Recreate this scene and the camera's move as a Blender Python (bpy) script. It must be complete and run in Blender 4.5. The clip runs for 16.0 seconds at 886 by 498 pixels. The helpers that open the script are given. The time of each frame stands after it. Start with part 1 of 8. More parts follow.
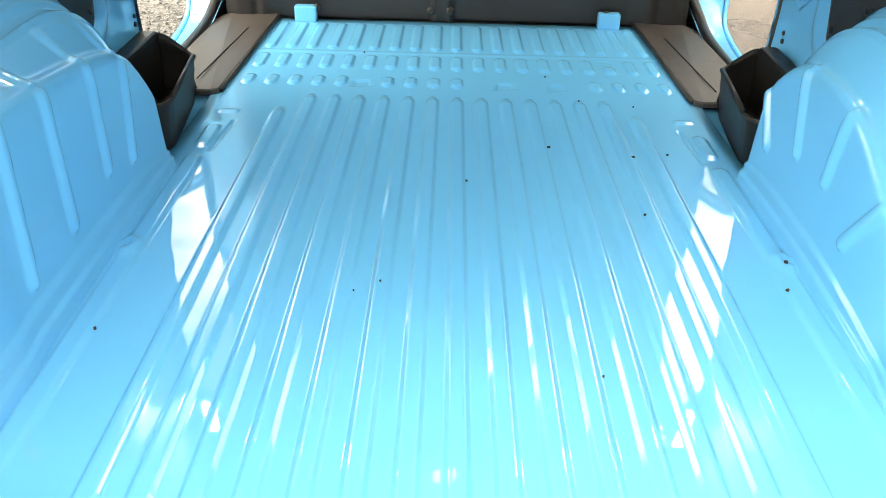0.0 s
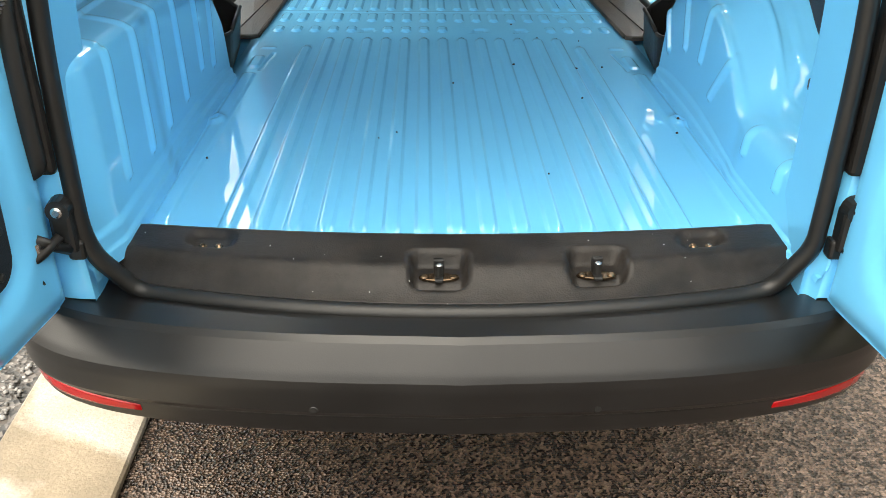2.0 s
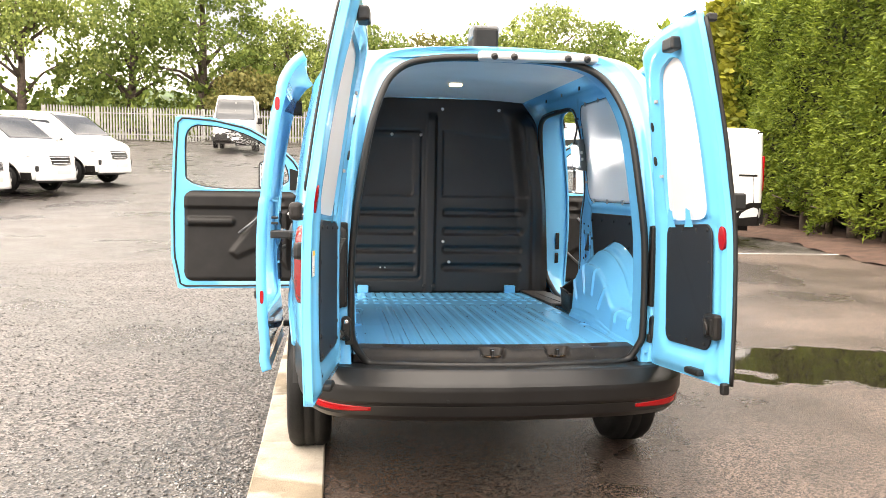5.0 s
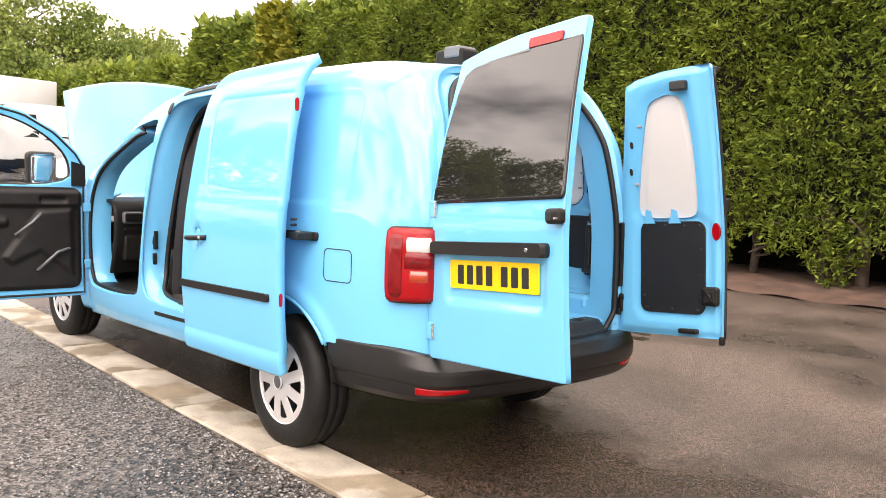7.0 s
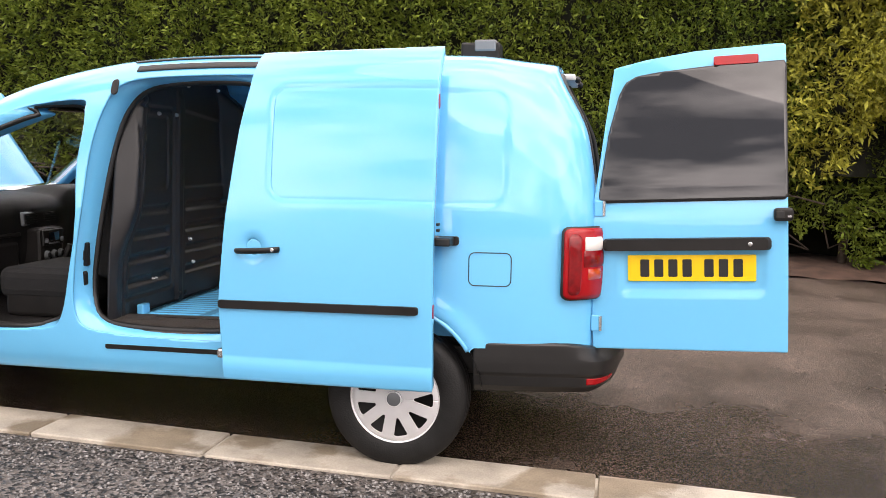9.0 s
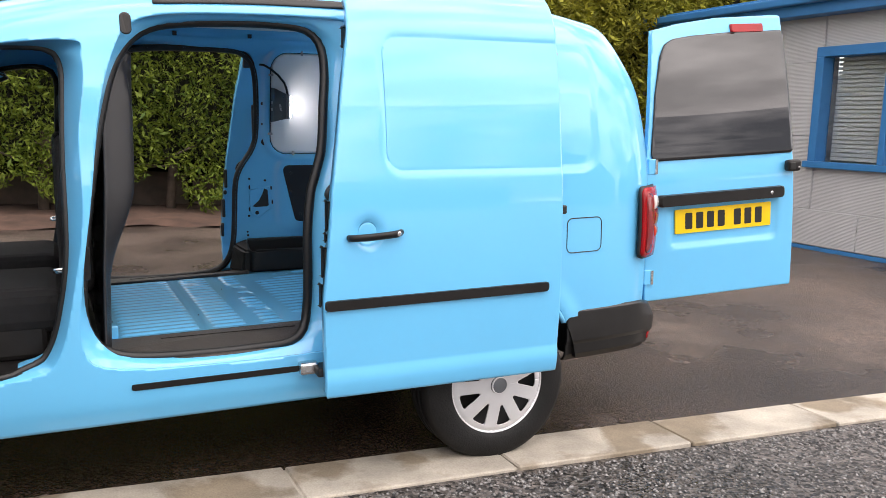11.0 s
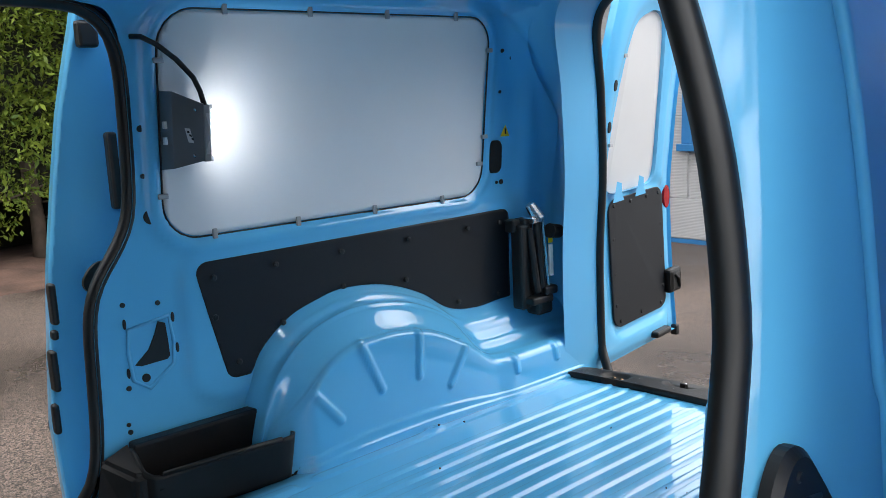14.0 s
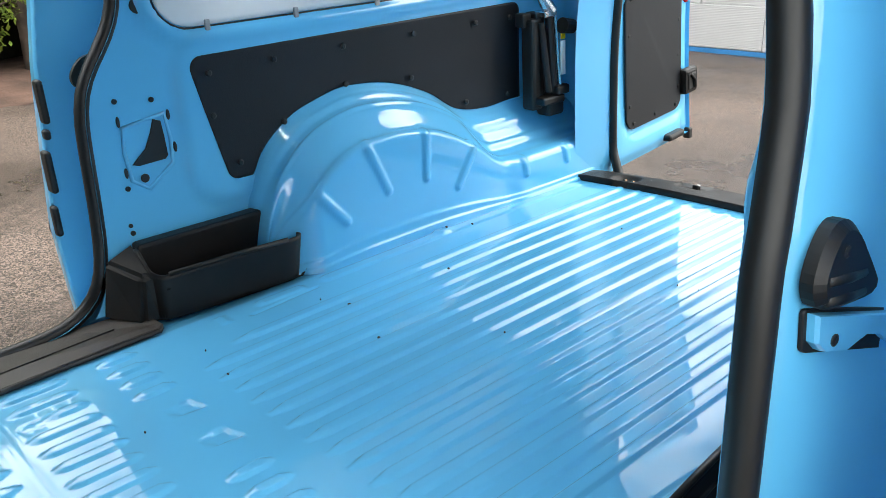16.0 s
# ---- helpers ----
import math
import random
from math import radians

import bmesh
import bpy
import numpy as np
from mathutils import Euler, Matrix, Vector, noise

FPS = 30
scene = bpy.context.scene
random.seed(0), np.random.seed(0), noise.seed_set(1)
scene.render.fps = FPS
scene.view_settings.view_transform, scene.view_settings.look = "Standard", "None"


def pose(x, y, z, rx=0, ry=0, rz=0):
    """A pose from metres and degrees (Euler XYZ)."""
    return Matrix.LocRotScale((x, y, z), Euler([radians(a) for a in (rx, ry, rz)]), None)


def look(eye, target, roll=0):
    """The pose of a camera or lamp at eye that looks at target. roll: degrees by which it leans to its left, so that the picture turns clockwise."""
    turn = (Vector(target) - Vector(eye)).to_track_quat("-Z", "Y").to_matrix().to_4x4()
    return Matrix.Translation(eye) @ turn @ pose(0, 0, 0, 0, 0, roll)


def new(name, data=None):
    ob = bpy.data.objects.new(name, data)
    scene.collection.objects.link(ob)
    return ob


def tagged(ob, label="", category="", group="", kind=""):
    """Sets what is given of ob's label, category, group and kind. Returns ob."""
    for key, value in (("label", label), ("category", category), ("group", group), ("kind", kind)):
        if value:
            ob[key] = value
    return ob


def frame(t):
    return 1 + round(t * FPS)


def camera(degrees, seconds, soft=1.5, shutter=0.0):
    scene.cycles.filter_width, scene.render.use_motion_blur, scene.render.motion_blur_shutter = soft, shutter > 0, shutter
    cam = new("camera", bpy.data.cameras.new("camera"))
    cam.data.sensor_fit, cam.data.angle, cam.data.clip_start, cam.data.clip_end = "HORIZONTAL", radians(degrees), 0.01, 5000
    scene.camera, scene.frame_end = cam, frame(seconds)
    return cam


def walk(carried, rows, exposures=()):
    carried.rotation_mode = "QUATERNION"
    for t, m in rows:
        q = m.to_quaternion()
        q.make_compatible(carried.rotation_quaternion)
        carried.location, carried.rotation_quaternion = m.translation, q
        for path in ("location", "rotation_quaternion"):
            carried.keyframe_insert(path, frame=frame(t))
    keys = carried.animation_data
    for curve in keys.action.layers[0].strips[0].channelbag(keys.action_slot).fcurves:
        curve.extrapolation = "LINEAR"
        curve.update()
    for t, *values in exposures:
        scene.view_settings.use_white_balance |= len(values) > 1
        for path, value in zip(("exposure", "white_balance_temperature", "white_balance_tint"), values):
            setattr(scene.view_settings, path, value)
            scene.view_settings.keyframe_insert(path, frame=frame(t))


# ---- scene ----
# ---- the camera and its way ----
cam = camera(53.4, 16.0, soft=0.55)
PATH = [
    (0, (-0.022, -1.329, 1.371), (-0.023, 0.372, 0.319), 1.5),
    (0.5, (-0.045, -1.465, 1.338), (-0.021, 0.244, 0.299), 1.1),
    (1, (-0.024, -1.631, 1.332), (0.004, 0.084, 0.304), 0.7),
    (1.5, (-0.025, -1.772, 1.356), (0.006, -0.049, 0.34), 0.6),
    (2, (-0.057, -2.045, 1.382), (-0.015, -0.319, 0.372), 0.7),
    (2.5, (-0.074, -2.392, 1.411), (-0.027, -0.617, 0.491), 0.5),
    (3, (-0.059, -2.792, 1.414), (-0.044, -0.91, 0.737), -0.1),
    (3.5, (-0.076, -3.27, 1.415), (-0.057, -1.298, 1.08), -0.1),
    (3.7, (-0.077, -3.459, 1.424), (-0.058, -1.478, 1.148), -0.1),
    (5.8, (-1.558, -4.28, 1.366), (-0.926, -2.392, 1.18), 1.8),
    (6, (-1.835, -4.219, 1.387), (-1.077, -2.378, 1.196), 1.9),
    (6.5, (-2.459, -3.926, 1.362), (-1.392, -2.245, 1.174), 2.6),
    (7, (-3.046, -3.529, 1.364), (-1.714, -2.049, 1.178), 2.9),
    (7.5, (-3.541, -2.951, 1.359), (-1.997, -1.693, 1.173), 2.8),
    (8, (-3.962, -2.322, 1.375), (-2.242, -1.319, 1.184), 2.7),
    (8.5, (-4.287, -1.593, 1.344), (-2.427, -0.878, 1.172), 2.8),
    (9, (-4.524, -0.878, 1.416), (-2.571, -0.508, 1.188), 2.8),
    (11.5, (-3.406, 1.948, 1.313), (-1.712, 0.916, 1.048), 1.9),
    (12, (-2.804, 2.046, 1.314), (-1.222, 0.854, 1.037), 1.6),
    (12.5, (-2.268, 1.971, 1.356), (-0.745, 0.71, 1.056), 0.9),
    (13, (-1.782, 1.727, 1.41), (-0.267, 0.459, 1.1), -0.3),
    (13.5, (-1.381, 1.528, 1.403), (0.126, 0.246, 1.107), -1.0),
    (14, (-1.186, 1.419, 1.419), (0.291, 0.103, 1.129), -1.3),
    (14.5, (-1.11, 1.363, 1.395), (0.36, 0.036, 1.117), -1.7),
    (15, (-1.102, 1.341, 1.382), (0.35, 0.047, 0.917), -1.6),
    (15.5, (-1.105, 1.352, 1.374), (0.316, 0.099, 0.732), -1.7),
    (16, (-1.126, 1.385, 1.358), (0.286, 0.148, 0.667), -1.7),
]
walk(cam, [(t, look(eye, target, roll)) for t, eye, target, roll in PATH],
     exposures=[(0.0, 2.1, 8200, 7), (1.0, 1.72, 7700, 8), (2.0, 1.62, 7600, 8), (2.6, 1.56, 7350, 10), (3.5, 1.88, 7550, 11), (6.0, 1.44, 7800, 18), (7.5, 1.0, 7500, 20), (9.0, 0.73, 7200, 20), (11.5, 0.64, 6800, 16), (13.0, 0.66, 6500, 13), (14.5, 1.16, 6450, 10), (15.5, 1.42, 6500, 9), (16.0, 1.56, 6650, 7)])

# ---- daylight: a bright, cloudy sky ----
world = bpy.data.worlds.new("cloudy_sky")
scene.world = world
world.use_nodes = True
wn, wl = world.node_tree.nodes, world.node_tree.links
wn.clear()
w_out = wn.new("ShaderNodeOutputWorld")
w_bg = wn.new("ShaderNodeBackground")
w_sky = wn.new("ShaderNodeTexSky")
w_sky.sky_type, w_sky.sun_disc = "NISHITA", False
w_sky.sun_elevation, w_sky.sun_rotation = radians(47), radians(240)
w_co = wn.new("ShaderNodeTexCoord")
w_map = wn.new("ShaderNodeMapping")
w_map.inputs["Scale"].default_value = (1.0, 1.0, 1.9)
w_no = wn.new("ShaderNodeTexNoise")
w_no.inputs["Scale"].default_value, w_no.inputs["Detail"].default_value, w_no.inputs["Roughness"].default_value = 3.0, 7.0, 0.55
w_ramp = wn.new("ShaderNodeValToRGB")
w_ramp.color_ramp.elements[0].position, w_ramp.color_ramp.elements[0].color = 0.40, (2.2, 2.35, 2.6, 1)
w_ramp.color_ramp.elements[1].position, w_ramp.color_ramp.elements[1].color = 0.585, (17.8, 17.8, 17.8, 1)
w_mix = wn.new("ShaderNodeMixRGB")
w_mix.inputs[0].default_value = 0.85
wl.new(w_co.outputs["Generated"], w_map.inputs[0])
wl.new(w_map.outputs[0], w_no.inputs["Vector"])
wl.new(w_no.outputs["Fac"], w_ramp.inputs[0])
wl.new(w_sky.outputs[0], w_mix.inputs[1])
wl.new(w_ramp.outputs[0], w_mix.inputs[2])
wl.new(w_mix.outputs[0], w_bg.inputs[0])
w_bg.inputs[1].default_value = 0.14
wl.new(w_bg.outputs[0], w_out.inputs[0])

sun_data = bpy.data.lights.new("sun", "SUN")
sun_data.energy, sun_data.angle, sun_data.color = 1.6, radians(75), (1.0, 0.97, 0.92)
sun = new("sun", sun_data)
sun.matrix_basis = look((-6.0, -3.5, 9), (0, 0, 0))

# ---- materials ----
def mat(name, color, rough=0.5, metal=0.0, var=0.08, scale=6.0, bump=0.0, bump_scale=60.0, coat=0.0, spec=0.5, fine=0.0, fine_scale=150.0, rough_var=0.0):
    m = bpy.data.materials.new(name)
    m.use_nodes = True
    nt = m.node_tree
    b = nt.nodes["Principled BSDF"]
    b.inputs["Roughness"].default_value = rough
    b.inputs["Metallic"].default_value = metal
    b.inputs["Coat Weight"].default_value = coat
    b.inputs["Coat Roughness"].default_value = 0.02
    b.inputs["Coat IOR"].default_value = 1.65
    b.inputs["Specular IOR Level"].default_value = spec
    co = nt.nodes.new("ShaderNodeTexCoord")
    col = [c for c in color]
    n1 = nt.nodes.new("ShaderNodeTexNoise")
    n1.inputs["Scale"].default_value, n1.inputs["Detail"].default_value = scale, 5.0
    nt.links.new(co.outputs["Object"], n1.inputs["Vector"])
    r = nt.nodes.new("ShaderNodeValToRGB")
    r.color_ramp.elements[0].position, r.color_ramp.elements[1].position = 0.3, 0.7
    r.color_ramp.elements[0].color = (*[c * (1 - var) for c in col], 1)
    r.color_ramp.elements[1].color = (*[min(1, c * (1 + var)) for c in col], 1)
    nt.links.new(n1.outputs["Fac"], r.inputs[0])
    last = r.outputs[0]
    if fine:
        n2 = nt.nodes.new("ShaderNodeTexNoise")
        n2.inputs["Scale"].default_value, n2.inputs["Detail"].default_value = fine_scale, 3.0
        nt.links.new(co.outputs["Object"], n2.inputs["Vector"])
        mx = nt.nodes.new("ShaderNodeMixRGB")
        mx.blend_type, mx.inputs[0].default_value = "OVERLAY", fine
        nt.links.new(last, mx.inputs[1])
        nt.links.new(n2.outputs["Fac"], mx.inputs[2])
        last = mx.outputs[0]
    nt.links.new(last, b.inputs["Base Color"])
    if rough_var:
        mr = nt.nodes.new("ShaderNodeMapRange")
        mr.inputs[3].default_value, mr.inputs[4].default_value = max(0, rough - rough_var), min(1, rough + rough_var)
        nt.links.new(n1.outputs["Fac"], mr.inputs[0])
        nt.links.new(mr.outputs[0], b.inputs["Roughness"])
    if bump:
        n3 = nt.nodes.new("ShaderNodeTexNoise")
        n3.inputs["Scale"].default_value, n3.inputs["Detail"].default_value = bump_scale, 4.0
        nt.links.new(co.outputs["Object"], n3.inputs["Vector"])
        bp = nt.nodes.new("ShaderNodeBump")
        bp.inputs["Strength"].default_value, bp.inputs["Distance"].default_value = bump, 0.01
        nt.links.new(n3.outputs["Fac"], bp.inputs["Height"])
        nt.links.new(bp.outputs[0], b.inputs["Normal"])
    return m


def glow(name, color, strength):
    m = bpy.data.materials.new(name)
    m.use_nodes = True
    b = m.node_tree.nodes["Principled BSDF"]
    b.inputs["Base Color"].default_value = (*color, 1)
    b.inputs["Emission Color"].default_value = (*color, 1)
    b.inputs["Emission Strength"].default_value = strength
    return m


def glass(name, color, rough=0.0):
    m = bpy.data.materials.new(name)
    m.use_nodes = True
    b = m.node_tree.nodes["Principled BSDF"]
    b.inputs["Base Color"].default_value = (*color, 1)
    b.inputs["Roughness"].default_value = rough
    b.inputs["Transmission Weight"].default_value = 1.0
    b.inputs["IOR"].default_value = 1.45
    return m


PAINT = mat("blue_paint", (0.118, 0.50, 0.825), 0.5, var=0.02, scale=2.0, coat=1.0, spec=0.15)
BLACK = mat("black_textured_plastic", (0.0115, 0.0105, 0.010), 0.42, var=0.3, scale=9, bump=0.10, bump_scale=700, spec=0.28, rough_var=0.08)
BUMPER = mat("grey_black_bumper_plastic", (0.0075, 0.0072, 0.0072), 0.36, var=0.3, scale=9, bump=0.03, bump_scale=420, spec=0.55, rough_var=0.06)
SILL = mat("dirty_sill_plastic", (0.016, 0.0135, 0.012), 0.46, var=0.55, scale=16, bump=0.12, bump_scale=300, spec=0.30, fine=0.5, fine_scale=60.0, rough_var=0.15)
RUBBER = mat("black_rubber", (0.007, 0.007, 0.007), 0.45, var=0.2, scale=20)
BOARD = mat("black_lining_board", (0.013, 0.0145, 0.0175), 0.5, var=0.15, spec=0.32, scale=5, bump=0.1, bump_scale=300)
WHITE_BOARD = mat("white_lining_board", (0.80, 0.80, 0.80), 0.30, var=0.03, scale=3)
GREY_BOARD = mat("pale_window_blank", (0.62, 0.61, 0.60), 0.6, var=0.03, scale=3)
TYRE = mat("tyre_rubber", (0.008, 0.008, 0.008), 0.6, var=0.3, scale=15, bump=0.2, bump_scale=120, spec=0.28)
SILVER = mat("silver_wheel_trim", (0.72, 0.72, 0.73), 0.32, metal=0.45, var=0.05, scale=12)
STEEL = mat("bright_steel", (0.6, 0.6, 0.6), 0.25, metal=1.0, var=0.1, scale=30)
RED = mat("red_lens", (0.33, 0.003, 0.006), 0.25, var=0.12, scale=12, coat=0.35, spec=0.15)
DEEP_RED = mat("deep_red_lens", (0.18, 0.002, 0.004), 0.25, var=0.25, scale=40, coat=0.35, spec=0.2)
CLEAR = mat("clear_lens", (0.75, 0.72, 0.7), 0.1, var=0.05, scale=12, coat=1.0)
AMBER = mat("amber_lens", (0.42, 0.035, 0.006), 0.2, var=0.05, scale=12, coat=1.0)
YELLOW = mat("yellow_plate", (0.85, 0.56, 0.005), 0.35, var=0.03, scale=10)
INK = mat("black_ink", (0.01, 0.01, 0.01), 0.5)
TINT = mat("dark_tinted_glass", (0.012, 0.012, 0.013), 0.02, var=0.05, scale=4, spec=0.85)
VANWHITE = mat("white_van_paint", (0.78, 0.78, 0.78), 0.3, var=0.03, scale=2, coat=0.5)
CONCRETE = mat("concrete_edging", (0.40, 0.36, 0.30), 0.85, var=0.32, scale=3.5, bump=0.3, bump_scale=120, fine=0.3)
CLAD = mat("grey_ribbed_cladding", (0.47, 0.47, 0.475), 0.45, var=0.05, scale=2)
nt = CLAD.node_tree
rib_co, rib_wave, rib_bump = nt.nodes.new("ShaderNodeTexCoord"), nt.nodes.new("ShaderNodeTexWave"), nt.nodes.new("ShaderNodeBump")
rib_wave.bands_direction = "Z"
rib_wave.inputs["Scale"].default_value = 19.0
rib_bump.inputs["Strength"].default_value, rib_bump.inputs["Distance"].default_value = 0.5, 0.004
nt.links.new(rib_co.outputs["Object"], rib_wave.inputs["Vector"])
nt.links.new(rib_wave.outputs["Fac"], rib_bump.inputs["Height"])
nt.links.new(rib_bump.outputs[0], nt.nodes["Principled BSDF"].inputs["Normal"])

def yard_surface(name, dry, damp, chip, grain, bumpy, puddles=(), wet_shade_patches=()):
    """Tarmac with aggregate, damp patches and, where given, puddles or wet patches with shade painted in (x, y, half
    length, half width).
    """
    m = bpy.data.materials.new(name)
    m.use_nodes = True
    nt = m.node_tree
    N, L = nt.nodes.new, nt.links.new
    b = nt.nodes["Principled BSDF"]
    co = N("ShaderNodeTexCoord")
    n1 = N("ShaderNodeTexNoise")
    n1.inputs["Scale"].default_value, n1.inputs["Detail"].default_value, n1.inputs["Roughness"].default_value = 0.55, 6.0, 0.55
    L(co.outputs["Object"], n1.inputs["Vector"])
    r1 = N("ShaderNodeValToRGB")
    r1.color_ramp.elements[0].position, r1.color_ramp.elements[0].color = 0.38, (*damp, 1)
    r1.color_ramp.elements[1].position, r1.color_ramp.elements[1].color = 0.60, (*dry, 1)
    L(n1.outputs["Fac"], r1.inputs[0])
    vo = N("ShaderNodeTexVoronoi")
    vo.inputs["Scale"].default_value = grain
    L(co.outputs["Object"], vo.inputs["Vector"])
    bw = N("ShaderNodeRGBToBW")
    L(vo.outputs["Color"], bw.inputs[0])
    rc = N("ShaderNodeValToRGB")
    rc.color_ramp.elements[0].position, rc.color_ramp.elements[0].color = 0.30, (0.14, 0.14, 0.14, 1)
    rc.color_ramp.elements[1].position, rc.color_ramp.elements[1].color = 0.85, (*chip, 1)
    L(bw.outputs[0], rc.inputs[0])
    mx = N("ShaderNodeMixRGB")
    mx.blend_type, mx.inputs[0].default_value = "MULTIPLY", 1.0
    L(r1.outputs[0], mx.inputs[1])
    L(rc.outputs[0], mx.inputs[2])
    rr = N("ShaderNodeMapRange")
    rr.inputs[1].default_value, rr.inputs[2].default_value, rr.inputs[3].default_value, rr.inputs[4].default_value = 0.36, 0.60, 0.20, 0.52
    L(n1.outputs["Fac"], rr.inputs[0])
    col, rough = mx.outputs[0], rr.outputs[0]
    bp = N("ShaderNodeBump")
    bp.inputs["Strength"].default_value, bp.inputs["Distance"].default_value = bumpy, 0.006
    L(vo.outputs["Distance"], bp.inputs["Height"])
    def spread(px, py, a, c, near, far):
        """1 inside a ragged oval patch, 0 outside."""
        mp = N("ShaderNodeMapping")
        mp.vector_type = "POINT"
        mp.inputs["Location"].default_value = (-px / a, -py / c, 0)
        mp.inputs["Scale"].default_value = (1 / a, 1 / c, 0)
        L(co.outputs["Object"], mp.inputs[0])
        ln = N("ShaderNodeVectorMath")
        ln.operation = "LENGTH"
        L(mp.outputs[0], ln.inputs[0])
        n2 = N("ShaderNodeTexNoise")
        n2.inputs["Scale"].default_value, n2.inputs["Detail"].default_value = 2.2, 4.0
        L(co.outputs["Object"], n2.inputs["Vector"])
        sm = N("ShaderNodeMath")
        sm.operation = "MULTIPLY_ADD"
        sm.inputs[1].default_value = 1.6
        L(n2.outputs["Fac"], sm.inputs[0])
        L(ln.outputs["Value"], sm.inputs[2])
        ed = N("ShaderNodeMapRange")
        ed.inputs[1].default_value, ed.inputs[2].default_value, ed.inputs[3].default_value, ed.inputs[4].default_value = near, far, 1.0, 0.0
        L(sm.outputs[0], ed.inputs[0])
        return ed.outputs[0]

    def union(patches, near, far):
        total = None
        for patch in patches:
            one = spread(*patch, near, far)
            if total is not None:
                both_ = N("ShaderNodeMath")
                both_.operation = "MAXIMUM"
                L(total, both_.inputs[0])
                L(one, both_.inputs[1])
                one = both_.outputs[0]
            total = one
        return total
    wet_shade = union(wet_shade_patches, 1.55, 2.05)
    if wet_shade is not None:
        # rain-soaked tarmac with the van's shade painted in: darker binder, glossier stones
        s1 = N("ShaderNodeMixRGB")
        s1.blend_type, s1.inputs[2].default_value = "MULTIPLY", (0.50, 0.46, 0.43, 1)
        L(wet_shade, s1.inputs[0])
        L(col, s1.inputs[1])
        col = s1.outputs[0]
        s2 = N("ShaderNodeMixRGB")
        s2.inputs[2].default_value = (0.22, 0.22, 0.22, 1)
        L(wet_shade, s2.inputs[0])
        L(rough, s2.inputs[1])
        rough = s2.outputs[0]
    wet = union(puddles, 1.68, 1.85)
    if wet is not None:
        m2 = N("ShaderNodeMixRGB")
        m2.inputs[2].default_value = (*[0.45 * q for q in damp], 1)
        L(wet, m2.inputs[0])
        L(col, m2.inputs[1])
        col = m2.outputs[0]
        m3 = N("ShaderNodeMixRGB")
        m3.inputs[2].default_value = (0.04, 0.04, 0.04, 1)
        L(wet, m3.inputs[0])
        L(rough, m3.inputs[1])
        rough = m3.outputs[0]
        inv = N("ShaderNodeMath")
        inv.operation = "SUBTRACT"
        inv.inputs[0].default_value = 1.0
        L(wet, inv.inputs[1])
        ms = N("ShaderNodeMath")
        ms.operation = "MULTIPLY"
        ms.inputs[1].default_value = bumpy
        L(inv.outputs[0], ms.inputs[0])
        L(ms.outputs[0], bp.inputs["Strength"])
    L(col, b.inputs["Base Color"])
    L(rough, b.inputs["Roughness"])
    L(bp.outputs[0], b.inputs["Normal"])
    return m


# last two ovals: wet ground plus painted shade behind and under the van
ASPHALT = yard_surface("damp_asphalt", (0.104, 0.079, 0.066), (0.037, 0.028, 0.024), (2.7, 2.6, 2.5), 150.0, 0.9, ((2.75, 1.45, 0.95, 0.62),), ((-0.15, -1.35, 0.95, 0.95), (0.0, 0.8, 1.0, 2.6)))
CHIPPED = yard_surface("coarse_chip_tarmac", (0.066, 0.060, 0.057), (0.038, 0.035, 0.033), (2.8, 2.7, 2.6), 62.0, 1.0)
CHIP = mat("grey_stone_chip", (0.17, 0.165, 0.16), 0.5, var=0.3, scale=40)
nt = CHIP.node_tree
chip_geo, chip_ramp = nt.nodes.new("ShaderNodeNewGeometry"), nt.nodes.new("ShaderNodeValToRGB")
chip_ramp.color_ramp.elements[0].color, chip_ramp.color_ramp.elements[1].color = (0.03, 0.028, 0.027, 1), (0.30, 0.29, 0.28, 1)
nt.links.new(chip_geo.outputs["Random Per Island"], chip_ramp.inputs[0])
nt.links.new(chip_ramp.outputs[0], nt.nodes["Principled BSDF"].inputs["Base Color"])

# brown water stains on the edging
nt = CONCRETE.node_tree
st_co, st_no, st_ra, st_mx = nt.nodes.new("ShaderNodeTexCoord"), nt.nodes.new("ShaderNodeTexNoise"), nt.nodes.new("ShaderNodeValToRGB"), nt.nodes.new("ShaderNodeMixRGB")
st_info, st_add = nt.nodes.new("ShaderNodeObjectInfo"), nt.nodes.new("ShaderNodeVectorMath")
st_no.inputs["Scale"].default_value, st_no.inputs["Detail"].default_value = 2.6, 6.0
st_ra.color_ramp.elements[0].position, st_ra.color_ramp.elements[0].color = 0.50, (1, 1, 1, 1)
st_ra.color_ramp.elements[1].position, st_ra.color_ramp.elements[1].color = 0.58, (0.50, 0.44, 0.36, 1)
st_mx.blend_type, st_mx.inputs[0].default_value = "MULTIPLY", 0.9
st_mul = nt.nodes.new("ShaderNodeMath")
st_mul.operation, st_mul.inputs[1].default_value = "MULTIPLY", 40.0
nt.links.new(st_info.outputs["Random"], st_mul.inputs[0])
nt.links.new(st_co.outputs["Object"], st_add.inputs[0])
nt.links.new(st_mul.outputs[0], st_add.inputs[1])
nt.links.new(st_add.outputs[0], st_no.inputs["Vector"])
nt.links.new(st_no.outputs["Fac"], st_ra.inputs[0])
cb = nt.nodes["Principled BSDF"]
nt.links.new(cb.inputs["Base Color"].links[0].from_socket, st_mx.inputs[1])
nt.links.new(st_ra.outputs[0], st_mx.inputs[2])
nt.links.new(st_mx.outputs[0], cb.inputs["Base Color"])

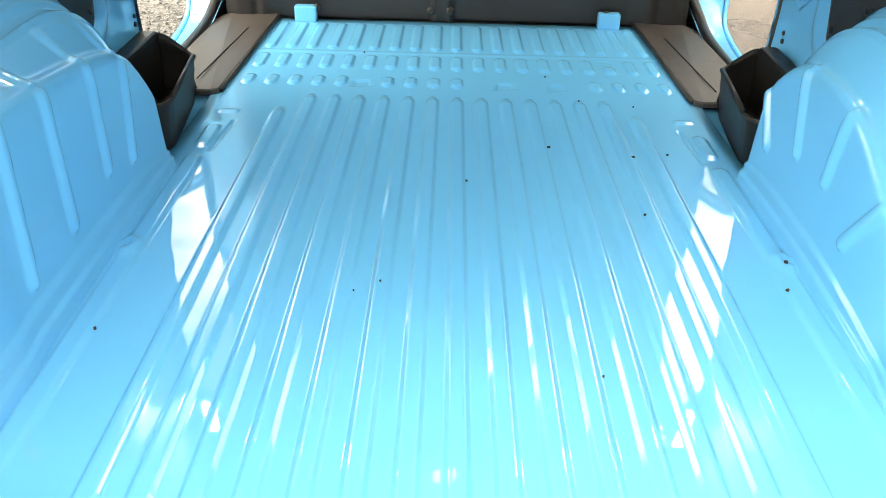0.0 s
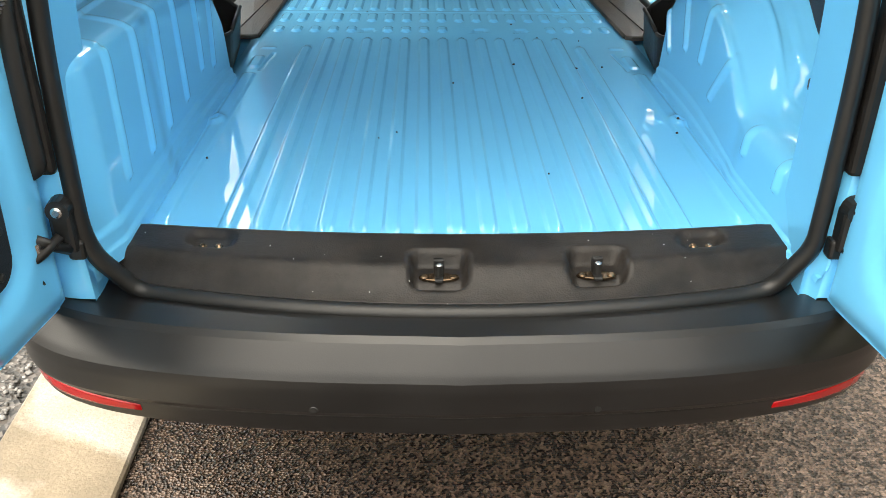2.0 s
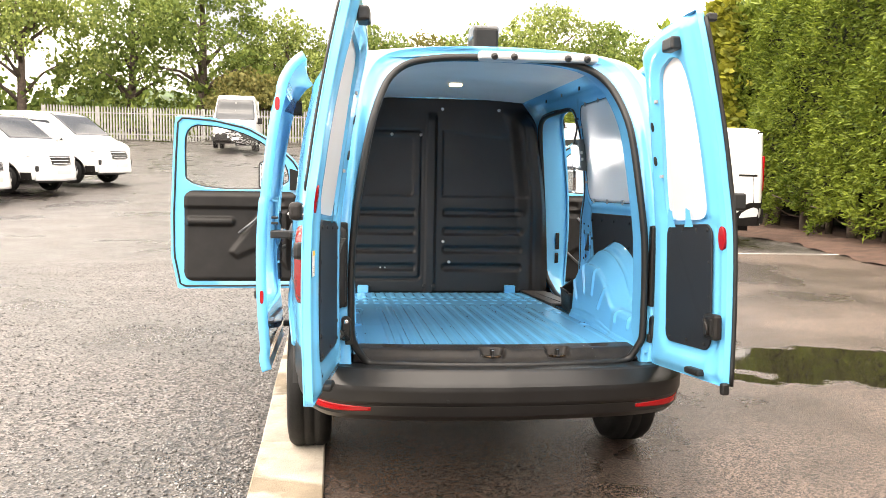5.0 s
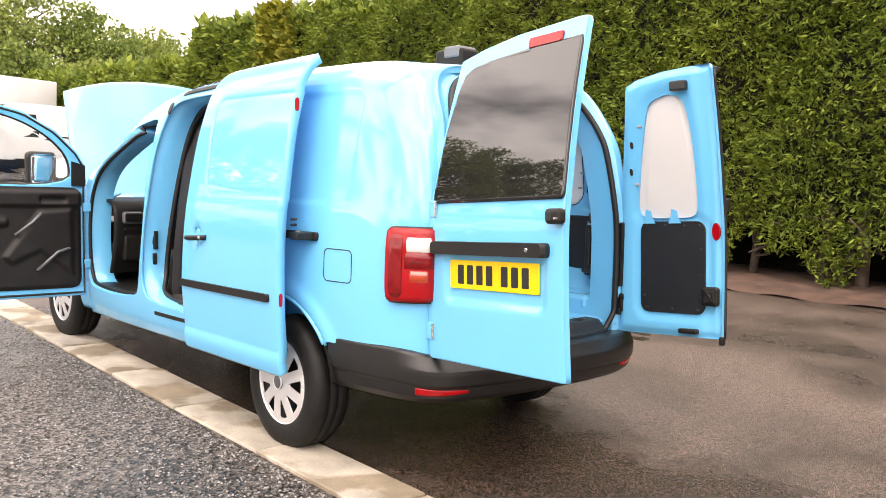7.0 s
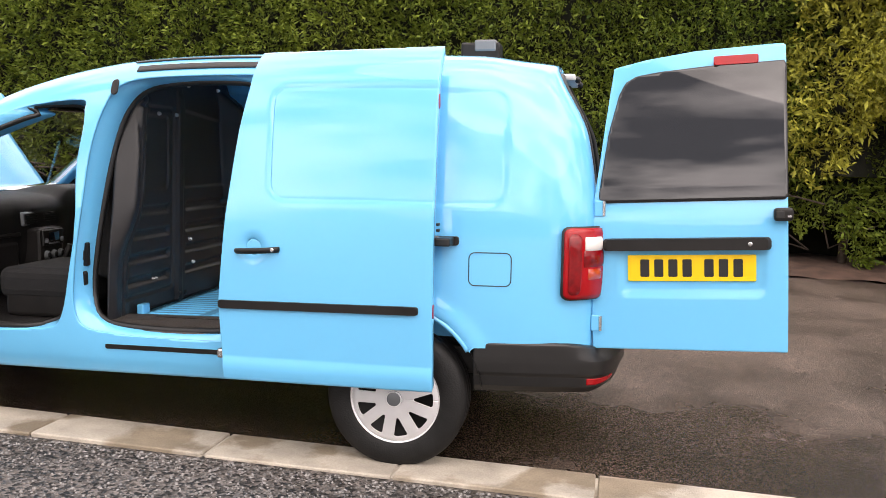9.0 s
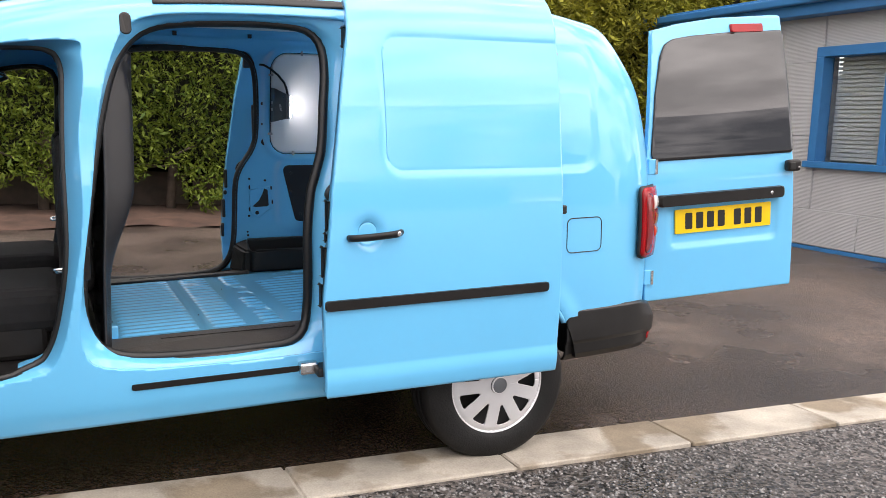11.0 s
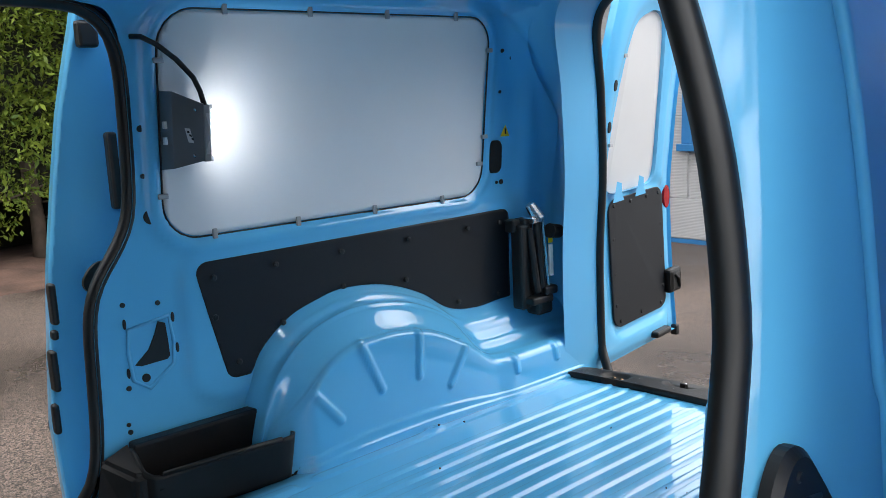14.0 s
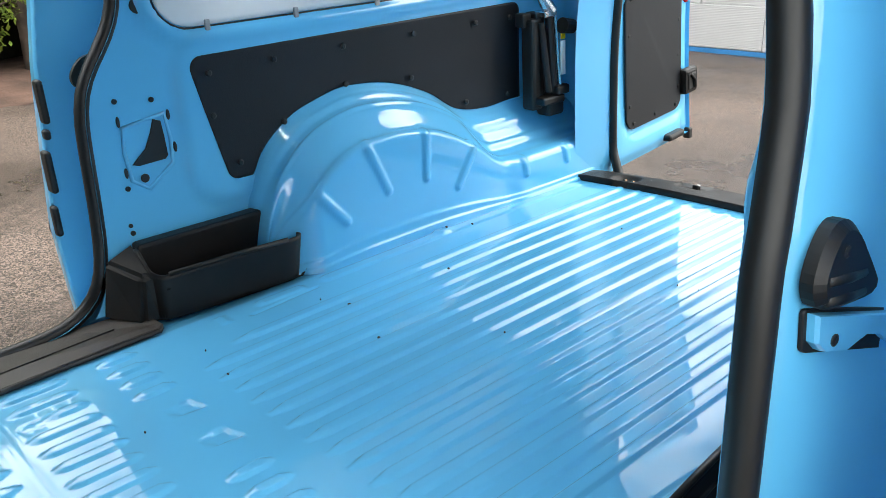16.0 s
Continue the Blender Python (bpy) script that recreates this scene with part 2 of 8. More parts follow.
# ---- mesh helpers ----
def link(name, verts, faces, material, parent=None, label="", smooth=True, m=None):
    me = bpy.data.meshes.new(name)
    me.from_pydata([tuple(v) for v in verts], [], faces)
    me.materials.append(material)
    if smooth:
        me.shade_smooth()
    ob = new(name, me)
    if parent is not None:
        ob.parent = parent
    if m is not None:
        ob.matrix_basis = m
    if label:
        tagged(ob, label)
    return ob


def part(name, bm, material, parent=None, label="", smooth=False, m=None):
    me = bpy.data.meshes.new(name)
    bm.normal_update()
    bm.to_mesh(me)
    bm.free()
    me.materials.append(material)
    if smooth:
        me.shade_smooth()
    ob = new(name, me)
    if parent is not None:
        ob.parent = parent
    if m is not None:
        ob.matrix_basis = m
    if label:
        tagged(ob, label)
    return ob


def box(bm, x0, x1, y0, y1, z0, z1, bev=0.0, seg=2):
    r = bmesh.ops.create_cube(bm, size=1.0)
    for v in r["verts"]:
        v.co = Vector(((x0 + x1) / 2 + v.co.x * (x1 - x0), (y0 + y1) / 2 + v.co.y * (y1 - y0), (z0 + z1) / 2 + v.co.z * (z1 - z0)))
    if bev:
        es = list({e for v in r["verts"] for e in v.link_edges})
        bmesh.ops.bevel(bm, geom=es, offset=bev, segments=seg, affect="EDGES", profile=0.5)
    return bm


def boxed(x0, x1, y0, y1, z0, z1, bev=0.0, seg=2):
    return box(bmesh.new(), x0, x1, y0, y1, z0, z1, bev, seg)


def cyl(bm, p, q, r0, r1=None, n=20, caps=True):
    p, q = Vector(p), Vector(q)
    d = q - p
    m = Matrix.Translation((p + q) / 2) @ d.to_track_quat("Z", "Y").to_matrix().to_4x4()
    bmesh.ops.create_cone(bm, cap_ends=caps, cap_tris=False, segments=n, radius1=r0, radius2=r0 if r1 is None else r1, depth=d.length, matrix=m)
    return bm


def curve_at(pts, t):
    """Smooth value at t through sorted (t, value) pairs."""
    if t <= pts[0][0]:
        return pts[0][1]
    if t >= pts[-1][0]:
        return pts[-1][1]
    for i in range(len(pts) - 1):
        (a, va), (b, vb) = pts[i], pts[i + 1]
        if a <= t <= b:
            pa, pb = pts[max(0, i - 1)], pts[min(len(pts) - 1, i + 2)]
            ma = (vb - pa[1]) / (b - pa[0]) if b > pa[0] else 0
            mb = (pb[1] - va) / (pb[0] - a) if pb[0] > a else 0
            h, s = b - a, (t - a) / (b - a)
            return (2 * s**3 - 3 * s**2 + 1) * va + (s**3 - 2 * s**2 + s) * h * ma + (3 * s**2 - 2 * s**3) * vb + (s**3 - s**2) * h * mb


def line_at(pts, t):
    """Straight-line value at t through sorted (t, value) pairs."""
    for (a, va), (b, vb) in zip(pts, pts[1:]):
        if t <= b:
            return va + (vb - va) * max(0, t - a) / (b - a)
    return pts[-1][1]


def sstep(a, b, x):
    t = min(1, max(0, (x - a) / (b - a)))
    return t * t * (3 - 2 * t)


def rrect(y, z, y0, y1, z0, z1, r):
    """Signed distance to a rounded rectangle, negative inside."""
    qy, qz = abs(y - (y0 + y1) / 2) - (y1 - y0) / 2 + r, abs(z - (z0 + z1) / 2) - (z1 - z0) / 2 + r
    return math.hypot(max(qy, 0), max(qz, 0)) + min(max(qy, qz), 0) - r


def poly_sd(y, z, pts, r=0.0):
    """Signed distance to a polygon, negative inside; r rounds its corners outwards."""
    d, inside, n = 1e9, False, len(pts)
    for i in range(n):
        (ay, az), (by, bz) = pts[i], pts[(i + 1) % n]
        ey, ez, wy, wz = by - ay, bz - az, y - ay, z - az
        t = max(0, min(1, (wy * ey + wz * ez) / (ey * ey + ez * ez)))
        d = min(d, math.hypot(wy - ey * t, wz - ez * t))
        if (az > z) != (bz > z) and y < (bz and ey * (z - az) / (bz - az) + ay):
            inside = not inside
    return (-d if inside else d) - r


def skin(fn, nu, nv, keep=None, cell=0.02):
    """A sheet fn(i, j) of (nu + 1) x (nv + 1) points; keep(p) is the distance into the kept part, where the rim is drawn to its zero line."""
    pts = [[Vector(fn(i / nu, j / nv)) for j in range(nv + 1)] for i in range(nu + 1)]
    if keep is None:
        verts = [p for row in pts for p in row]
        w = nv + 1
        return verts, [(i * w + j, (i + 1) * w + j, (i + 1) * w + j + 1, i * w + j + 1) for i in range(nu) for j in range(nv)]
    dist = [[keep(p) for p in row] for row in pts]
    moved = [[None] * (nv + 1) for _ in range(nu + 1)]
    idx, verts, faces = {}, [], []
    for i in range(nu + 1):
        for j in range(nv + 1):
            d = dist[i][j]
            if d < 0:
                best = None
                for a, b in ((1, 0), (-1, 0), (0, 1), (0, -1), (1, 1), (1, -1), (-1, 1), (-1, -1)):
                    k, l = i + a, j + b
                    if 0 <= k <= nu and 0 <= l <= nv and dist[k][l] >= 0:
                        e = dist[k][l]
                        t = d / (d - e) if e > d else 1
                        p = pts[i][j].lerp(pts[k][l], min(1, t))
                        ln = (p - pts[i][j]).length
                        if best is None or ln < best[0]:
                            best = (ln, p)
                moved[i][j] = best[1] if best else None
            else:
                moved[i][j] = pts[i][j]
    for i in range(nu):
        for j in range(nv):
            c = [(i, j), (i + 1, j), (i + 1, j + 1), (i, j + 1)]
            if all(moved[a][b] is not None for a, b in c) and sum(dist[a][b] >= 0 for a, b in c) >= 1:
                f = []
                for a, b in c:
                    if (a, b) not in idx:
                        idx[a, b] = len(verts)
                        verts.append(moved[a][b])
                    f.append(idx[a, b])
                faces.append(f)
    return verts, faces


def thick(ob, t, offset=-1.0):
    mo = ob.modifiers.new("thickness", "SOLIDIFY")
    mo.thickness, mo.offset = t, offset
    return ob


def mirror_x(verts, faces):
    return [(-v[0], v[1], v[2]) for v in verts], [tuple(reversed(f)) for f in faces]


def tube(pts, r, closed=False, n=8, flat=1.0):
    """A round bar along points: vertices and faces."""
    pts = [Vector(p) for p in pts]
    verts, faces, k = [], [], len(pts)
    up = Vector((0, 0, 1))
    ref = None
    for i, p in enumerate(pts):
        a = pts[(i - 1) % k] if closed or i > 0 else p
        b = pts[(i + 1) % k] if closed or i < k - 1 else p
        t = (b - a).normalized()
        if ref is None:
            ref = t.orthogonal().normalized()
        ref = (ref - t * ref.dot(t))
        ref = ref.normalized() if ref.length > 1e-6 else t.orthogonal().normalized()
        s = t.cross(ref)
        for q in range(n):
            c = 2 * math.pi * q / n
            verts.append(p + ref * (r * math.cos(c)) + s * (r * flat * math.sin(c)))
    for i in range(k if closed else k - 1):
        for q in range(n):
            j = (i + 1) % k
            faces.append((i * n + q, i * n + (q + 1) % n, j * n + (q + 1) % n, j * n + q))
    if not closed:
        faces += [tuple(reversed(range(n))), tuple((k - 1) * n + q for q in range(n))]
    return verts, faces


def chaikin(pts, rounds=3):
    for _ in range(rounds):
        out = []
        for i in range(len(pts)):
            a, b = pts[i], pts[(i + 1) % len(pts)]
            out += [tuple(0.75 * p + 0.25 * q for p, q in zip(a, b)), tuple(0.25 * p + 0.75 * q for p, q in zip(a, b))]
        pts = out
    return pts


def resample(pts, n, closed=True):
    pts = [Vector(p) for p in pts]
    if closed:
        pts.append(pts[0])
    lens = [0.0]
    for a, b in zip(pts, pts[1:]):
        lens.append(lens[-1] + (b - a).length)
    out, k = [], 0
    for i in range(n):
        s = lens[-1] * i / (n if closed else n - 1)
        while k < len(lens) - 2 and lens[k + 1] < s:
            k += 1
        t = (s - lens[k]) / max(1e-9, lens[k + 1] - lens[k])
        out.append(pts[k].lerp(pts[k + 1], min(1, t)))
    return out


def strip(a, b, closed=True):
    """A ribbon between two rows of points."""
    n = len(a)
    verts = list(a) + list(b)
    faces = [(i, (i + 1) % n, n + (i + 1) % n, n + i) for i in range(n if closed else n - 1)]
    return verts, faces


def rows_of(rows):
    """A closed band through several rows of points."""
    n = len(rows[0])
    verts = [p for row in rows for p in row]
    return verts, [(r * n + i, r * n + (i + 1) % n, (r + 1) * n + (i + 1) % n, (r + 1) * n + i) for r in range(len(rows) - 1) for i in range(n)]


def ring_rrect(y0, y1, z0, z1, r, n=6):
    out = []
    for cy, cz, a0 in ((y1 - r, z1 - r, 0), (y0 + r, z1 - r, 90), (y0 + r, z0 + r, 180), (y1 - r, z0 + r, 270)):
        for k in range(n + 1):
            a = radians(a0 + 90 * k / n)
            out.append((cy + r * math.cos(a), cz + r * math.sin(a)))
    return out


def slab(ring, place, t, bev=0.0):
    """A flat slab with outline ring (2D), laid by place(u, v, w); w from 0 to t, with a chamfered front rim."""
    n = len(ring)
    cu, cv = sum(p[0] for p in ring) / n, sum(p[1] for p in ring) / n

    def inset(p, d):
        l = math.hypot(p[0] - cu, p[1] - cv)
        k = max(0, 1 - d / l)
        return cu + (p[0] - cu) * k, cv + (p[1] - cv) * k
    verts = [place(u, v, 0) for u, v in ring] + [place(u, v, t - bev) for u, v in ring] + [place(*inset(p, bev), t) for p in ring]
    faces = []
    for k in range(2):
        for i in range(n):
            j = (i + 1) % n
            faces.append((k * n + i, k * n + j, (k + 1) * n + j, (k + 1) * n + i))
    faces.append(tuple(range(2 * n, 3 * n)))
    faces.append(tuple(reversed(range(n))))
    return verts, faces


def lathe(profile, n=32, axis="x"):
    """Turn (radius, along) pairs round the x axis."""
    verts, faces = [], []
    for i in range(n):
        a = 2 * math.pi * i / n
        for r, h in profile:
            verts.append((h, r * math.cos(a), r * math.sin(a)))
    k = len(profile)
    for i in range(n):
        for j in range(k - 1):
            p, q = i * k + j, ((i + 1) % n) * k + j
            faces.append((p, q, q + 1, p + 1))
    return verts, faces


def dot(name, place, r, h, material, parent, n=10, m=None):
    """A small domed bolt or plug: place is (centre, direction)."""
    c, d = Vector(place[0]), Vector(place[1]).normalized()
    bm = bmesh.new()
    cyl(bm, c, c + d * h * 0.6, r, r, n)
    cyl(bm, c + d * h * 0.6, c + d * h, r, r * 0.6, n)
    return part(name, bm, material, parent, m=m)


# ---- the ground ----
def rise(x, y):
    d = max(0.0, y - 12.0) + 0.5 * max(0.0, -x - 14.0)
    return 0.067 * d * d / (d + 6.0) if d < 60 else 0.067 * 60 * 60 / 66


gv, gf = [], []
gx = [-300, -120, -60, -40, -30, -25, -20, -16, -13, -10, -8, -6, -4, -3, -2, -1.0, -0.70, 0, 1, 2, 3, 4, 5, 6, 7, 8, 9, 11, 14, 20, 40, 100, 300]
gy = [-300, -80, -30, -15, -8, -5, -3, -1, 0, 1, 2, 3, 5, 7, 8.5, 11, 13, 15, 17, 20, 23, 26, 30, 35, 40, 45, 50, 60, 80, 150, 400]
for y in gy:
    for x in gx:
        gv.append((x, y, rise(x, y)))
for j in range(len(gy) - 1):
    for i in range(len(gx) - 1):
        a = j * len(gx) + i
        gf.append((a, a + 1, a + len(gx) + 1, a + len(gx)))
ground = link("ground", gv, gf, ASPHALT)
ground.data.materials.append(CHIPPED)
for f in ground.data.polygons:
    c = f.center
    f.material_index = 1 if c.x < -0.85 or c.y > 8.5 else 0
tagged(ground, "damp dark asphalt yard with coarse chippings and puddles", "ground", kind="structure")

# ---- the blue van: shape of its outside ----
van = new("panel_van")
van.matrix_basis = pose(0, 0, 0, -2.0, 0, 0)
tagged(van, "light blue long panel van with all doors and bonnet open", "van")

PLAN = [(-0.7, 0.801), (-0.45, 0.826), (-0.2, 0.850), (0.6, 0.874), (1.4, 0.890), (2.0, 0.890), (2.5, 0.880), (3.0, 0.87), (3.35, 0.83), (3.6, 0.72), (3.7, 0.60)]
PROF = [(0.34, 0.93), (0.40, 0.965), (0.55, 0.985), (0.75, 1.0), (1.0, 1.0), (1.2, 0.985), (1.45, 0.952), (1.62, 0.912), (1.715, 0.875), (1.775, 0.80), (1.81, 0.70)]
TOP = [(-0.9, -0.038), (-0.75, -0.022), (-0.6, -0.008), (-0.45, 0.0), (0.2, 0.012), (0.8, 0.015), (1.2, 0.0), (1.45, -0.028), (1.75, -0.09), (2.05, -0.19), (2.3, -0.33)]
SECT = [(0.0, (0.93, 0.34)), (0.05, (0.965, 0.42)), (0.14, (0.985, 0.55)), (0.27, (1.0, 0.75)), (0.42, (1.0, 1.0)), (0.54, (0.985, 1.2)), (0.69, (0.952, 1.45)), (0.79, (0.912, 1.62)), (0.85, (0.872, 1.715)), (0.895, (0.80, 1.78)), (0.93, (0.68, 1.815)), (0.96, (0.48, 1.834)), (0.98, (0.25, 1.843)), (1.0, (0.0, 1.846))]
SX = [(t, p[0]) for t, p in SECT]
SZ = [(t, p[1]) for t, p in SECT]


def plan(y):
    """Half width of the body at the station y, rounded off at the rear corner."""
    if y > -0.45:
        return curve_at(PLAN, y)
    t = min(1.0, (-0.45 - y) / 0.41)
    return 0.826 + 0.1 * (y + 0.45) - 0.185 * (1 - (1 - t ** 2.6) ** (1 / 2.6))


def lean(z):
    return (0.0 if z < 1.1 else 0.11 * ((z - 1.1) / 0.62) ** 1.5) + 0.075 * sstep(1.45, 1.80, z)


def shell(y, s):
    """Point of the van's outside at the lengthwise station y and the girth s (0 rocker, 1 roof middle)."""
    xf, z = curve_at(SX, s), curve_at(SZ, s)
    z += curve_at(TOP, y) * sstep(1.1, 1.75, z)
    return Vector((plan(y) * xf, y + lean(z) * sstep(-0.2, -0.75, y), z))


def out_x(y, z):
    """Half width of the outside at the place (y, z) of the side."""
    return plan(y) * curve_at(PROF, z - curve_at(TOP, y) * sstep(1.1, 1.75, z))


def in_x(z):
    return 0.75 * curve_at(PROF, z)


def seal_x(y, z):
    """How far out the seal of the sliding-door opening lies: it runs further in along its front edge."""
    front = curve_at([(0.6, 0.738), (1.0, 0.710), (1.4, 0.668), (1.65, 0.628), (1.8, 0.60)], z)
    k = sstep(0.85, 1.36, y)
    x = (in_x(z) + 0.004) * (1 - k) + front * k
    return x + 0.035 * sstep(0.68, 0.56, z)


def press(y, z):
    """The shallow pressed panel along the upper side."""
    return -0.0055 * sstep(0.008, -0.013, rrect(y, z, -0.48, 1.215, 1.165, 1.66, 0.08))


SEAL_S = chaikin([(0.80, 0.545), (1.39, 0.545), (1.50, 0.62), (1.475, 0.90), (1.448, 1.10), (1.395, 1.40), (1.322, 1.64), (1.22, 1.695), (0.68, 1.705), (0.595, 1.67), (0.585, 1.40), (0.59, 1.21), (0.645, 1.15), (0.70, 1.06), (0.705, 0.88), (0.715, 0.68), (0.745, 0.60)])
HOLE_S = chaikin([(0.60, 0.52), (1.43, 0.525), (1.535, 0.60), (1.503, 0.90), (1.467, 1.12), (1.433, 1.42), (1.365, 1.63), (1.30, 1.692), (1.15, 1.718), (0.62, 1.728), (0.53, 1.70), (0.515, 1.2), (0.52, 0.58)])
SEAL_S = [(y + 0.022 * sstep(1.20, 1.34, y) * sstep(1.72, 1.50, z), z) for y, z in SEAL_S]
SEAL_F = chaikin([(1.58, 0.545), (2.32, 0.535), (2.41, 0.60), (2.43, 1.0), (2.38, 1.23), (2.26, 1.345), (2.05, 1.43), (1.85, 1.505), (1.66, 1.57), (1.42, 1.60), (1.345, 1.56), (1.36, 1.38), (1.42, 1.10), (1.465, 0.85), (1.51, 0.63)])
HOLE_F = [(y + (0.018 if y > 1.9 else (0.067 + 0.055 * sstep(1.0, 1.35, z)) * sstep(1.66, 1.54, z)), z + (0.018 if z > 1.0 else -0.018)) for y, z in SEAL_F]
SEAL_F = [(y + (0.09 + 0.09 * sstep(0.8, 1.5, z)) * sstep(1.75, 1.60, y), z) for y, z in SEAL_F]


def arch_sd(y, z, yc=0.0):
    return math.hypot(y - yc, (z - 0.335) * 0.97) - 0.385


def rear_warp(u):
    y = -0.86 + u * 3.36
    return -0.86 + 0.672 * (u / 0.2) ** 2 if u < 0.2 else y


def side_fn(u, v):
    p = shell(rear_warp(u), v)
    if 1.1 < p.z < 1.74:
        p.x += press(p.y, p.z)
    # flare over the rear wheel
    d = arch_sd(p.y, p.z)
    if 0 <= d < 0.10 and p.z < 1.0:
        p.x += 0.012 * sstep(0.10, 0.03, d)
    return p


def side_keep(p):
    front = 0.62 * (2.03 - p.y) + 0.78 * (1.625 - p.z) if p.y > 1.75 else 1.0
    if p.z < 1.10:
        front = 1.0
    return min(poly_sd(p.y, p.z, HOLE_S), poly_sd(p.y, p.z, HOLE_F), arch_sd(p.y, p.z), front + 0.03, 10 if p.y > -0.345 else p.z - 0.553)


sv, sf = skin(side_fn, 300, 140, side_keep)
for sgn in (1, -1):
    v_, f_ = (sv, [tuple(reversed(f)) for f in sf]) if sgn > 0 else mirror_x(sv, [tuple(reversed(f)) for f in sf])
    thick(link("body_side", v_, f_, PAINT, van), 0.012, 1)
    lip_line = [(0.381 * math.cos(a), 0.335 + 0.393 * math.sin(a)) for a in [0.20 + 2.40 * k / 40 for k in range(41)]]
    link("arch_lip", *tube([Vector((sgn * (out_x(y, z) + 0.006), y, z)) for y, z in lip_line], 0.011, False, 8), PAINT, van)


def both(name, verts, faces, material, flip=False, label="", solid=0.0, offset=-1.0, parent=None, smooth=True):
    """The piece on the right side and its mirror image on the left."""
    made = []
    for sgn in (1, -1):
        v_, f_ = (verts, faces) if sgn > 0 else mirror_x(verts, faces)
        if flip:
            f_ = [tuple(reversed(f)) for f in f_]
        o = link(name, v_, f_, material, parent or van, label, smooth)
        if solid:
            thick(o, solid, offset)
        made.append(o)
    return made


# front wings and nose
def wing_fn(u, v):
    y = 2.44 + 1.26 * u
    top = 1.16 - 0.05 * u - 0.22 * u * u
    z = 0.36 + (top - 0.36) * v
    return Vector((plan(y) * (1.0 if z < 0.9 else 1.0 - 0.35 * ((z - 0.9) / 0.3) ** 2) * curve_at(PROF, min(z, 1.0)), y, z))


wv, wf = skin(wing_fn, 50, 36, lambda p: math.hypot(p.y - 3.006, p.z - 0.40) - 0.385)
both("front_wing", wv, wf, PAINT, True, solid=0.01, offset=1)
nose = [(0.60, 3.70), (0.52, 3.78), (0.3, 3.84), (0.0, 3.86)]
nv, nf = [], []
for k in range(13):
    x = -0.62 + 1.24 * k / 12
    y = 3.86 - 0.16 * (abs(x) / 0.62) ** 2
    for z, dy in ((0.30, -0.06), (0.45, 0.0), (0.62, 0.0), (0.78, -0.03), (0.90, -0.10)):
        nv.append((x, y + dy, z))
for k in range(12):
    for j in range(4):
        nf.append((k * 5 + j, (k + 1) * 5 + j, (k + 1) * 5 + j + 1, k * 5 + j + 1))
thick(link("front_bumper", nv, nf, PAINT, van), 0.02)
part("engine_bay", boxed(-0.62, 0.62, 2.75, 3.72, 0.45, 0.95, 0.03), BLACK, van)
for sgn in (1, -1):
    part("headlight", boxed(sgn * 0.62 - 0.11, sgn * 0.62 + 0.11, 3.58, 3.72, 0.80, 0.96, 0.03), CLEAR, van)

# rear ring between the outer skin and the load opening
AP = [(0.0, 0.595, 0.40), (0.14, 0.600, 0.56), (0.27, 0.605, 0.75), (0.42, 0.602, 1.0), (0.54, 0.580, 1.2), (0.69, 0.530, 1.45), (0.79, 0.482, 1.60), (0.85, 0.438, 1.68), (0.90, 0.36, 1.735), (0.95, 0.2, 1.762), (1.0, 0.0, 1.768)]
AX, AZ = [(a, b) for a, b, c in AP], [(a, c) for a, b, c in AP]


NARROW = {1: 0.033, -1: 0.010}


def rear_open(v, sgn):
    """Edge of the rear opening; the right side stands in a little further."""
    z = curve_at(AZ, v)
    return Vector((curve_at(AX, v) - NARROW[sgn] * sstep(1.65, 1.15, z), -0.845 + lean(z), z))


def ring_fn(u, v, sgn):
    p = shell(-0.86, v).lerp(rear_open(v, sgn), u)
    p.y += 0.012 * math.sin(math.pi * u)
    return p


def rear_jamb_fn(u, v, sgn):
    """Jamb from the opening inwards to the side wall."""
    a = rear_open(v, sgn)
    return a.lerp(Vector((min(a.x + 0.01, in_x(a.z)), a.y + 0.16, a.z + 0.005)), u)


seal_pts = []
for sgn in (1, -1):
    for name, fn, nu in (("rear_pillar", ring_fn, 6), ("rear_jamb", rear_jamb_fn, 4)):
        v_, f_ = skin(lambda u, v: fn(u, 0.13 + 0.87 * v, sgn), nu, 70)
        v_, f_ = (v_, f_) if sgn > 0 else mirror_x(v_, f_)
        link(name, v_, f_, PAINT, van)
    edge = [rear_open(0.20 + 0.80 * k / 50, sgn) for k in range(51)]
    seal_pts += edge if sgn > 0 else [Vector((-p.x, p.y, p.z)) for p in reversed(edge[:-1])]
low = [Vector((x, -0.893 + 0.085 * (x / 0.585) ** 2, 0.550)) for x in [-0.530 + 1.05 * k / 20 for k in range(21)]]
loop = seal_pts + low
loop = [Vector((p[0], p[1] - 0.008, p[2])) for p in chaikin([tuple(p) for p in resample(loop, 90)], 2)]
link("rear_seal", *tube(loop, 0.015, True, 8), RUBBER, van, "black rubber door seal")

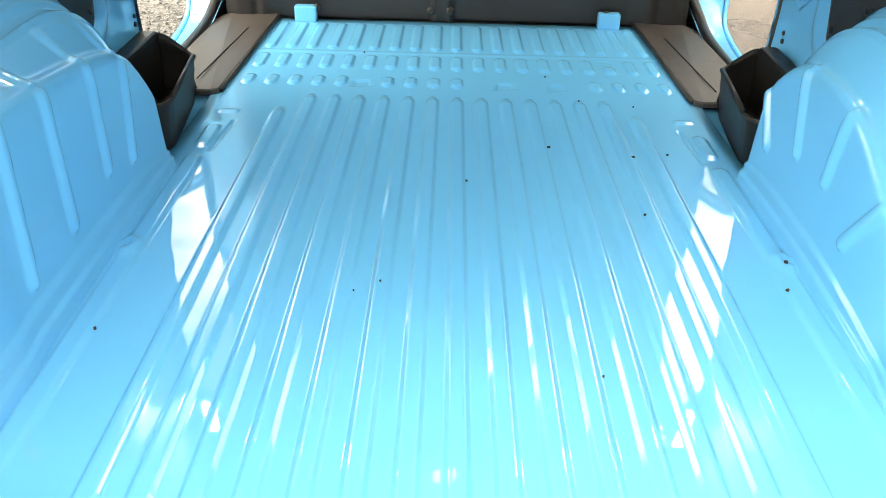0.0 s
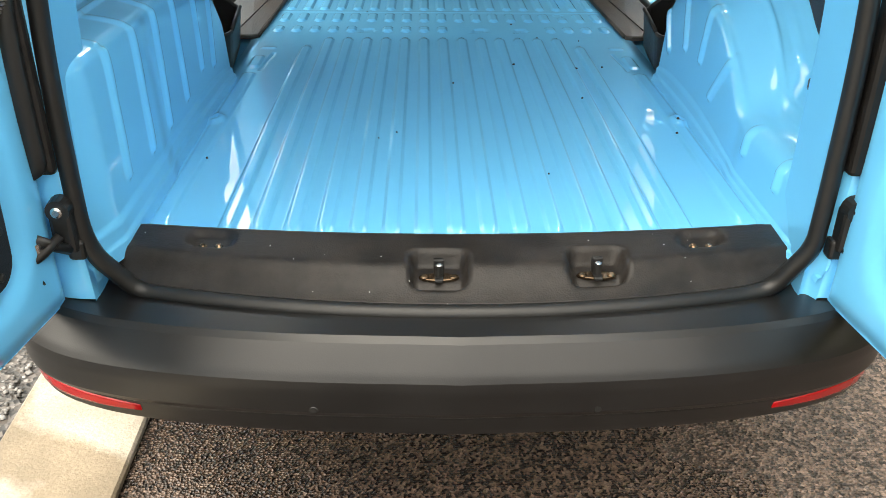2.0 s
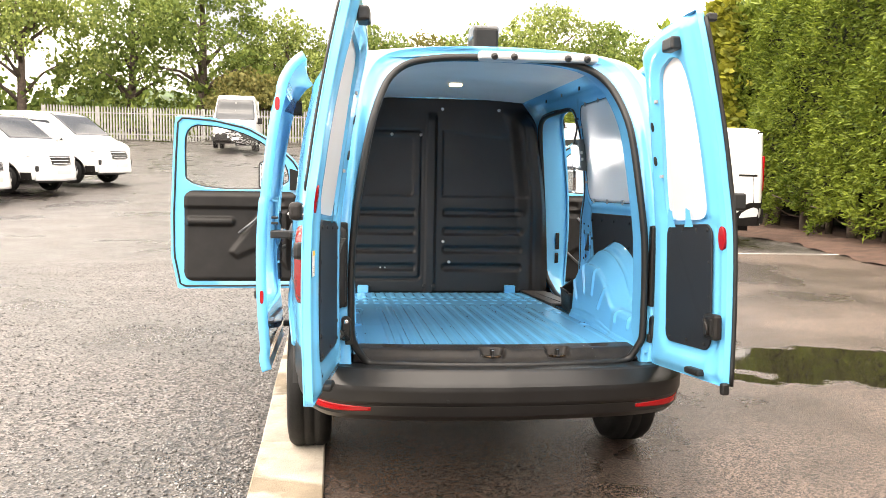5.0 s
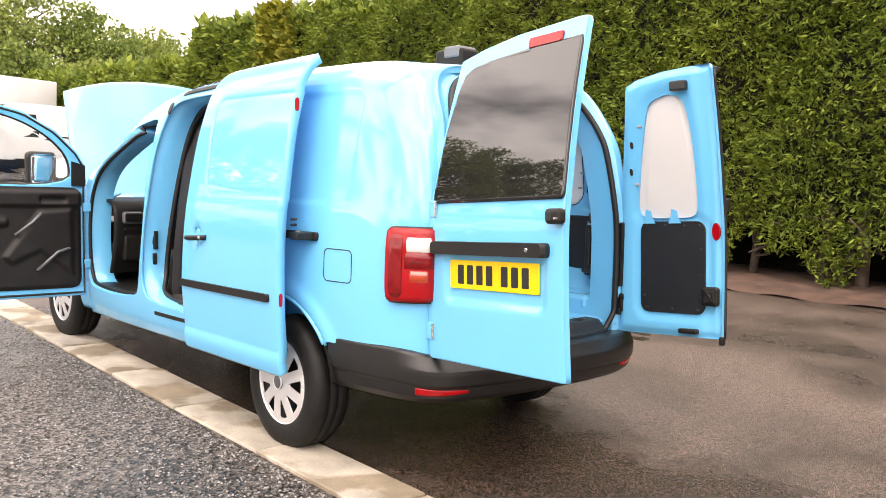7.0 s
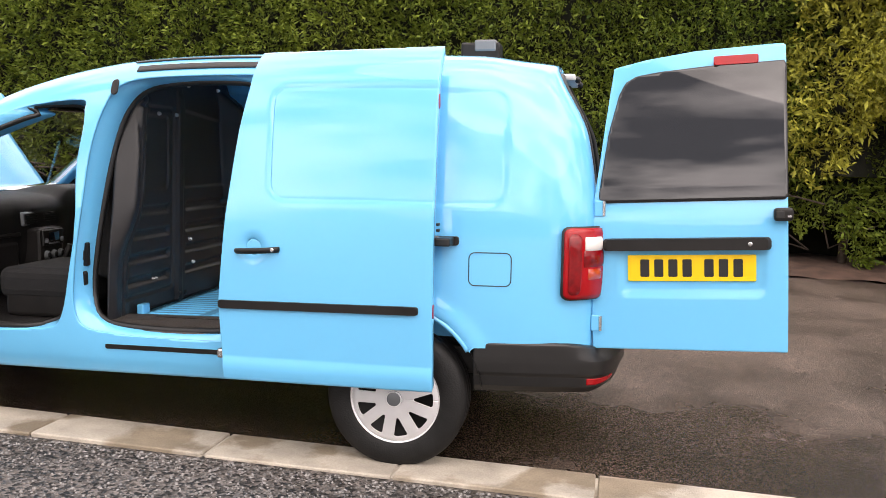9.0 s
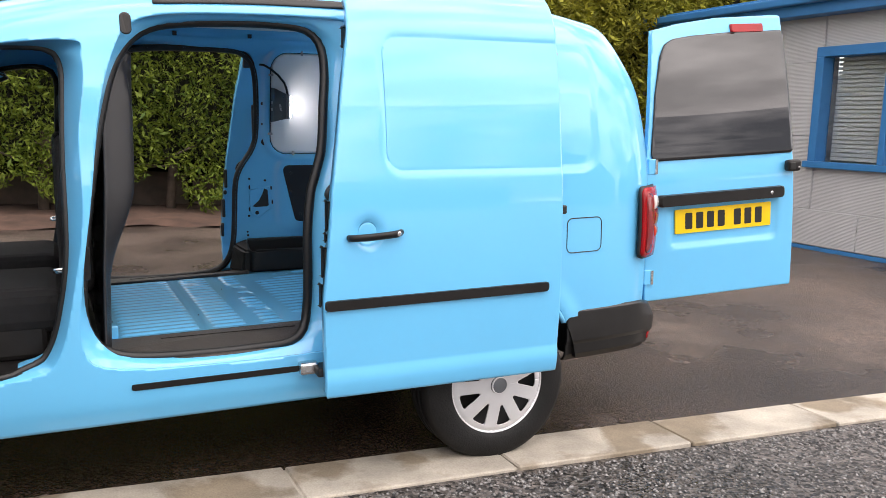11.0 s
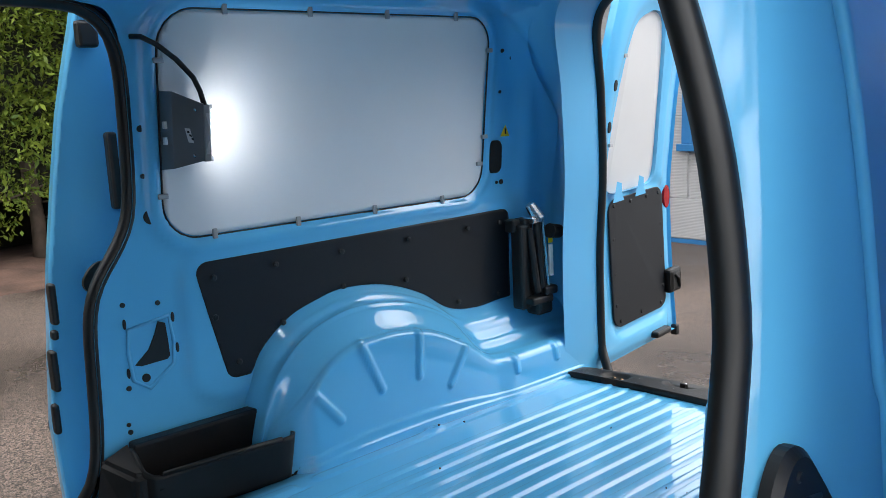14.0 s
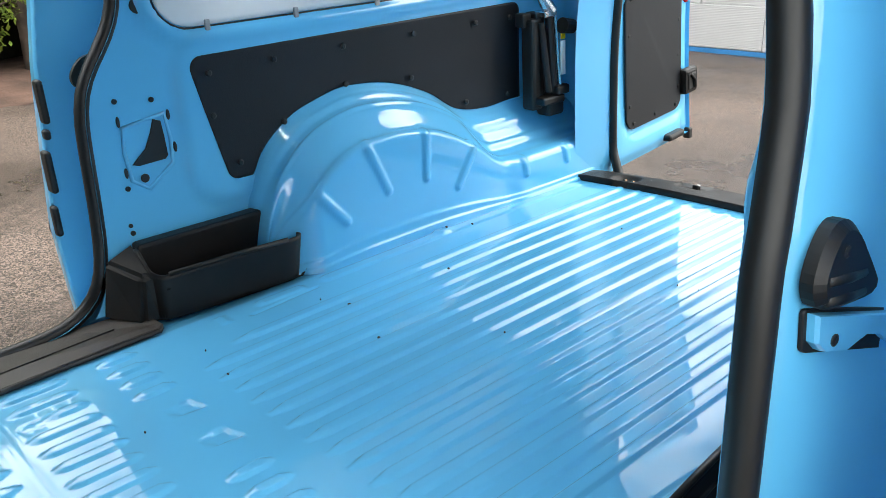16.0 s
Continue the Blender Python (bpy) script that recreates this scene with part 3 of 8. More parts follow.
# sliding-door openings: jambs, seals
SEAL_W = [(y - 0.05 * sstep(0.95, 0.75, y) * sstep(1.16, 1.08, z), z) for y, z in SEAL_S]
NEAR_DY = [(0.55, 0.0), (0.70, 0.03), (0.90, 0.045), (1.06, 0.050), (1.14, 0.075), (1.21, 0.095), (1.40, 0.085), (1.50, 0.065), (1.67, 0.035), (1.72, 0.03)]
NEAR_DX = [(0.60, 0.03), (0.90, 0.048), (1.20, 0.048), (1.40, 0.035), (1.50, 0.012), (1.62, -0.012), (1.72, -0.015)]
for sgn in (1, -1):
    # line the two rings up by angle
    def by_angle(ring, n=120, c=(0.97, 1.12)):
        out = []
        for k in range(n):
            a = 2 * math.pi * k / n
            d = Vector((0, math.cos(a), math.sin(a)))
            best = max(ring, key=lambda p: (Vector((0, p.y - c[0], p.z - c[1])).normalized()).dot(d))
            out.append(best)
        return out
    o = by_angle(resample([(0, y, z) for y, z in HOLE_S], 900))
    s = by_angle(resample([(0, y, z) for y, z in SEAL_S], 900))
    def evened(ring, k=4):
        n = len(ring)
        return [sum((ring[(i + d) % n] for d in range(-k, k + 1)), Vector()) / (2 * k + 1) for i in range(n)]
    o, s = evened(o, 2), evened(s, 2)
    def spread(p, r):
        d = Vector((0, p.y - 0.97, p.z - 1.12)).normalized()
        return Vector((0, p.y + d.y * r, p.z + d.z * r))
    wide = [spread(p, 0.022) for p in o]
    outer = [Vector((sgn * (out_x(p.y, p.z) - 0.013), p.y, p.z)) for p in wide]
    mid = [Vector((sgn * (out_x(p.y, p.z) * 0.55 + seal_x(q.y, q.z) * 0.45 + 0.012), p.y * 0.55 + q.y * 0.45, p.z * 0.6 + q.z * 0.4)) for p, q in zip(o, s)]
    mid = evened(mid)
    sealp = [Vector((sgn * seal_x(p.y, p.z), p.y, p.z)) for p in s]
    wall_edge = [Vector((sgn * (seal_x(p.y, p.z) - 0.012), p.y, p.z)) for p in s]
    if sgn < 0:
        # the rear edge of the left opening stands further out and forward
        wall_edge = [Vector((p.x, p.y - 0.05 * sstep(0.95, 0.75, p.y) * sstep(1.16, 1.08, p.z), p.z)) for p in wall_edge]
        sealp = [Vector((p.x - curve_at(NEAR_DX, p.z) * sstep(0.95, 0.75, p.y), p.y + curve_at(NEAR_DY, p.z) * sstep(0.95, 0.75, p.y), p.z)) for p in sealp]
    inner = [Vector((p.x - sgn * 0.012, p.y, p.z)) for p in sealp]
    link("door_jamb", *rows_of([outer, mid, sealp, inner, wall_edge]), PAINT, van)
    link("side_seal", *tube([Vector((p.x + sgn * 0.008, p.y, p.z)) for p in resample(sealp, 110)], 0.017, True, 8), RUBBER, van, "black rubber door seal")
    fs = [Vector((sgn * (out_x(y, z) - 0.02 - (0.05 + 0.06 * sstep(0.8, 1.5, z)) * sstep(1.80, 1.62, y)), y, z)) for y, z in SEAL_F]
    fi = [Vector((sgn * (out_x(y, z) - 0.16), y, z)) for y, z in SEAL_F]
    fo = [Vector((sgn * (out_x(y, z) - 0.004), y, z)) for y, z in HOLE_F]
    link("front_door_jamb", *rows_of([fo, fs, fi]), PAINT, van)
    link("front_seal", *tube(resample(fs, 100), 0.012, True, 8), RUBBER, van, "black rubber door seal")

# rails, catches and small fittings on the body sides
def on_side(sgn, y, z, off=0.0):
    return Vector((sgn * (out_x(y, z) + off), y, z))


def side_slab(name, sgn, y0, y1, z0, z1, r, t, material, parent=None, off=0.0, bev=0.004, dz=0.0):
    ring = ring_rrect(y0, y1, z0, z1, r)
    v_, f_ = slab(ring, lambda u, v, w: on_side(sgn, u, v + dz * (u - y0), off + w), t, bev)
    if sgn < 0:
        f_ = [tuple(reversed(f)) for f in f_]
    return link(name, v_, f_, material, parent or van, smooth=False)


for sgn in (1, -1):
    for s0, s1, y1 in ((0.903, 0.911, 1.285), (0.866, 0.884, 1.245)):
        v_, f_ = skin(lambda u, v: shell(0.48 + (y1 - 0.48) * u, s0 + (s1 - s0) * v) + Vector((0.003, 0, 0.003)), 24, 3)
        v_, f_ = (v_, f_) if sgn > 0 else mirror_x(v_, f_)
        thick(link("upper_rail", v_, f_, INK, van), 0.004, 0)
    side_slab("lower_rail", sgn, 0.45, 1.375, 0.462, 0.484, 0.008, 0.004, BLACK)
    side_slab("centre_rail", sgn, -0.285, 0.50, 0.997, 1.036, 0.012, 0.016, BLACK)
    side_slab("guide_cap", sgn, 1.318, 1.354, 1.632, 1.705, 0.017, 0.006, BLACK)
    side_slab("striker_plate", sgn, 1.480, 1.526, 0.838, 0.948, 0.008, 0.022, BLACK, off=-0.088)
    side_slab("striker_slot", sgn, 1.497, 1.512, 0.865, 0.925, 0.006, 0.026, INK, off=-0.088)
    side_slab("buffer", sgn, 1.495, 1.529, 0.742, 0.815, 0.016, 0.024, BLACK, off=-0.088)
    v_, f_ = slab([(0.013 * math.cos(a * 0.3927), 0.034 * math.sin(a * 0.3927)) for a in range(16)], lambda u, v, w_: Vector((sgn * (0.785 + u), 1.545 + w_, 0.874 + v)), 0.004, 0.001)
    lock = link("lock_striker", v_, f_, STEEL, van, "bright steel lock striker", False)
    link("striker_loop", *tube(resample([(sgn * 0.795, 1.545, 0.877), (sgn * 0.795, 1.582, 0.875), (sgn * 0.790, 1.589, 0.873), (sgn * 0.780, 1.589, 0.867), (sgn * 0.775, 1.582, 0.865), (sgn * 0.775, 1.545, 0.867)], 18, False), 0.006, False, 8), STEEL, lock)
    # fuel filler flap, only a fine groove
fr = ring_rrect(-0.507, -0.328, 0.826, 0.968, 0.025)
link("filler_flap_gap", *tube([on_side(-1, y, z, 0.0005) for y, z in fr], 0.0022, True, 6), RUBBER, van, "thin dark gap round the fuel flap")
# rear quarter wrap: tail lights
TAIL_U = []
acc, prev = 0.0, None
for k in range(60):
    y = -0.66 - 0.2 * (1 - (1 - k / 59) ** 2)
    p = shell(y, 0.40)
    acc += (p - prev).length if prev else 0
    prev = p
    TAIL_U.append((acc, y))


def tail_place(sgn, u, z, off):
    y = curve_at(TAIL_U, u)
    s = curve_at([(zz, tt) for tt, zz in SZ], z)
    a, b, c = shell(y, s), shell(y + 0.004, s), shell(y, s + 0.01)
    n = (c - a).cross(b - a).normalized()
    if n.x < 0:
        n = -n
    p = a + n * off
    return Vector((sgn * p.x, p.y, p.z))


def tail_piece(name, sgn, u0, u1, z0, z1, r, off, material, parent, label=""):
    v_, f_ = skin(lambda a, b: (u0 + (u1 - u0) * a, z0 + (z1 - z0) * b, 0), 14, 14, lambda p: -rrect(p[0], p[1], u0, u1, z0, z1, r))
    n = len(v_)
    bulge = lambda p: off * (1 - 0.35 * (abs(p[1] - (z0 + z1) / 2) / ((z1 - z0) / 2)) ** 3)
    top = [tail_place(sgn, p[0], p[1], bulge(p)) for p in v_]
    o = link(name, top, [tuple(reversed(f)) for f in f_] if sgn > 0 else f_, material, parent, label)
    return thick(o, max(0.006, off * 0.9), 1 if sgn > 0 else 1)


TU = TAIL_U[-1][0]
for sgn in (1, -1):
    base = tail_piece("tail_light", sgn, 0.052, TU - 0.012, 0.772, 1.084, 0.03, 0.016, INK, van, "red rear light cluster with clear reversing lens")
    tail_piece("red_lens", sgn, 0.058, TU - 0.058, 0.780, 1.076, 0.028, 0.023, RED, base)
    tail_piece("reversing_lens", sgn, TU - 0.160, TU - 0.078, 0.990, 1.030, 0.010, 0.0265, CLEAR, base)
    tail_piece("indicator_lens", sgn, TU - 0.145, TU - 0.085, 0.868, 0.898, 0.008, 0.0262, AMBER, base)
    tail_piece("brake_lens", sgn, TU - 0.165, TU - 0.07, 0.915, 0.98, 0.01, 0.0262, DEEP_RED, base)
    tail_piece("rear_lamp_lens", sgn, 0.075, TU - 0.175, 0.80, 1.05, 0.02, 0.0262, DEEP_RED, base)
    # door hinges on the rear pillars
    for z in (0.66, 1.16):
        bm = boxed(sgn * 0.664 - 0.016, sgn * 0.664 + 0.016, -0.885, -0.845, z - 0.035, z + 0.035, 0.005)
        hinge = part("hinge", bm, PAINT, van)
        cy_ = bmesh.new()
        cyl(cy_, (sgn * 0.68, -0.885, z - 0.032), (sgn * 0.68, -0.885, z + 0.032), 0.008, n=12)
        part("hinge_pin", cy_, STEEL, hinge)
    # check strap by the sill and cable boot by the light
    bm = bmesh.new()
    cyl(bm, (sgn * 0.612, -0.862, 0.722), (sgn * 0.612, -0.886, 0.722), 0.020, 0.018, 16)
    box(bm, sgn * 0.612 - 0.018, sgn * 0.612 + 0.018, -0.884, -0.848, 0.648, 0.722, 0.007)
    box(bm, sgn * 0.602 - 0.014, sgn * 0.602 + 0.014, -0.872, -0.845, 0.630, 0.665, 0.006)
    check = part("door_check", bm, RUBBER, van, "black door check with steel pins")
    dot("check_bolt", ((sgn * 0.612, -0.886, 0.722), (0, -1, 0)), 0.009, 0.005, STEEL, check, 12)
    link("check_arm", *tube([(sgn * 0.606, -0.880, 0.655), (sgn * 0.622, -0.900, 0.672), (sgn * 0.640, -0.915, 0.690)], 0.010, False, 8, 0.7), RUBBER, check)
    link("check_link", *tube([(sgn * 0.612, -0.892, 0.685), (sgn * 0.630, -0.915, 0.668), (sgn * 0.652, -0.940, 0.655), (sgn * 0.660, -0.945, 0.630), (sgn * 0.650, -0.940, 0.618), (sgn * 0.638, -0.925, 0.625)], 0.0075, False, 8), BLACK, check)
    for x_, y_, z_ in ((0.640, -0.918, 0.674), (0.648, -0.938, 0.634)):
        bm = bmesh.new()
        cyl(bm, (sgn * x_, y_, z_ - 0.012), (sgn * x_, y_, z_ + 0.012), 0.008, n=12)
        part("check_pin", bm, STEEL, check)
    part("pillar_cover", boxed(*sorted((sgn * (0.588 if sgn > 0 else 0.608), sgn * 0.656)), -0.874, -0.835, 0.775, 1.10, 0.008), BLACK, van)
boot_line = [(-0.628, -0.885, 1.04), (-0.640, -0.895, 1.02), (-0.652, -0.905, 0.98), (-0.655, -0.910, 0.93), (-0.664, -0.915, 0.895)]
boot = link("cable_boot", *tube(resample([Vector(p) for p in boot_line], 20, False), 0.010, False, 8), RUBBER, van, "ribbed grey rubber cable boot")
for p in resample([Vector(q) for q in boot_line], 22, False):
    bm = bmesh.new()
    cyl(bm, (p.x, p.y, p.z - 0.0016), (p.x, p.y, p.z + 0.0016), 0.0145, n=10)
    part("boot_ring", bm, bpy.data.materials["grey_boot_rubber"] if "grey_boot_rubber" in bpy.data.materials else mat("grey_boot_rubber", (0.10, 0.10, 0.095), 0.5), boot)

# roof vent
bm = boxed(-0.055, 0.055, -0.34, -0.14, 1.84, 1.945, 0.012)
vent = part("roof_vent", bm, BLACK, van, "dark plastic ventilator box")
part("vent_cowl", boxed(-0.062, 0.062, -0.32, -0.21, 1.90, 1.958, 0.01), bpy.data.materials["pale_lamp_plastic"] if "pale_lamp_plastic" in bpy.data.materials else mat("vent_grey", (0.16, 0.165, 0.17), 0.5), vent)

# ---- load space ----
PITCH = 0.0595
FRONT_ROWS = ((0.762, 0.848), (0.908, 1.040), (1.088, 1.375))


def floor_z(y):
    """Height of the load floor's base plane, which falls a little to the front."""
    return 0.582 - 0.017 * max(-0.10, y)


def bar(near, y, y0, y1, half, slope, tip):
    """A pressed rib of trapezoid section with pointed ends, 0 to 1."""
    reach = min(1.0, max(0.0, (y - y0) / tip, 0.0), max(0.0, (y1 - y) / tip))
    w = half * reach
    return reach ** 0.5 * max(0.0, min(1.0, (w + slope - near) / slope)) if reach > 0 else 0.0


def rib(x, y):
    """Height of the pressed floor over its base plane."""
    h = 0.0
    k = round((x - 0.001) / PITCH)
    near = abs(x - 0.001 - k * PITCH)
    if abs(k) <= 7:
        h += 0.0065 * bar(near, y, -0.715, 0.700 - (0.10 if abs(k) == 7 else 0.0), 0.0105, 0.0065, 0.045)
    if abs(k) <= 9:
        for n, (y0, y1) in enumerate(FRONT_ROWS):
            if n == 0 and (1 <= k <= 5 or k == -4):
                continue
            if n == 1 and k == 7:
                y1 = 0.985
            h += 0.006 * bar(near, y, y0, y1, 0.0105, 0.0065, 0.022)
    # seam across, two stamped flags, a stamped ring
    h += 0.0008 * sstep(1.056, 1.062, y) * sstep(1.080, 1.074, y)
    for cx in (0.258, 0.122, -0.243):
        h -= 0.004 * sstep(0.003, -0.003, poly_sd(x, y, [(cx - 0.022, 0.762), (cx + 0.024, 0.778), (cx + 0.016, 0.822), (cx - 0.016, 0.812)]))
    h -= 0.002 * sstep(0.0045, 0.002, abs(math.hypot(x - 0.41, y - 1.018) - 0.017))
    for side in (1, -1):
        d = rrect(side * x, y, 0.524, 0.557, -0.64, 0.292, 0.016)
        h += 0.0045 * sstep(0.006, -0.006, d)
        d = rrect(side * x, y, 0.527, 0.555, 0.345, 0.470, 0.014)
        h += 0.0050 * sstep(0.004, -0.004, d)
        d = seg_sd(side * x, y, (0.518, 0.325), (0.506, 0.500))
        h -= 0.0035 * sstep(0.007, 0.002, d)
        d = rrect(side * x, y, 0.508, 0.552, 0.556, 0.572, 0.008)
        h += 0.0035 * sstep(0.004, -0.003, d)
        # bolt boss
        d = math.hypot(side * x - 0.552, (y + 0.102) * 0.8)
        h += 0.006 * sstep(0.030, 0.016, d) - 0.004 * sstep(0.011, 0.006, d)
    return h


def seg_sd(y, z, a, b):
    """Distance of (y, z) from the line a to b."""
    dy, dz = b[0] - a[0], b[1] - a[1]
    k = max(0.0, min(1.0, ((y - a[0]) * dy + (z - a[1]) * dz) / (dy * dy + dz * dz)))
    return math.hypot(y - a[0] - k * dy, z - a[1] - k * dz)


xs = {-0.60, 0.60}
for k in range(-9, 10):
    xs |= {round(0.001 + PITCH * k + d, 5) for d in (-0.0200, -0.0175, -0.0165, -0.0112, -0.0100, -0.005, 0.0, 0.005, 0.0100, 0.0112, 0.0165, 0.0175, 0.0200, 0.0297)}
xs = sorted(x for x in xs | {round(side * (0.50 + 0.004 * k), 4) for k in range(18) for side in (1, -1)} if abs(x) <= 0.60)
ys = set()
for a, b in ((-0.715, 0.700), *FRONT_ROWS):
    ys |= {round(p, 4) for p in (a - 0.004, a, a + 0.003, a + 0.008, a + 0.015, a + 0.022, a + 0.032, a + 0.045, b + 0.004, b, b - 0.003, b - 0.008, b - 0.015, b - 0.022, b - 0.032, b - 0.045)}
ys |= {-0.74, 1.42, 1.056, 1.060, 1.064, 1.072, 1.076, 1.080} | {round(-0.66 + 0.03 * k, 4) for k in range(18)} | {round(-0.135 + 0.008 * k, 4) for k in range(9)} | {round(-0.04 + 0.03 * k, 4) for k in range(11)} | {round(0.27 + 0.008 * k, 4) for k in range(40)} | {round(0.60 + 0.012 * k, 4) for k in range(60)}
ys = sorted(ys)
fv = [(x, y, floor_z(y) + rib(x, y)) for y in ys for x in xs]
w = len(xs)
ff = [(j * w + i, j * w + i + 1, (j + 1) * w + i + 1, (j + 1) * w + i) for j in range(len(ys) - 1) for i in range(w - 1)]
thick(link("load_floor", fv, ff, PAINT, van, "ribbed blue painted steel load floor"), 0.01, -1)
part("underfloor", boxed(-0.68, 0.68, -0.74, 2.6, 0.40, 0.530, 0.02), BLACK, van)
# floor in the side openings, under the trims
for sgn in (1, -1):
    part("side_floor", boxed(*sorted((sgn * 0.595, sgn * 0.742)), 0.36, 1.46, 0.530, 0.5545), PAINT, van)

# the right box drops to a low shelf behind the wheel, the left one keeps its height
CREST = {1: [(-0.862, 0.705), (-0.706, 0.705), (-0.528, 0.702), (-0.41, 0.706), (-0.365, 0.722), (-0.281, 0.782), (-0.163, 0.842), (-0.05, 0.866), (0.05, 0.868), (0.11, 0.862), (0.163, 0.843), (0.217, 0.806), (0.272, 0.752), (0.329, 0.68), (0.36, 0.62), (0.375, 0.585), (0.41, 0.585)],
         -1: [(-0.862, 0.914), (-0.65, 0.914), (-0.30, 0.905), (-0.20, 0.90), (-0.06, 0.887), (0.03, 0.873), (0.113, 0.850), (0.171, 0.818), (0.262, 0.722), (0.33, 0.610), (0.345, 0.585), (0.41, 0.585)]}
WALL = {1: [(-0.862, 0.828), (-0.573, 0.828), (-0.453, 0.822), (-0.342, 0.842), (-0.241, 0.905), (-0.106, 0.955), (0.039, 0.970), (0.127, 0.953), (0.213, 0.922), (0.301, 0.850), (0.335, 0.780), (0.36, 0.69), (0.38, 0.585), (0.41, 0.585)],
        -1: [(-0.862, 0.935), (-0.40, 0.935), (-0.241, 0.942), (-0.106, 0.955), (0.039, 0.966), (0.127, 0.948), (0.213, 0.915), (0.301, 0.840), (0.335, 0.765), (0.36, 0.67), (0.38, 0.585), (0.41, 0.585)]}
RIBS = {1: (((0.239, 0.760), (0.174, 0.683)), ((0.088, 0.850), (0.038, 0.728)), ((-0.104, 0.850), (-0.091, 0.733)), ((-0.27, 0.772), (-0.201, 0.681)), ((-0.464, 0.716), (-0.467, 0.656)), ((-0.641, 0.702), (-0.645, 0.657))),
        -1: (((0.108, 0.830), (0.070, 0.674)), ((-0.035, 0.870), (-0.044, 0.699)), ((-0.202, 0.885), (-0.207, 0.680)), ((-0.341, 0.897), (-0.359, 0.673)), ((-0.50, 0.90), (-0.51, 0.680)), ((-0.65, 0.90), (-0.66, 0.690)))}


def arch_fn(u, v, sgn):
    y = -0.862 + 1.272 * u
    c, wall = curve_at(CREST[sgn], y), curve_at(WALL[sgn], y)
    foot = floor_z(y) - 0.001
    hh = max(0.0, c - foot)
    k = min(1.0, hh * 7)
    rise_ = max(0.0, wall - c)
    xf = 0.568 + 0.007 * sstep(-0.46, -0.38, y) + 0.024 * sstep(-0.74, -0.84, y) + 0.050 * sstep(0.24, 0.345, y)
    hump = sstep(-0.42, -0.28, y) if sgn > 0 else 1.0
    knots = ((0.0, xf, foot), (0.12, xf + 0.005, foot + hh * 0.14), (0.48, xf + 0.014, foot + hh * 0.78), (0.56, xf + 0.018, c - 0.016 * k), (0.61, xf + 0.027, c - 0.004 * k), (0.67, xf + 0.045, c + 0.003),
             (0.78, 0.664, c + rise_ * (0.08 + 0.46 * hump)), (0.88, 0.702, c + rise_ * (0.55 + 0.15 * hump)), (0.94, 0.730, c + rise_ * (0.92 + 0.04 * hump)), (1.0, 0.768, wall + 0.004))
    x, z = curve_at([(t, a) for t, a, b in knots], v), curve_at([(t, b) for t, a, b in knots], v)
    for a, b in RIBS[sgn]:
        d = seg_sd(y, z, a, b) if v < 0.61 else abs(y - a[0])
        if d < 0.015 and v < 0.88:
            q = 0.008 * sstep(0.015, 0.006, d) * (sstep(0.70, 0.60, v) if sgn > 0 else sstep(0.86, 0.70, v))
            x -= q * (0.9 if v < 0.61 else 0.3)
            z += q * (0.1 if v < 0.61 else 0.5)
    # flanges along the floor joint, pressed lips below the board
    if v < 0.16 and y < 0.30:
        x -= 0.005 * sstep(0.150, 0.135, v) + 0.005 * sstep(0.085, 0.070, v)
    if v > 0.70:
        lip = sstep(0.34, 0.24, y)
        z += lip * (0.006 * sstep(0.790, 0.805, v) - 0.005 * sstep(0.815, 0.835, v) + 0.006 * sstep(0.875, 0.890, v) - 0.005 * sstep(0.90, 0.92, v) + 0.005 * sstep(0.945, 0.955, v))
    return Vector((x, y, z))


for sgn in (1, -1):
    v_, f_ = skin(lambda u, v: arch_fn(u, v, sgn), 240, 120)
    v_, f_ = (v_, f_) if sgn > 0 else mirror_x(v_, f_)
    link("wheel_arch_box", v_, [tuple(reversed(f)) for f in f_], PAINT, van)


def wall_panel_sd(y, z, sgn):
    """The dark lower lining board: flat top, cut out below round the wheel arch."""
    quad = poly_sd(y, z, [(0.424, 1.085), (-0.582, 1.092), (-0.582, 0.838), (0.366, 0.840)], 0.028)
    return max(quad, curve_at(WALL[sgn], y) + 0.008 - z) if y < 0.33 else quad


def inner_fn(u, v):
    y, z = -0.78 + 2.0 * u, 0.58 + 1.17 * v
    x = in_x(z)
    # shallow step round the white board and the lower board
    x -= 0.010 * sstep(0.05, 0.02, rrect(y, z, -0.50, 0.52, 1.175, 1.69, 0.09)) - 0.012 * sstep(0.012, -0.006, rrect(y, z, -0.50, 0.52, 1.175, 1.69, 0.09))
    x -= 0.010 * sstep(0.055, 0.02, rrect(y, z, -0.61, 0.45, 0.80, 1.125, 0.05))
    x -= 0.03 * sstep(-0.62, -0.68, y) * sstep(0.80, 0.86, z)
    if y < -0.35:
        ys_ = max(-0.86, y - lean(z) * sstep(-0.2, -0.75, y))
        x = min(x, plan(ys_) * curve_at(PROF, min(1.76, z - curve_at(TOP, ys_))) - 0.035)
    return Vector((x, y, z))


for sgn, ring in ((1, SEAL_S), (-1, SEAL_W)):
    v_, f_ = skin(inner_fn, 150, 90, lambda p: min(poly_sd(p.y, p.z, ring), p.y + 0.775 - 0.145 * sstep(1.35, 1.66, p.z)))
    v_, f_ = (v_, f_) if sgn > 0 else mirror_x(v_, f_)
    link("inner_side_wall", v_, [tuple(reversed(f)) for f in f_], PAINT, van)

# upper rails under the roof, roof lining
def roof_in(y):
    return min(1.0, plan(max(-0.85, y - 0.13)) / 0.855)


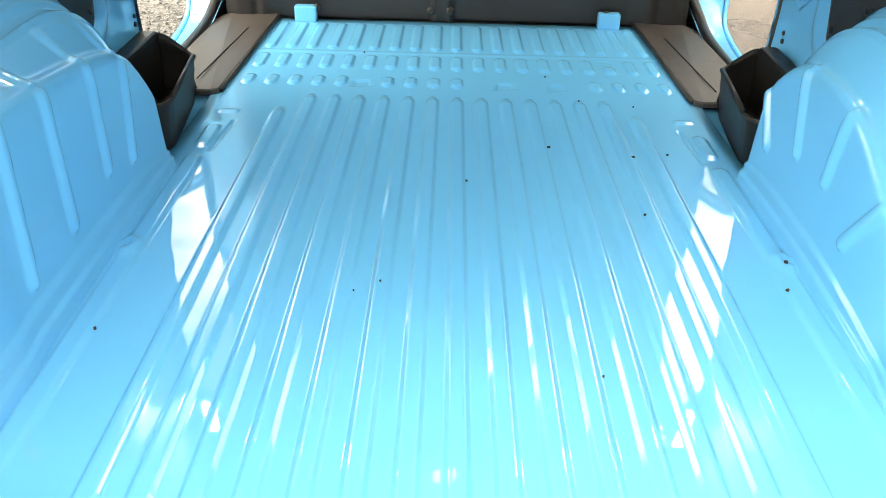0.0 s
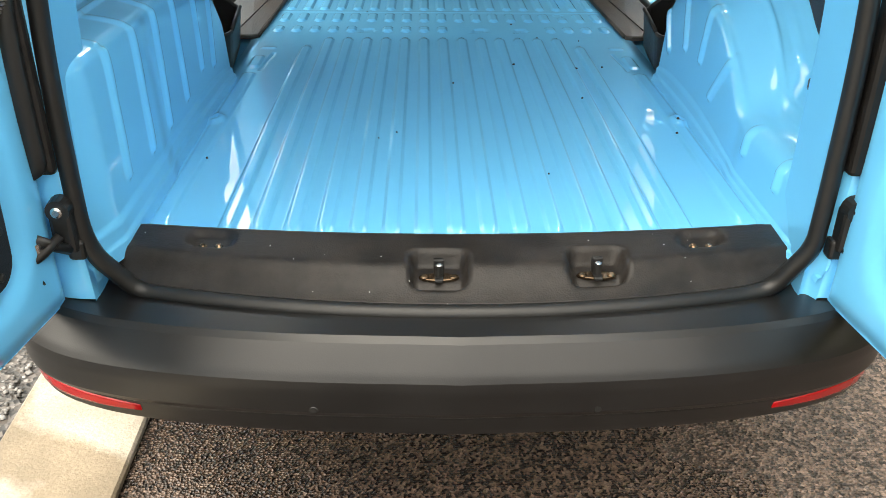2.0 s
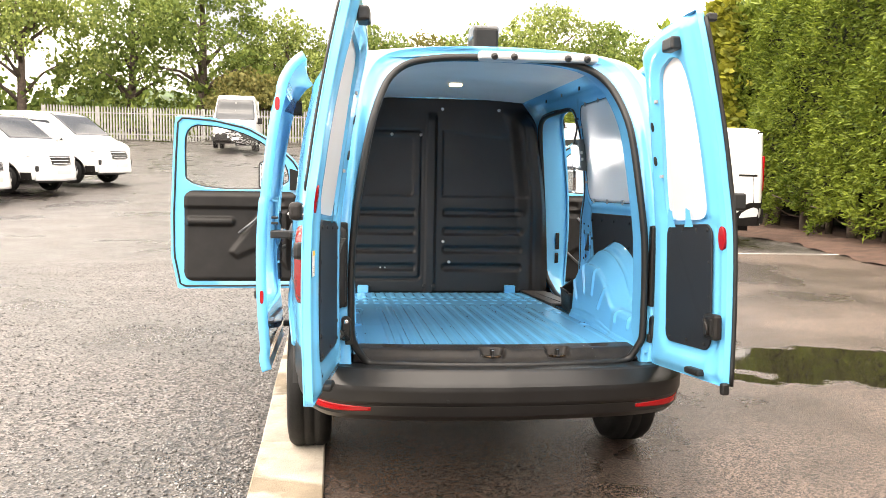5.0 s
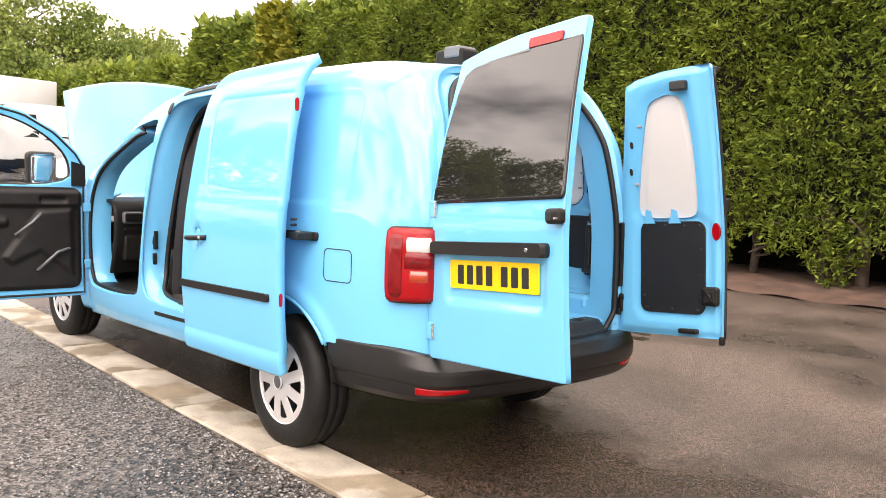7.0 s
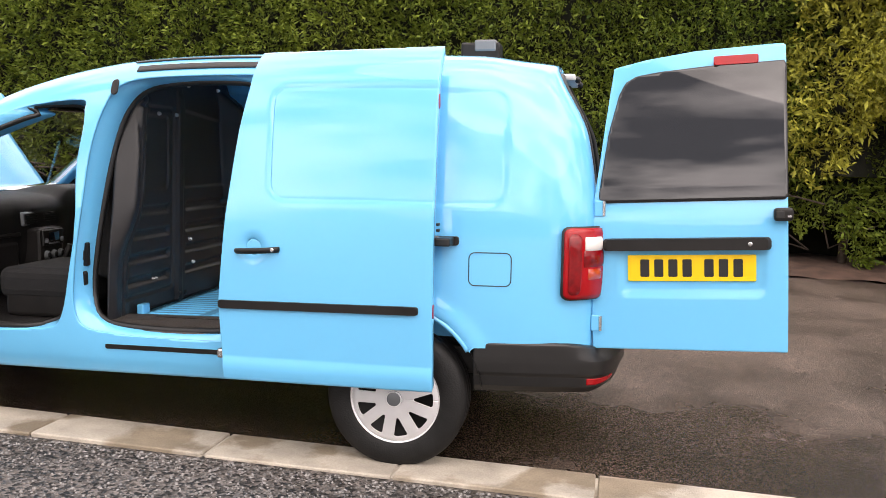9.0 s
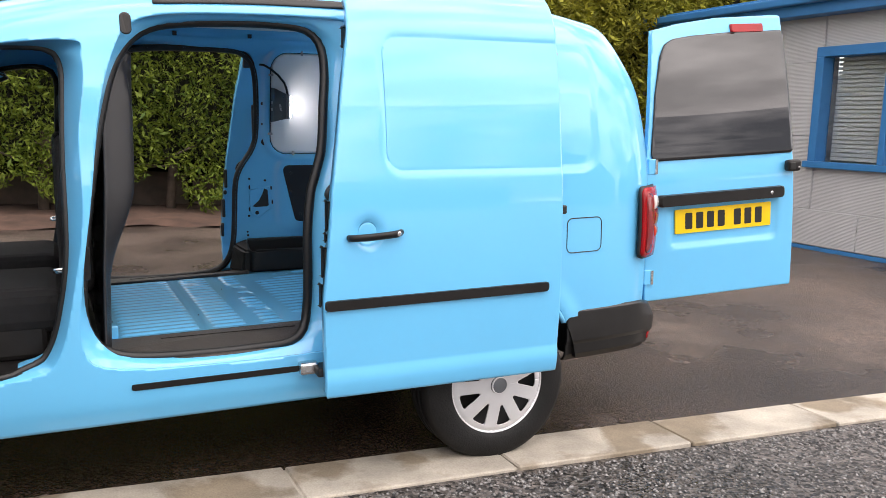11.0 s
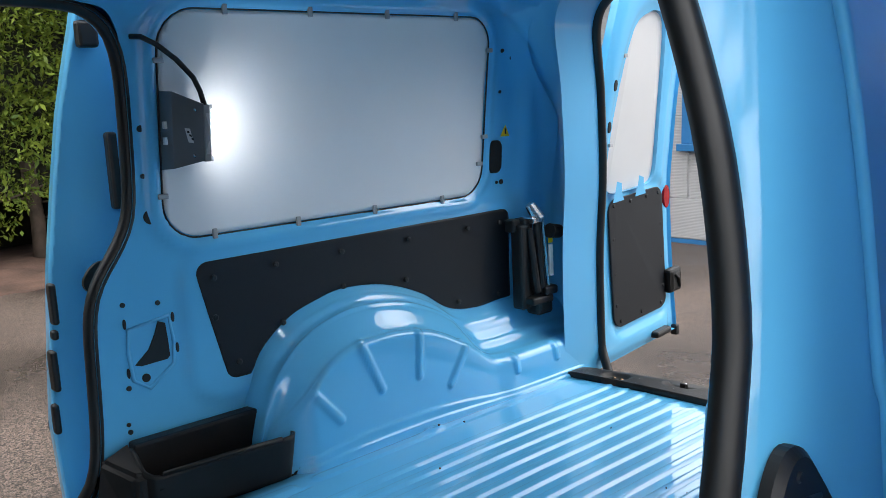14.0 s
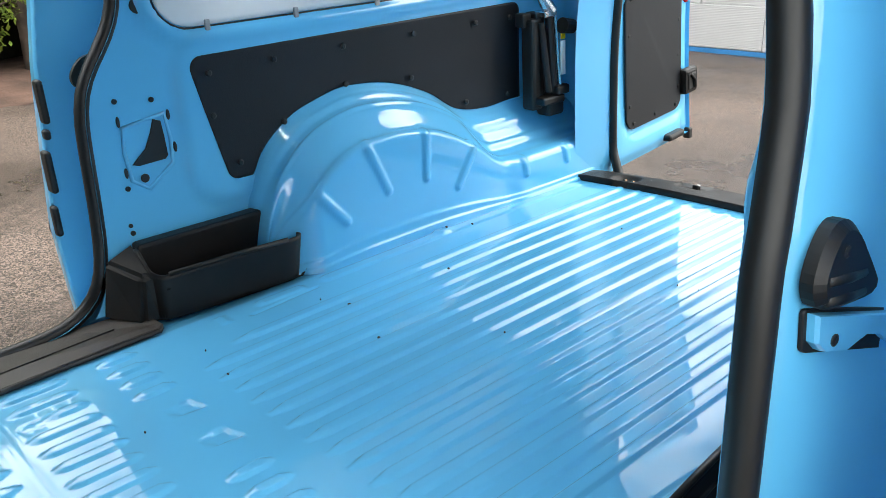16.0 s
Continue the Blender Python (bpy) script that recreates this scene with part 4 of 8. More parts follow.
both("cant_rail", *skin(lambda u, v: Vector((curve_at([(0, 0.655), (0.5, 0.60), (1, 0.50)], v) * roof_in(-0.61 + 2.03 * u), -0.61 + 2.03 * u, curve_at([(0, 1.735), (0.4, 1.765), (1, 1.795)], v) - 0.03 * sstep(-0.45, -0.74, -0.61 + 2.03 * u))), 40, 10), PAINT, True)
link("roof_lining", *skin(lambda u, v: Vector(((-0.56 + 1.12 * v) * roof_in(-0.66 + 2.06 * u), -0.66 + 2.06 * u, 1.785 + 0.025 * math.sin(math.pi * v) - 0.035 * sstep(-0.40, -0.66, -0.66 + 2.06 * u))), 30, 16), mat("pale_roof_lining", (0.55, 0.56, 0.57), 0.8, var=0.04, scale=4, bump=0.1, bump_scale=300), van, "pale grey fibre roof lining")
for sgn in (1, -1):
    for k in range(5):
        part("rail_slot", boxed(*sorted((sgn * 0.603, sgn * 0.597)), -0.45 + 0.36 * k, -0.43 + 0.36 * k, 1.752, 1.788, 0.002), INK, van)
lamp = part("header_lamp", boxed(-0.09, 0.40, -0.72, -0.63, 1.752, 1.785, 0.01), mat("pale_lamp_plastic", (0.6, 0.6, 0.6), 0.4), van, "pale strip lamp with dark screw knobs")
for x in (-0.03, 0.05, 0.27, 0.35):
    dot("lamp_knob", ((x, -0.72, 1.765), (0, -1, -0.4)), 0.014, 0.02, INK, lamp)
part("ceiling_lamp", boxed(-0.035, 0.035, 0.62, 0.66, 1.795, 1.812, 0.006), glow("warm_ceiling_lamp", (1.0, 0.80, 0.5), 1.5), van, "small lit ceiling lamp")

# white upper boards with clips, dark lower boards with bolts
def wall_place(sgn, off):
    return lambda u, v, w: Vector((sgn * (in_x(v) - off - w), u, v))


for sgn in (1, -1):
    ring = ring_rrect(-0.495, 0.515, 1.178, 1.688, 0.085, 8)
    if sgn < 0:
        ring = list(reversed(ring))
    bv, bf = skin(lambda a, b: (-0.50 + 1.02 * a, 1.175 + 0.52 * b, 0), 60, 34, lambda p: -rrect(p[0], p[1], -0.495, 0.515, 1.178, 1.688, 0.085))
    bv = [Vector((sgn * (in_x(p[1]) - 0.004), p[0], p[1])) for p in bv]
    board = thick(link("white_lining_board", bv, bf if sgn > 0 else [tuple(reversed(f)) for f in bf], WHITE_BOARD, van, "white lining board over the window pressing"), 0.005, 1)
    link("board_edge", *tube([Vector((sgn * (in_x(z) - 0.003), y, z)) for y, z in ring_rrect(-0.499, 0.519, 1.174, 1.692, 0.087, 8)], 0.0025, True, 6), INK, board)
    for y, z in ((0.361, 1.69), (0.132, 1.69), (-0.106, 1.69), (-0.349, 1.69), (0.397, 1.178), (0.163, 1.178), (-0.083, 1.178), (-0.331, 1.178), (-0.495, 1.60), (-0.497, 1.35), (-0.48, 1.27), (0.518, 1.58), (0.52, 1.28)):
        horizontal = abs(y) < 0.45 and (z > 1.68 or z < 1.18)
        a, b = (0.006, 0.012) if horizontal else (0.012, 0.006)
        x = sgn * (in_x(z) - 0.011)
        part("clip", boxed(x - 0.004, x + 0.004, y - a, y + a, z - b, z + b, 0.002), mat("grey_clip", (0.35, 0.35, 0.36), 0.4) if "grey_clip" not in bpy.data.materials else bpy.data.materials["grey_clip"], board)
    pv, pf = skin(lambda a, b: (-0.63 + 1.10 * a, 0.81 + 0.32 * b, 0), 110, 34, lambda p: -wall_panel_sd(p[0], p[1], sgn))
    pv = [Vector((sgn * (in_x(p[1]) - 0.012), p[0], p[1])) for p in pv]
    low_board = thick(link("lower_lining_board", pv, pf if sgn > 0 else [tuple(reversed(f)) for f in pf], BOARD, van, "dark board cut round the wheel arch"), 0.006, 1)
    for y, z in ((0.412, 1.073), (0.24, 1.078), (0.038, 1.080), (-0.194, 1.080), (-0.425, 1.080), (-0.562, 1.080), (0.362, 0.852), (0.415, 0.975), (0.230, 0.925), (0.038, 0.985), (-0.18, 0.965), (-0.380, 0.862), (-0.55, 0.856)):
        if wall_panel_sd(y, z, sgn) > -0.004:
            continue
        dot("bolt", ((sgn * (in_x(z) - 0.018), y, z), (-sgn, 0, 0)), 0.008, 0.006, RUBBER, low_board, 8)

# holes, plugs and marks in the side walls
for sgn in (1, -1):
    def plug(y, z, r, material=INK, oval=1.0):
        ring = [(y + r * math.cos(2 * math.pi * k / 14), z + r * oval * math.sin(2 * math.pi * k / 14)) for k in range(14)]
        v_, f_ = slab(ring, wall_place(sgn, 0.0 if z > 1.2 or y > 0.5 else 0.0), 0.004, 0.001)
        link("plug", v_, f_ if sgn < 0 else [tuple(reversed(f)) for f in f_], material, van, smooth=False)
    for y, z, r, o in ((0.540, 1.576, 0.017, 1), (0.548, 1.237, 0.018, 1), (0.553, 1.50, 0.006, 1), (0.56, 1.435, 0.008, 1), (0.56, 1.33, 0.006, 1), (0.63, 1.045, 0.006, 1), (0.548, 1.035, 0.006, 1), (0.592, 0.865, 0.010, 1), (0.635, 0.85, 0.006, 1), (0.645, 0.766, 0.005, 1), (0.643, 0.748, 0.006, 1), (0.40, 0.79, 0.006, 1), (-0.56, 1.60, 0.006, 1), (-0.60, 1.58, 0.007, 1), (-0.565, 1.48, 0.005, 1), (-0.585, 1.205, 0.008, 1), (-0.565, 1.205, 0.005, 1), (0.63, 1.00, 0.004, 3), (0.515, 0.995, 0.004, 3), (0.632, 0.885, 0.004, 3), (0.51, 0.92, 0.004, 3)):
        plug(y, z, r, INK, o)
    # pressed pocket with a curved dark cut-out
    v_, f_ = slab([(0.535, 0.985), (0.552, 0.992), (0.562, 0.965), (0.58, 0.93), (0.615, 0.90), (0.60, 0.895), (0.537, 0.898), (0.530, 0.905), (0.532, 0.95)][:: (1 if sgn < 0 else -1)], wall_place(sgn, 0.0), 0.004, 0.001)
    link("wall_cutout", v_, f_, INK, van, "dark cut-out in the side wall", False)
    link("pocket_rim", *tube([Vector((sgn * (in_x(z) - 0.001), y, z)) for y, z in ((0.625, 0.985), (0.525, 1.0), (0.518, 0.94), (0.522, 0.885), (0.585, 0.838), (0.622, 0.865), (0.628, 0.93))], 0.005, True, 6), PAINT, van)
    plate = slab(ring_rrect(-0.577, -0.523, 1.235, 1.335, 0.02)[:: (1 if sgn < 0 else -1)], wall_place(sgn, 0.0), 0.012, 0.004)
    link("wall_cover", *plate, BLACK, van, "black oval rubber cover", False)
    plate = slab(ring_rrect(-0.762, -0.744, 1.385, 1.455, 0.009)[:: (1 if sgn < 0 else -1)], wall_place(sgn, 0.03), 0.004, 0.001)
    link("wall_slot", *plate, INK, van, smooth=False)
# yellow warning triangle
tri = [Vector((in_x(z) - 0.003, y, z)) for y, z in ((-0.575, 1.345), (-0.615, 1.345), (-0.595, 1.38))]
link("warning_sticker", tri, [(0, 1, 2)], YELLOW, van, "yellow triangular warning sticker", False)
link("warning_mark", [Vector((in_x(1.36) - 0.0045, y, z)) for y, z in ((-0.592, 1.352), (-0.598, 1.352), (-0.598, 1.37), (-0.592, 1.37))], [(0, 1, 2, 3)], INK, van, smooth=False)

# work lamps on brackets, with their cables
LAMP_FACE = glow("lit_lamp_face", (0.93, 0.97, 1.0), 27.0)
for sgn in (1, -1):
    def brk(y, z, off):
        return Vector((sgn * (in_x(z) - off), y, z))
    bv = [brk(0.518, 1.515, 0.0), brk(0.518, 1.340, 0.0), brk(0.507, 1.512, 0.05), brk(0.507, 1.343, 0.05), brk(0.455, 1.482, 0.095), brk(0.455, 1.358, 0.095)]
    bracket = thick(link("lamp_bracket", bv, [(0, 1, 3, 2), (2, 3, 5, 4)], mat("bracket_grey", (0.15, 0.16, 0.17), 0.35, metal=0.3) if "bracket_grey" not in bpy.data.materials else bpy.data.materials["bracket_grey"], van, "grey metal bracket holding a lit work lamp", False), 0.003, 0)
    for z in (1.44, 1.405):
        b0 = brk(0.512, z, 0.028)
        part("bracket_slot", boxed(b0.x - 0.006, b0.x + 0.006, b0.y - 0.005, b0.y + 0.006, z - 0.008, z + 0.008), WHITE_BOARD, bracket)
    # lamp body along the bracket's edge, its lit face turned along the board
    ring = [(0.456, 0.060), (0.456, 0.101), (0.446, 0.106), (0.437, 0.100), (0.434, 0.060)]
    rows = [[brk(y, z, o) for y, o in ring] for z in (1.356, 1.362, 1.474, 1.480)]
    lv = [p for row in rows for p in row]
    lf = [(5 * a + b, 5 * a + (b + 1) % 5, 5 * a + 5 + (b + 1) % 5, 5 * a + 5 + b) for a in range(3) for b in range(5)] + [(4, 3, 2, 1, 0), (15, 16, 17, 18, 19)]
    body = link("lamp_body", lv, lf if sgn < 0 else [tuple(reversed(f)) for f in lf], bpy.data.materials["grey_lamp_plastic"] if "grey_lamp_plastic" in bpy.data.materials else mat("grey_lamp_plastic", (0.22, 0.23, 0.24), 0.3), bracket, "grey plastic lamp body", False)
    fa = [brk(0.4325, 1.470, 0.102), brk(0.4325, 1.366, 0.102), brk(0.4305, 1.366, 0.074), brk(0.4305, 1.470, 0.074)]
    thick(link("lamp_face", fa, [(0, 1, 2, 3)] if sgn > 0 else [(3, 2, 1, 0)], LAMP_FACE, body, "bright lit lamp face", False), 0.002, 0)
    def on_plate(y, z, o):
        return brk(y, z, 0.052 + (0.507 - y) * 0.865 + o)
    for z0, z1 in ((1.372, 1.400), (1.434, 1.462)):
        link("body_inset", [brk(0.4535, z0, 0.1025), brk(0.4535, z1, 0.1025), brk(0.4475, z1, 0.1058), brk(0.4475, z0, 0.1058)], [(0, 1, 2, 3) if sgn < 0 else (3, 2, 1, 0)], bpy.data.materials["grey_clip"], body, smooth=False)
    for y, z in ((0.470, 1.470), (0.474, 1.370)):
        dot("bracket_screw", (on_plate(y, z, 0.0), (-sgn, -0.8, 0)), 0.005, 0.004, STEEL, bracket, 8)
    lab = [(0.489, 1.432), (0.480, 1.430), (0.474, 1.398), (0.483, 1.400)]
    tag = link("bracket_label", [on_plate(y, z, 0.003) for y, z in lab], [(0, 1, 2, 3) if sgn > 0 else (3, 2, 1, 0)], bpy.data.materials["pale_lamp_plastic"], bracket, "small pale label", False)
    for k in range(3):
        link("print_bar", [on_plate(0.486 - 0.0035 * k + dy, z - 0.008 * k, 0.004) for dy, z in ((0, 1.426), (-0.004, 1.425), (-0.005, 1.420), (-0.001, 1.421))], [(0, 1, 2, 3) if sgn > 0 else (3, 2, 1, 0)], INK, tag, smooth=False)
    link("lamp_cable", *tube([brk(*q) for q in ((0.575, 1.63, 0.0), (0.56, 1.628, 0.02), (0.53, 1.612, 0.03), (0.49, 1.58, 0.04), (0.46, 1.54, 0.06), (0.452, 1.51, 0.075), (0.447, 1.478, 0.085))], 0.006, False, 8), RUBBER, bracket, "black cable")

# jack clipped in the corner
jack = part("jack", boxed(0.672, 0.722, -0.728, -0.690, 0.845, 1.10, 0.006), INK, van, "black and chrome lifting jack clipped upright")
for name, p, q, r in (("jack_arm", (0.655, -0.745, 0.86), (0.664, -0.735, 1.09), 0.013), ("jack_arm", (0.648, -0.715, 0.87), (0.668, -0.705, 1.07), 0.011), ("jack_screw", (0.645, -0.762, 0.875), (0.652, -0.748, 1.10), 0.006)):
    bm = bmesh.new()
    cyl(bm, p, q, r, r, 10)
    part(name, bm, STEEL if name == "jack_screw" else INK, jack)
part("jack_base", boxed(0.635, 0.722, -0.775, -0.680, 0.832, 0.856, 0.006), INK, jack)
part("jack_foot", boxed(0.628, 0.69, -0.79, -0.735, 0.856, 0.885, 0.008), INK, jack)
part("jack_label", boxed(0.634, 0.640, -0.775, -0.757, 0.915, 1.015, 0.001), mat("pale_label", (0.7, 0.7, 0.68), 0.5), jack)
part("jack_tag", boxed(0.633, 0.639, -0.774, -0.758, 1.02, 1.04, 0.001), YELLOW, jack)
bm = bmesh.new()
cyl(bm, (0.655, -0.735, 1.10), (0.668, -0.71, 1.145), 0.022, 0.016, 12)
box(bm, 0.645, 0.69, -0.745, -0.70, 1.085, 1.105, 0.004)
part("jack_head", bm, STEEL, jack)
bm = bmesh.new()
cyl(bm, (0.63, -0.755, 1.06), (0.63, -0.80, 1.052), 0.023, 0.021, 14)
cyl(bm, (0.63, -0.80, 1.052), (0.63, -0.807, 1.051), 0.012, 0.010, 12)
part("jack_knob", bm, RUBBER, jack)
for z in (0.90, 1.05):
    dot("jack_rivet", ((0.650, -0.760, z), (-0.6, -0.8, 0)), 0.008, 0.006, STEEL, jack)

part("jack_body", boxed(0.668, 0.716, -0.715, -0.668, 0.815, 1.085, 0.010), INK, jack)
part("jack_toe", boxed(0.650, 0.708, -0.790, -0.720, 0.790, 0.850, 0.012), INK, jack)
part("jack_hook", boxed(0.690, 0.726, -0.690, -0.655, 1.06, 1.10, 0.005), INK, jack)
jack.location = (-0.015, 0.09, -0.01)

# storage pockets in front of the wheel arches and the step trims
for sgn in (1, -1):
    wall_line = resample([(0.715, 0.300, 0), (0.655, 0.306, 0), (0.618, 0.312, 0), (0.603, 0.324, 0), (0.600, 0.345, 0), (0.612, 0.47, 0), (0.628, 0.61, 0), (0.636, 0.645, 0), (0.655, 0.662, 0), (0.715, 0.660, 0)], 60, False)
    def pocket_fn(a, b):
        q = wall_line[min(59, int(round(a * 59)))]
        lip = 0.012 * b * sstep(0.70, 0.62, q.x)
        return Vector((sgn * (q.x - lip), q.y - 0.012 * b * sstep(0.36, 0.31, q.y), floor_z(q.y) - 0.001 + (0.104 + 0.050 * sstep(0.63, 0.705, q.x)) * b + 0.006 * math.sin(a * math.pi) * b))
    v_, f_ = skin(pocket_fn, 59, 10)
    pocket = link("storage_pocket", v_, f_ if sgn > 0 else [tuple(reversed(f)) for f in f_], BLACK, van, "black plastic open storage pocket")
    thick(pocket, 0.007, 0)
    part("pocket_floor", boxed(*sorted((sgn * 0.635, sgn * 0.745)), 0.32, 0.65, 0.574, 0.588), BLACK, pocket)
    part("pocket_back", boxed(*sorted((sgn * 0.702, sgn * 0.746)), 0.302, 0.655, 0.575, 0.732, 0.008), BLACK, pocket)
    link("pocket_lip", *tube([(sgn * 0.588, 0.345, 0.684), (sgn * 0.602, 0.48, 0.684), (sgn * 0.619, 0.63, 0.680)], 0.006, False, 8), BLACK, pocket)
    link("pocket_crease", *tube([(sgn * 0.593, 0.345, 0.650), (sgn * 0.626, 0.64, 0.645)], 0.004, False, 6), BLACK, pocket)
    # raised end piece at the foot of the pillar
    wv = [(0.638, 0.652, 0.570), (0.634, 0.700, 0.570), (0.745, 0.752, 0.570), (0.745, 0.652, 0.570), (0.634, 0.652, 0.683), (0.655, 0.680, 0.676), (0.738, 0.728, 0.708), (0.738, 0.652, 0.738)]
    bm = bmesh.new()
    vs = [bm.verts.new((sgn * x, y, z)) for x, y, z in wv]
    for f in ((3, 2, 1, 0), (4, 5, 6, 7), (0, 1, 5, 4), (1, 2, 6, 5), (2, 3, 7, 6), (3, 0, 4, 7)):
        bm.faces.new([vs[i] for i in (f if sgn > 0 else reversed(f))])
    bmesh.ops.bevel(bm, geom=list(bm.edges), offset=0.010, segments=2, affect="EDGES")
    part("pillar_foot_trim", bm, BLACK, van)
    # step trim of the side opening
    st = [(0.583, 0.684), (0.60, 0.672), (0.66, 0.674), (0.72, 0.700), (0.782, 0.745), (0.806, 0.86), (0.812, 1.00), (0.812, 1.36), (0.798, 1.44), (0.72, 1.465), (0.566, 1.43)]
    v_, f_ = slab([(x * sgn, y) for x, y in (st if sgn > 0 else reversed(st))], lambda u, v, w_: Vector((u, v, floor_z(v) - 0.001 + w_ - 0.034 * sstep(0.70, 0.80, abs(u)))), 0.014, 0.004)
    step = link("step_trim", v_, f_, mat("brown_black_plastic", (0.045, 0.038, 0.033), 0.5, var=0.2, scale=8, bump=0.2, bump_scale=500) if "brown_black_plastic" not in bpy.data.materials else bpy.data.materials["brown_black_plastic"], van, "brownish black plastic step trim", False)
    link("trim_groove", *tube([(sgn * 0.655, 0.76, 0.5815), (sgn * 0.628, 1.25, 0.5735)], 0.002, False, 6), BLACK, step)
    lipp = [(sgn * 0.580, 0.69, 0.578), (sgn * 0.563, 1.43, 0.565)]
    link("trim_edge", *tube(lipp, 0.006, False, 6), RUBBER, step)

# rear sill trim with its recesses and strikers
GREASE = mat("greasy_brown_steel", (0.16, 0.11, 0.07), 0.25, metal=0.9, var=0.7, scale=90)


def sill_z(x, y):
    z = curve_at([(-0.880, 0.556), (-0.864, 0.563), (-0.845, 0.575), (-0.825, 0.594), (-0.81, 0.600), (-0.72, 0.603)], y)
    for cx in (-0.033, 0.232):
        z -= 0.030 * sstep(0.006, -0.008, rrect(x, y, cx - 0.047, cx + 0.047, -0.845, -0.775, 0.018))
    for cx in (-0.425, 0.425):
        z -= 0.012 * sstep(0.012, -0.008, rrect(x, y, cx - 0.036, cx + 0.036, -0.785, -0.735, 0.02))
    return z


def sill_fn(u, v):
    x = -0.585 + 1.17 * u
    bow = 0.045 * (1 - (x / 0.585) ** 2)
    y0 = -0.885 + 0.085 * (x / 0.585) ** 2
    y = y0 + (-0.68 - bow - y0) * v
    k = sstep(0.54, 0.585, abs(x))
    return Vector((x, y - 0.004 * (1 - v), sill_z(x, -0.875 + 0.155 * v) - 0.004 * k))


sill = thick(link("sill_trim", *skin(sill_fn, 180, 34), SILL, van, "scuffed black plastic rear sill trim"), 0.026, -1)
for cx in (-0.033, 0.232):
    bm = bmesh.new()
    ys = -0.822 + 0.12 * cx * cx
    ring = [(cx + 0.034 * math.cos(2 * math.pi * k / 20), ys + 0.012 * math.sin(2 * math.pi * k / 20)) for k in range(20)]
    cyl(bm, (cx, ys - 0.004, 0.570), (cx, ys - 0.004, 0.597), 0.007, n=12)
    box(bm, cx - 0.009, cx + 0.009, ys + 0.004, ys + 0.013, 0.572, 0.602, 0.002)
    box(bm, cx - 0.007, cx + 0.007, ys - 0.020, ys + 0.004, 0.571, 0.577, 0.002)
    strk = part("door_striker", bm, INK, sill, "greasy steel door striker")
    link("striker_plate", *slab(ring, lambda u, v, w_: Vector((u, v, 0.569 + w_)), 0.004, 0.001), GREASE, strk, smooth=False)
    dot("striker_pin", ((cx, ys - 0.004, 0.595), (0, 0, 1)), 0.006, 0.004, STEEL, strk)
    for dx in (-0.024, 0.024):
        dot("screw", ((cx + dx, ys - 0.002, 0.572), (0, 0, 1)), 0.008, 0.004, GREASE, strk)
for cx in (-0.425, 0.425):
    for dx in (-0.014, 0.014):
        dot("sill_screw", ((cx + dx, -0.748, 0.587), (0, 0, 1)), 0.0075, 0.007, GREASE, sill)

# rear bumper
BP = [(0.0, (0.0, -1.0)), (0.16, (0.3, -0.985)), (0.32, (0.55, -0.945)), (0.42, (0.69, -0.882)), (0.52, (0.757, -0.775)), (0.66, (0.79, -0.62)), (0.82, (0.808, -0.48)), (1.0, (0.818, -0.35))]
BPX, BPY = [(t, p[0]) for t, p in BP], [(t, p[1]) for t, p in BP]
BS = [(0.0, (0.150, 0.534)), (0.12, (0.085, 0.540)), (0.20, (0.037, 0.539)), (0.24, (0.030, 0.534)), (0.40, (0.006, 0.496)), (0.44, (0.001, 0.486)), (0.48, (0.0, 0.472)), (0.62, (0.003, 0.432)), (0.64, (0.007, 0.425)), (0.68, (0.016, 0.417)), (0.86, (0.024, 0.378)), (0.94, (0.05, 0.358)), (1.0, (0.10, 0.352))]
BSI, BSZ = [(t, p[0]) for t, p in BS], [(t, p[1]) for t, p in BS]


def bumper_fn(u, v, off=0.0):
    sg, u = (1 if u >= 0 else -1), abs(u)
    x, y = curve_at(BPX, u), curve_at(BPY, u)
    a, b = Vector((curve_at(BPX, max(0, u - 0.01)), curve_at(BPY, max(0, u - 0.01)), 0)), Vector((curve_at(BPX, min(1, u + 0.01)), curve_at(BPY, min(1, u + 0.01)), 0))
    t = (b - a).normalized()
    n = Vector((-t.y, t.x, 0))
    side = sstep(0.36, 0.56, u)
    ins = line_at(BSI, v) * (1 - side * (0.96 if v < 0.45 else 0.45)) - off
    z = line_at(BSZ, v) + side * (0.022 * (1 - v) + 0.012 - 0.002 * v)
    p = Vector((x, y, 0)) + n * ins
    return Vector((sg * p.x, p.y, z))


bv, bf = skin(lambda a, b: bumper_fn(2 * a - 1, b), 160, 50)
bumper = thick(link("rear_bumper", bv, bf, BUMPER, van, "dark grey textured plastic rear bumper"), 0.01, -1)
bumper.data.set_sharp_from_angle(angle=radians(13))
for sgn in (1, -1):
    v_, f_ = skin(lambda a, b: bumper_fn(0.30 + 0.165 * a, 0.70 + 0.13 * b + 0.035 * (1 - a) ** 2 * (1 - 2 * b), 0.008), 18, 5)
    if sgn < 0:
        v_, f_ = mirror_x(v_, f_)
    thick(link("bumper_reflector", v_, f_, RED, bumper, "red reflector strip"), 0.008, 0)
for x, y in ((0.215, -0.995), (-0.23, -0.995), (0.662, -0.90), (-0.662, -0.90)):
    d = Vector((x * 0.35, -1, 0)).normalized()
    c = Vector((x, y, 0.434 if abs(x) < 0.4 else 0.445)) + d * -0.002
    dot("parking_sensor", (c, d), 0.009, 0.006, INK, bumper, 12)

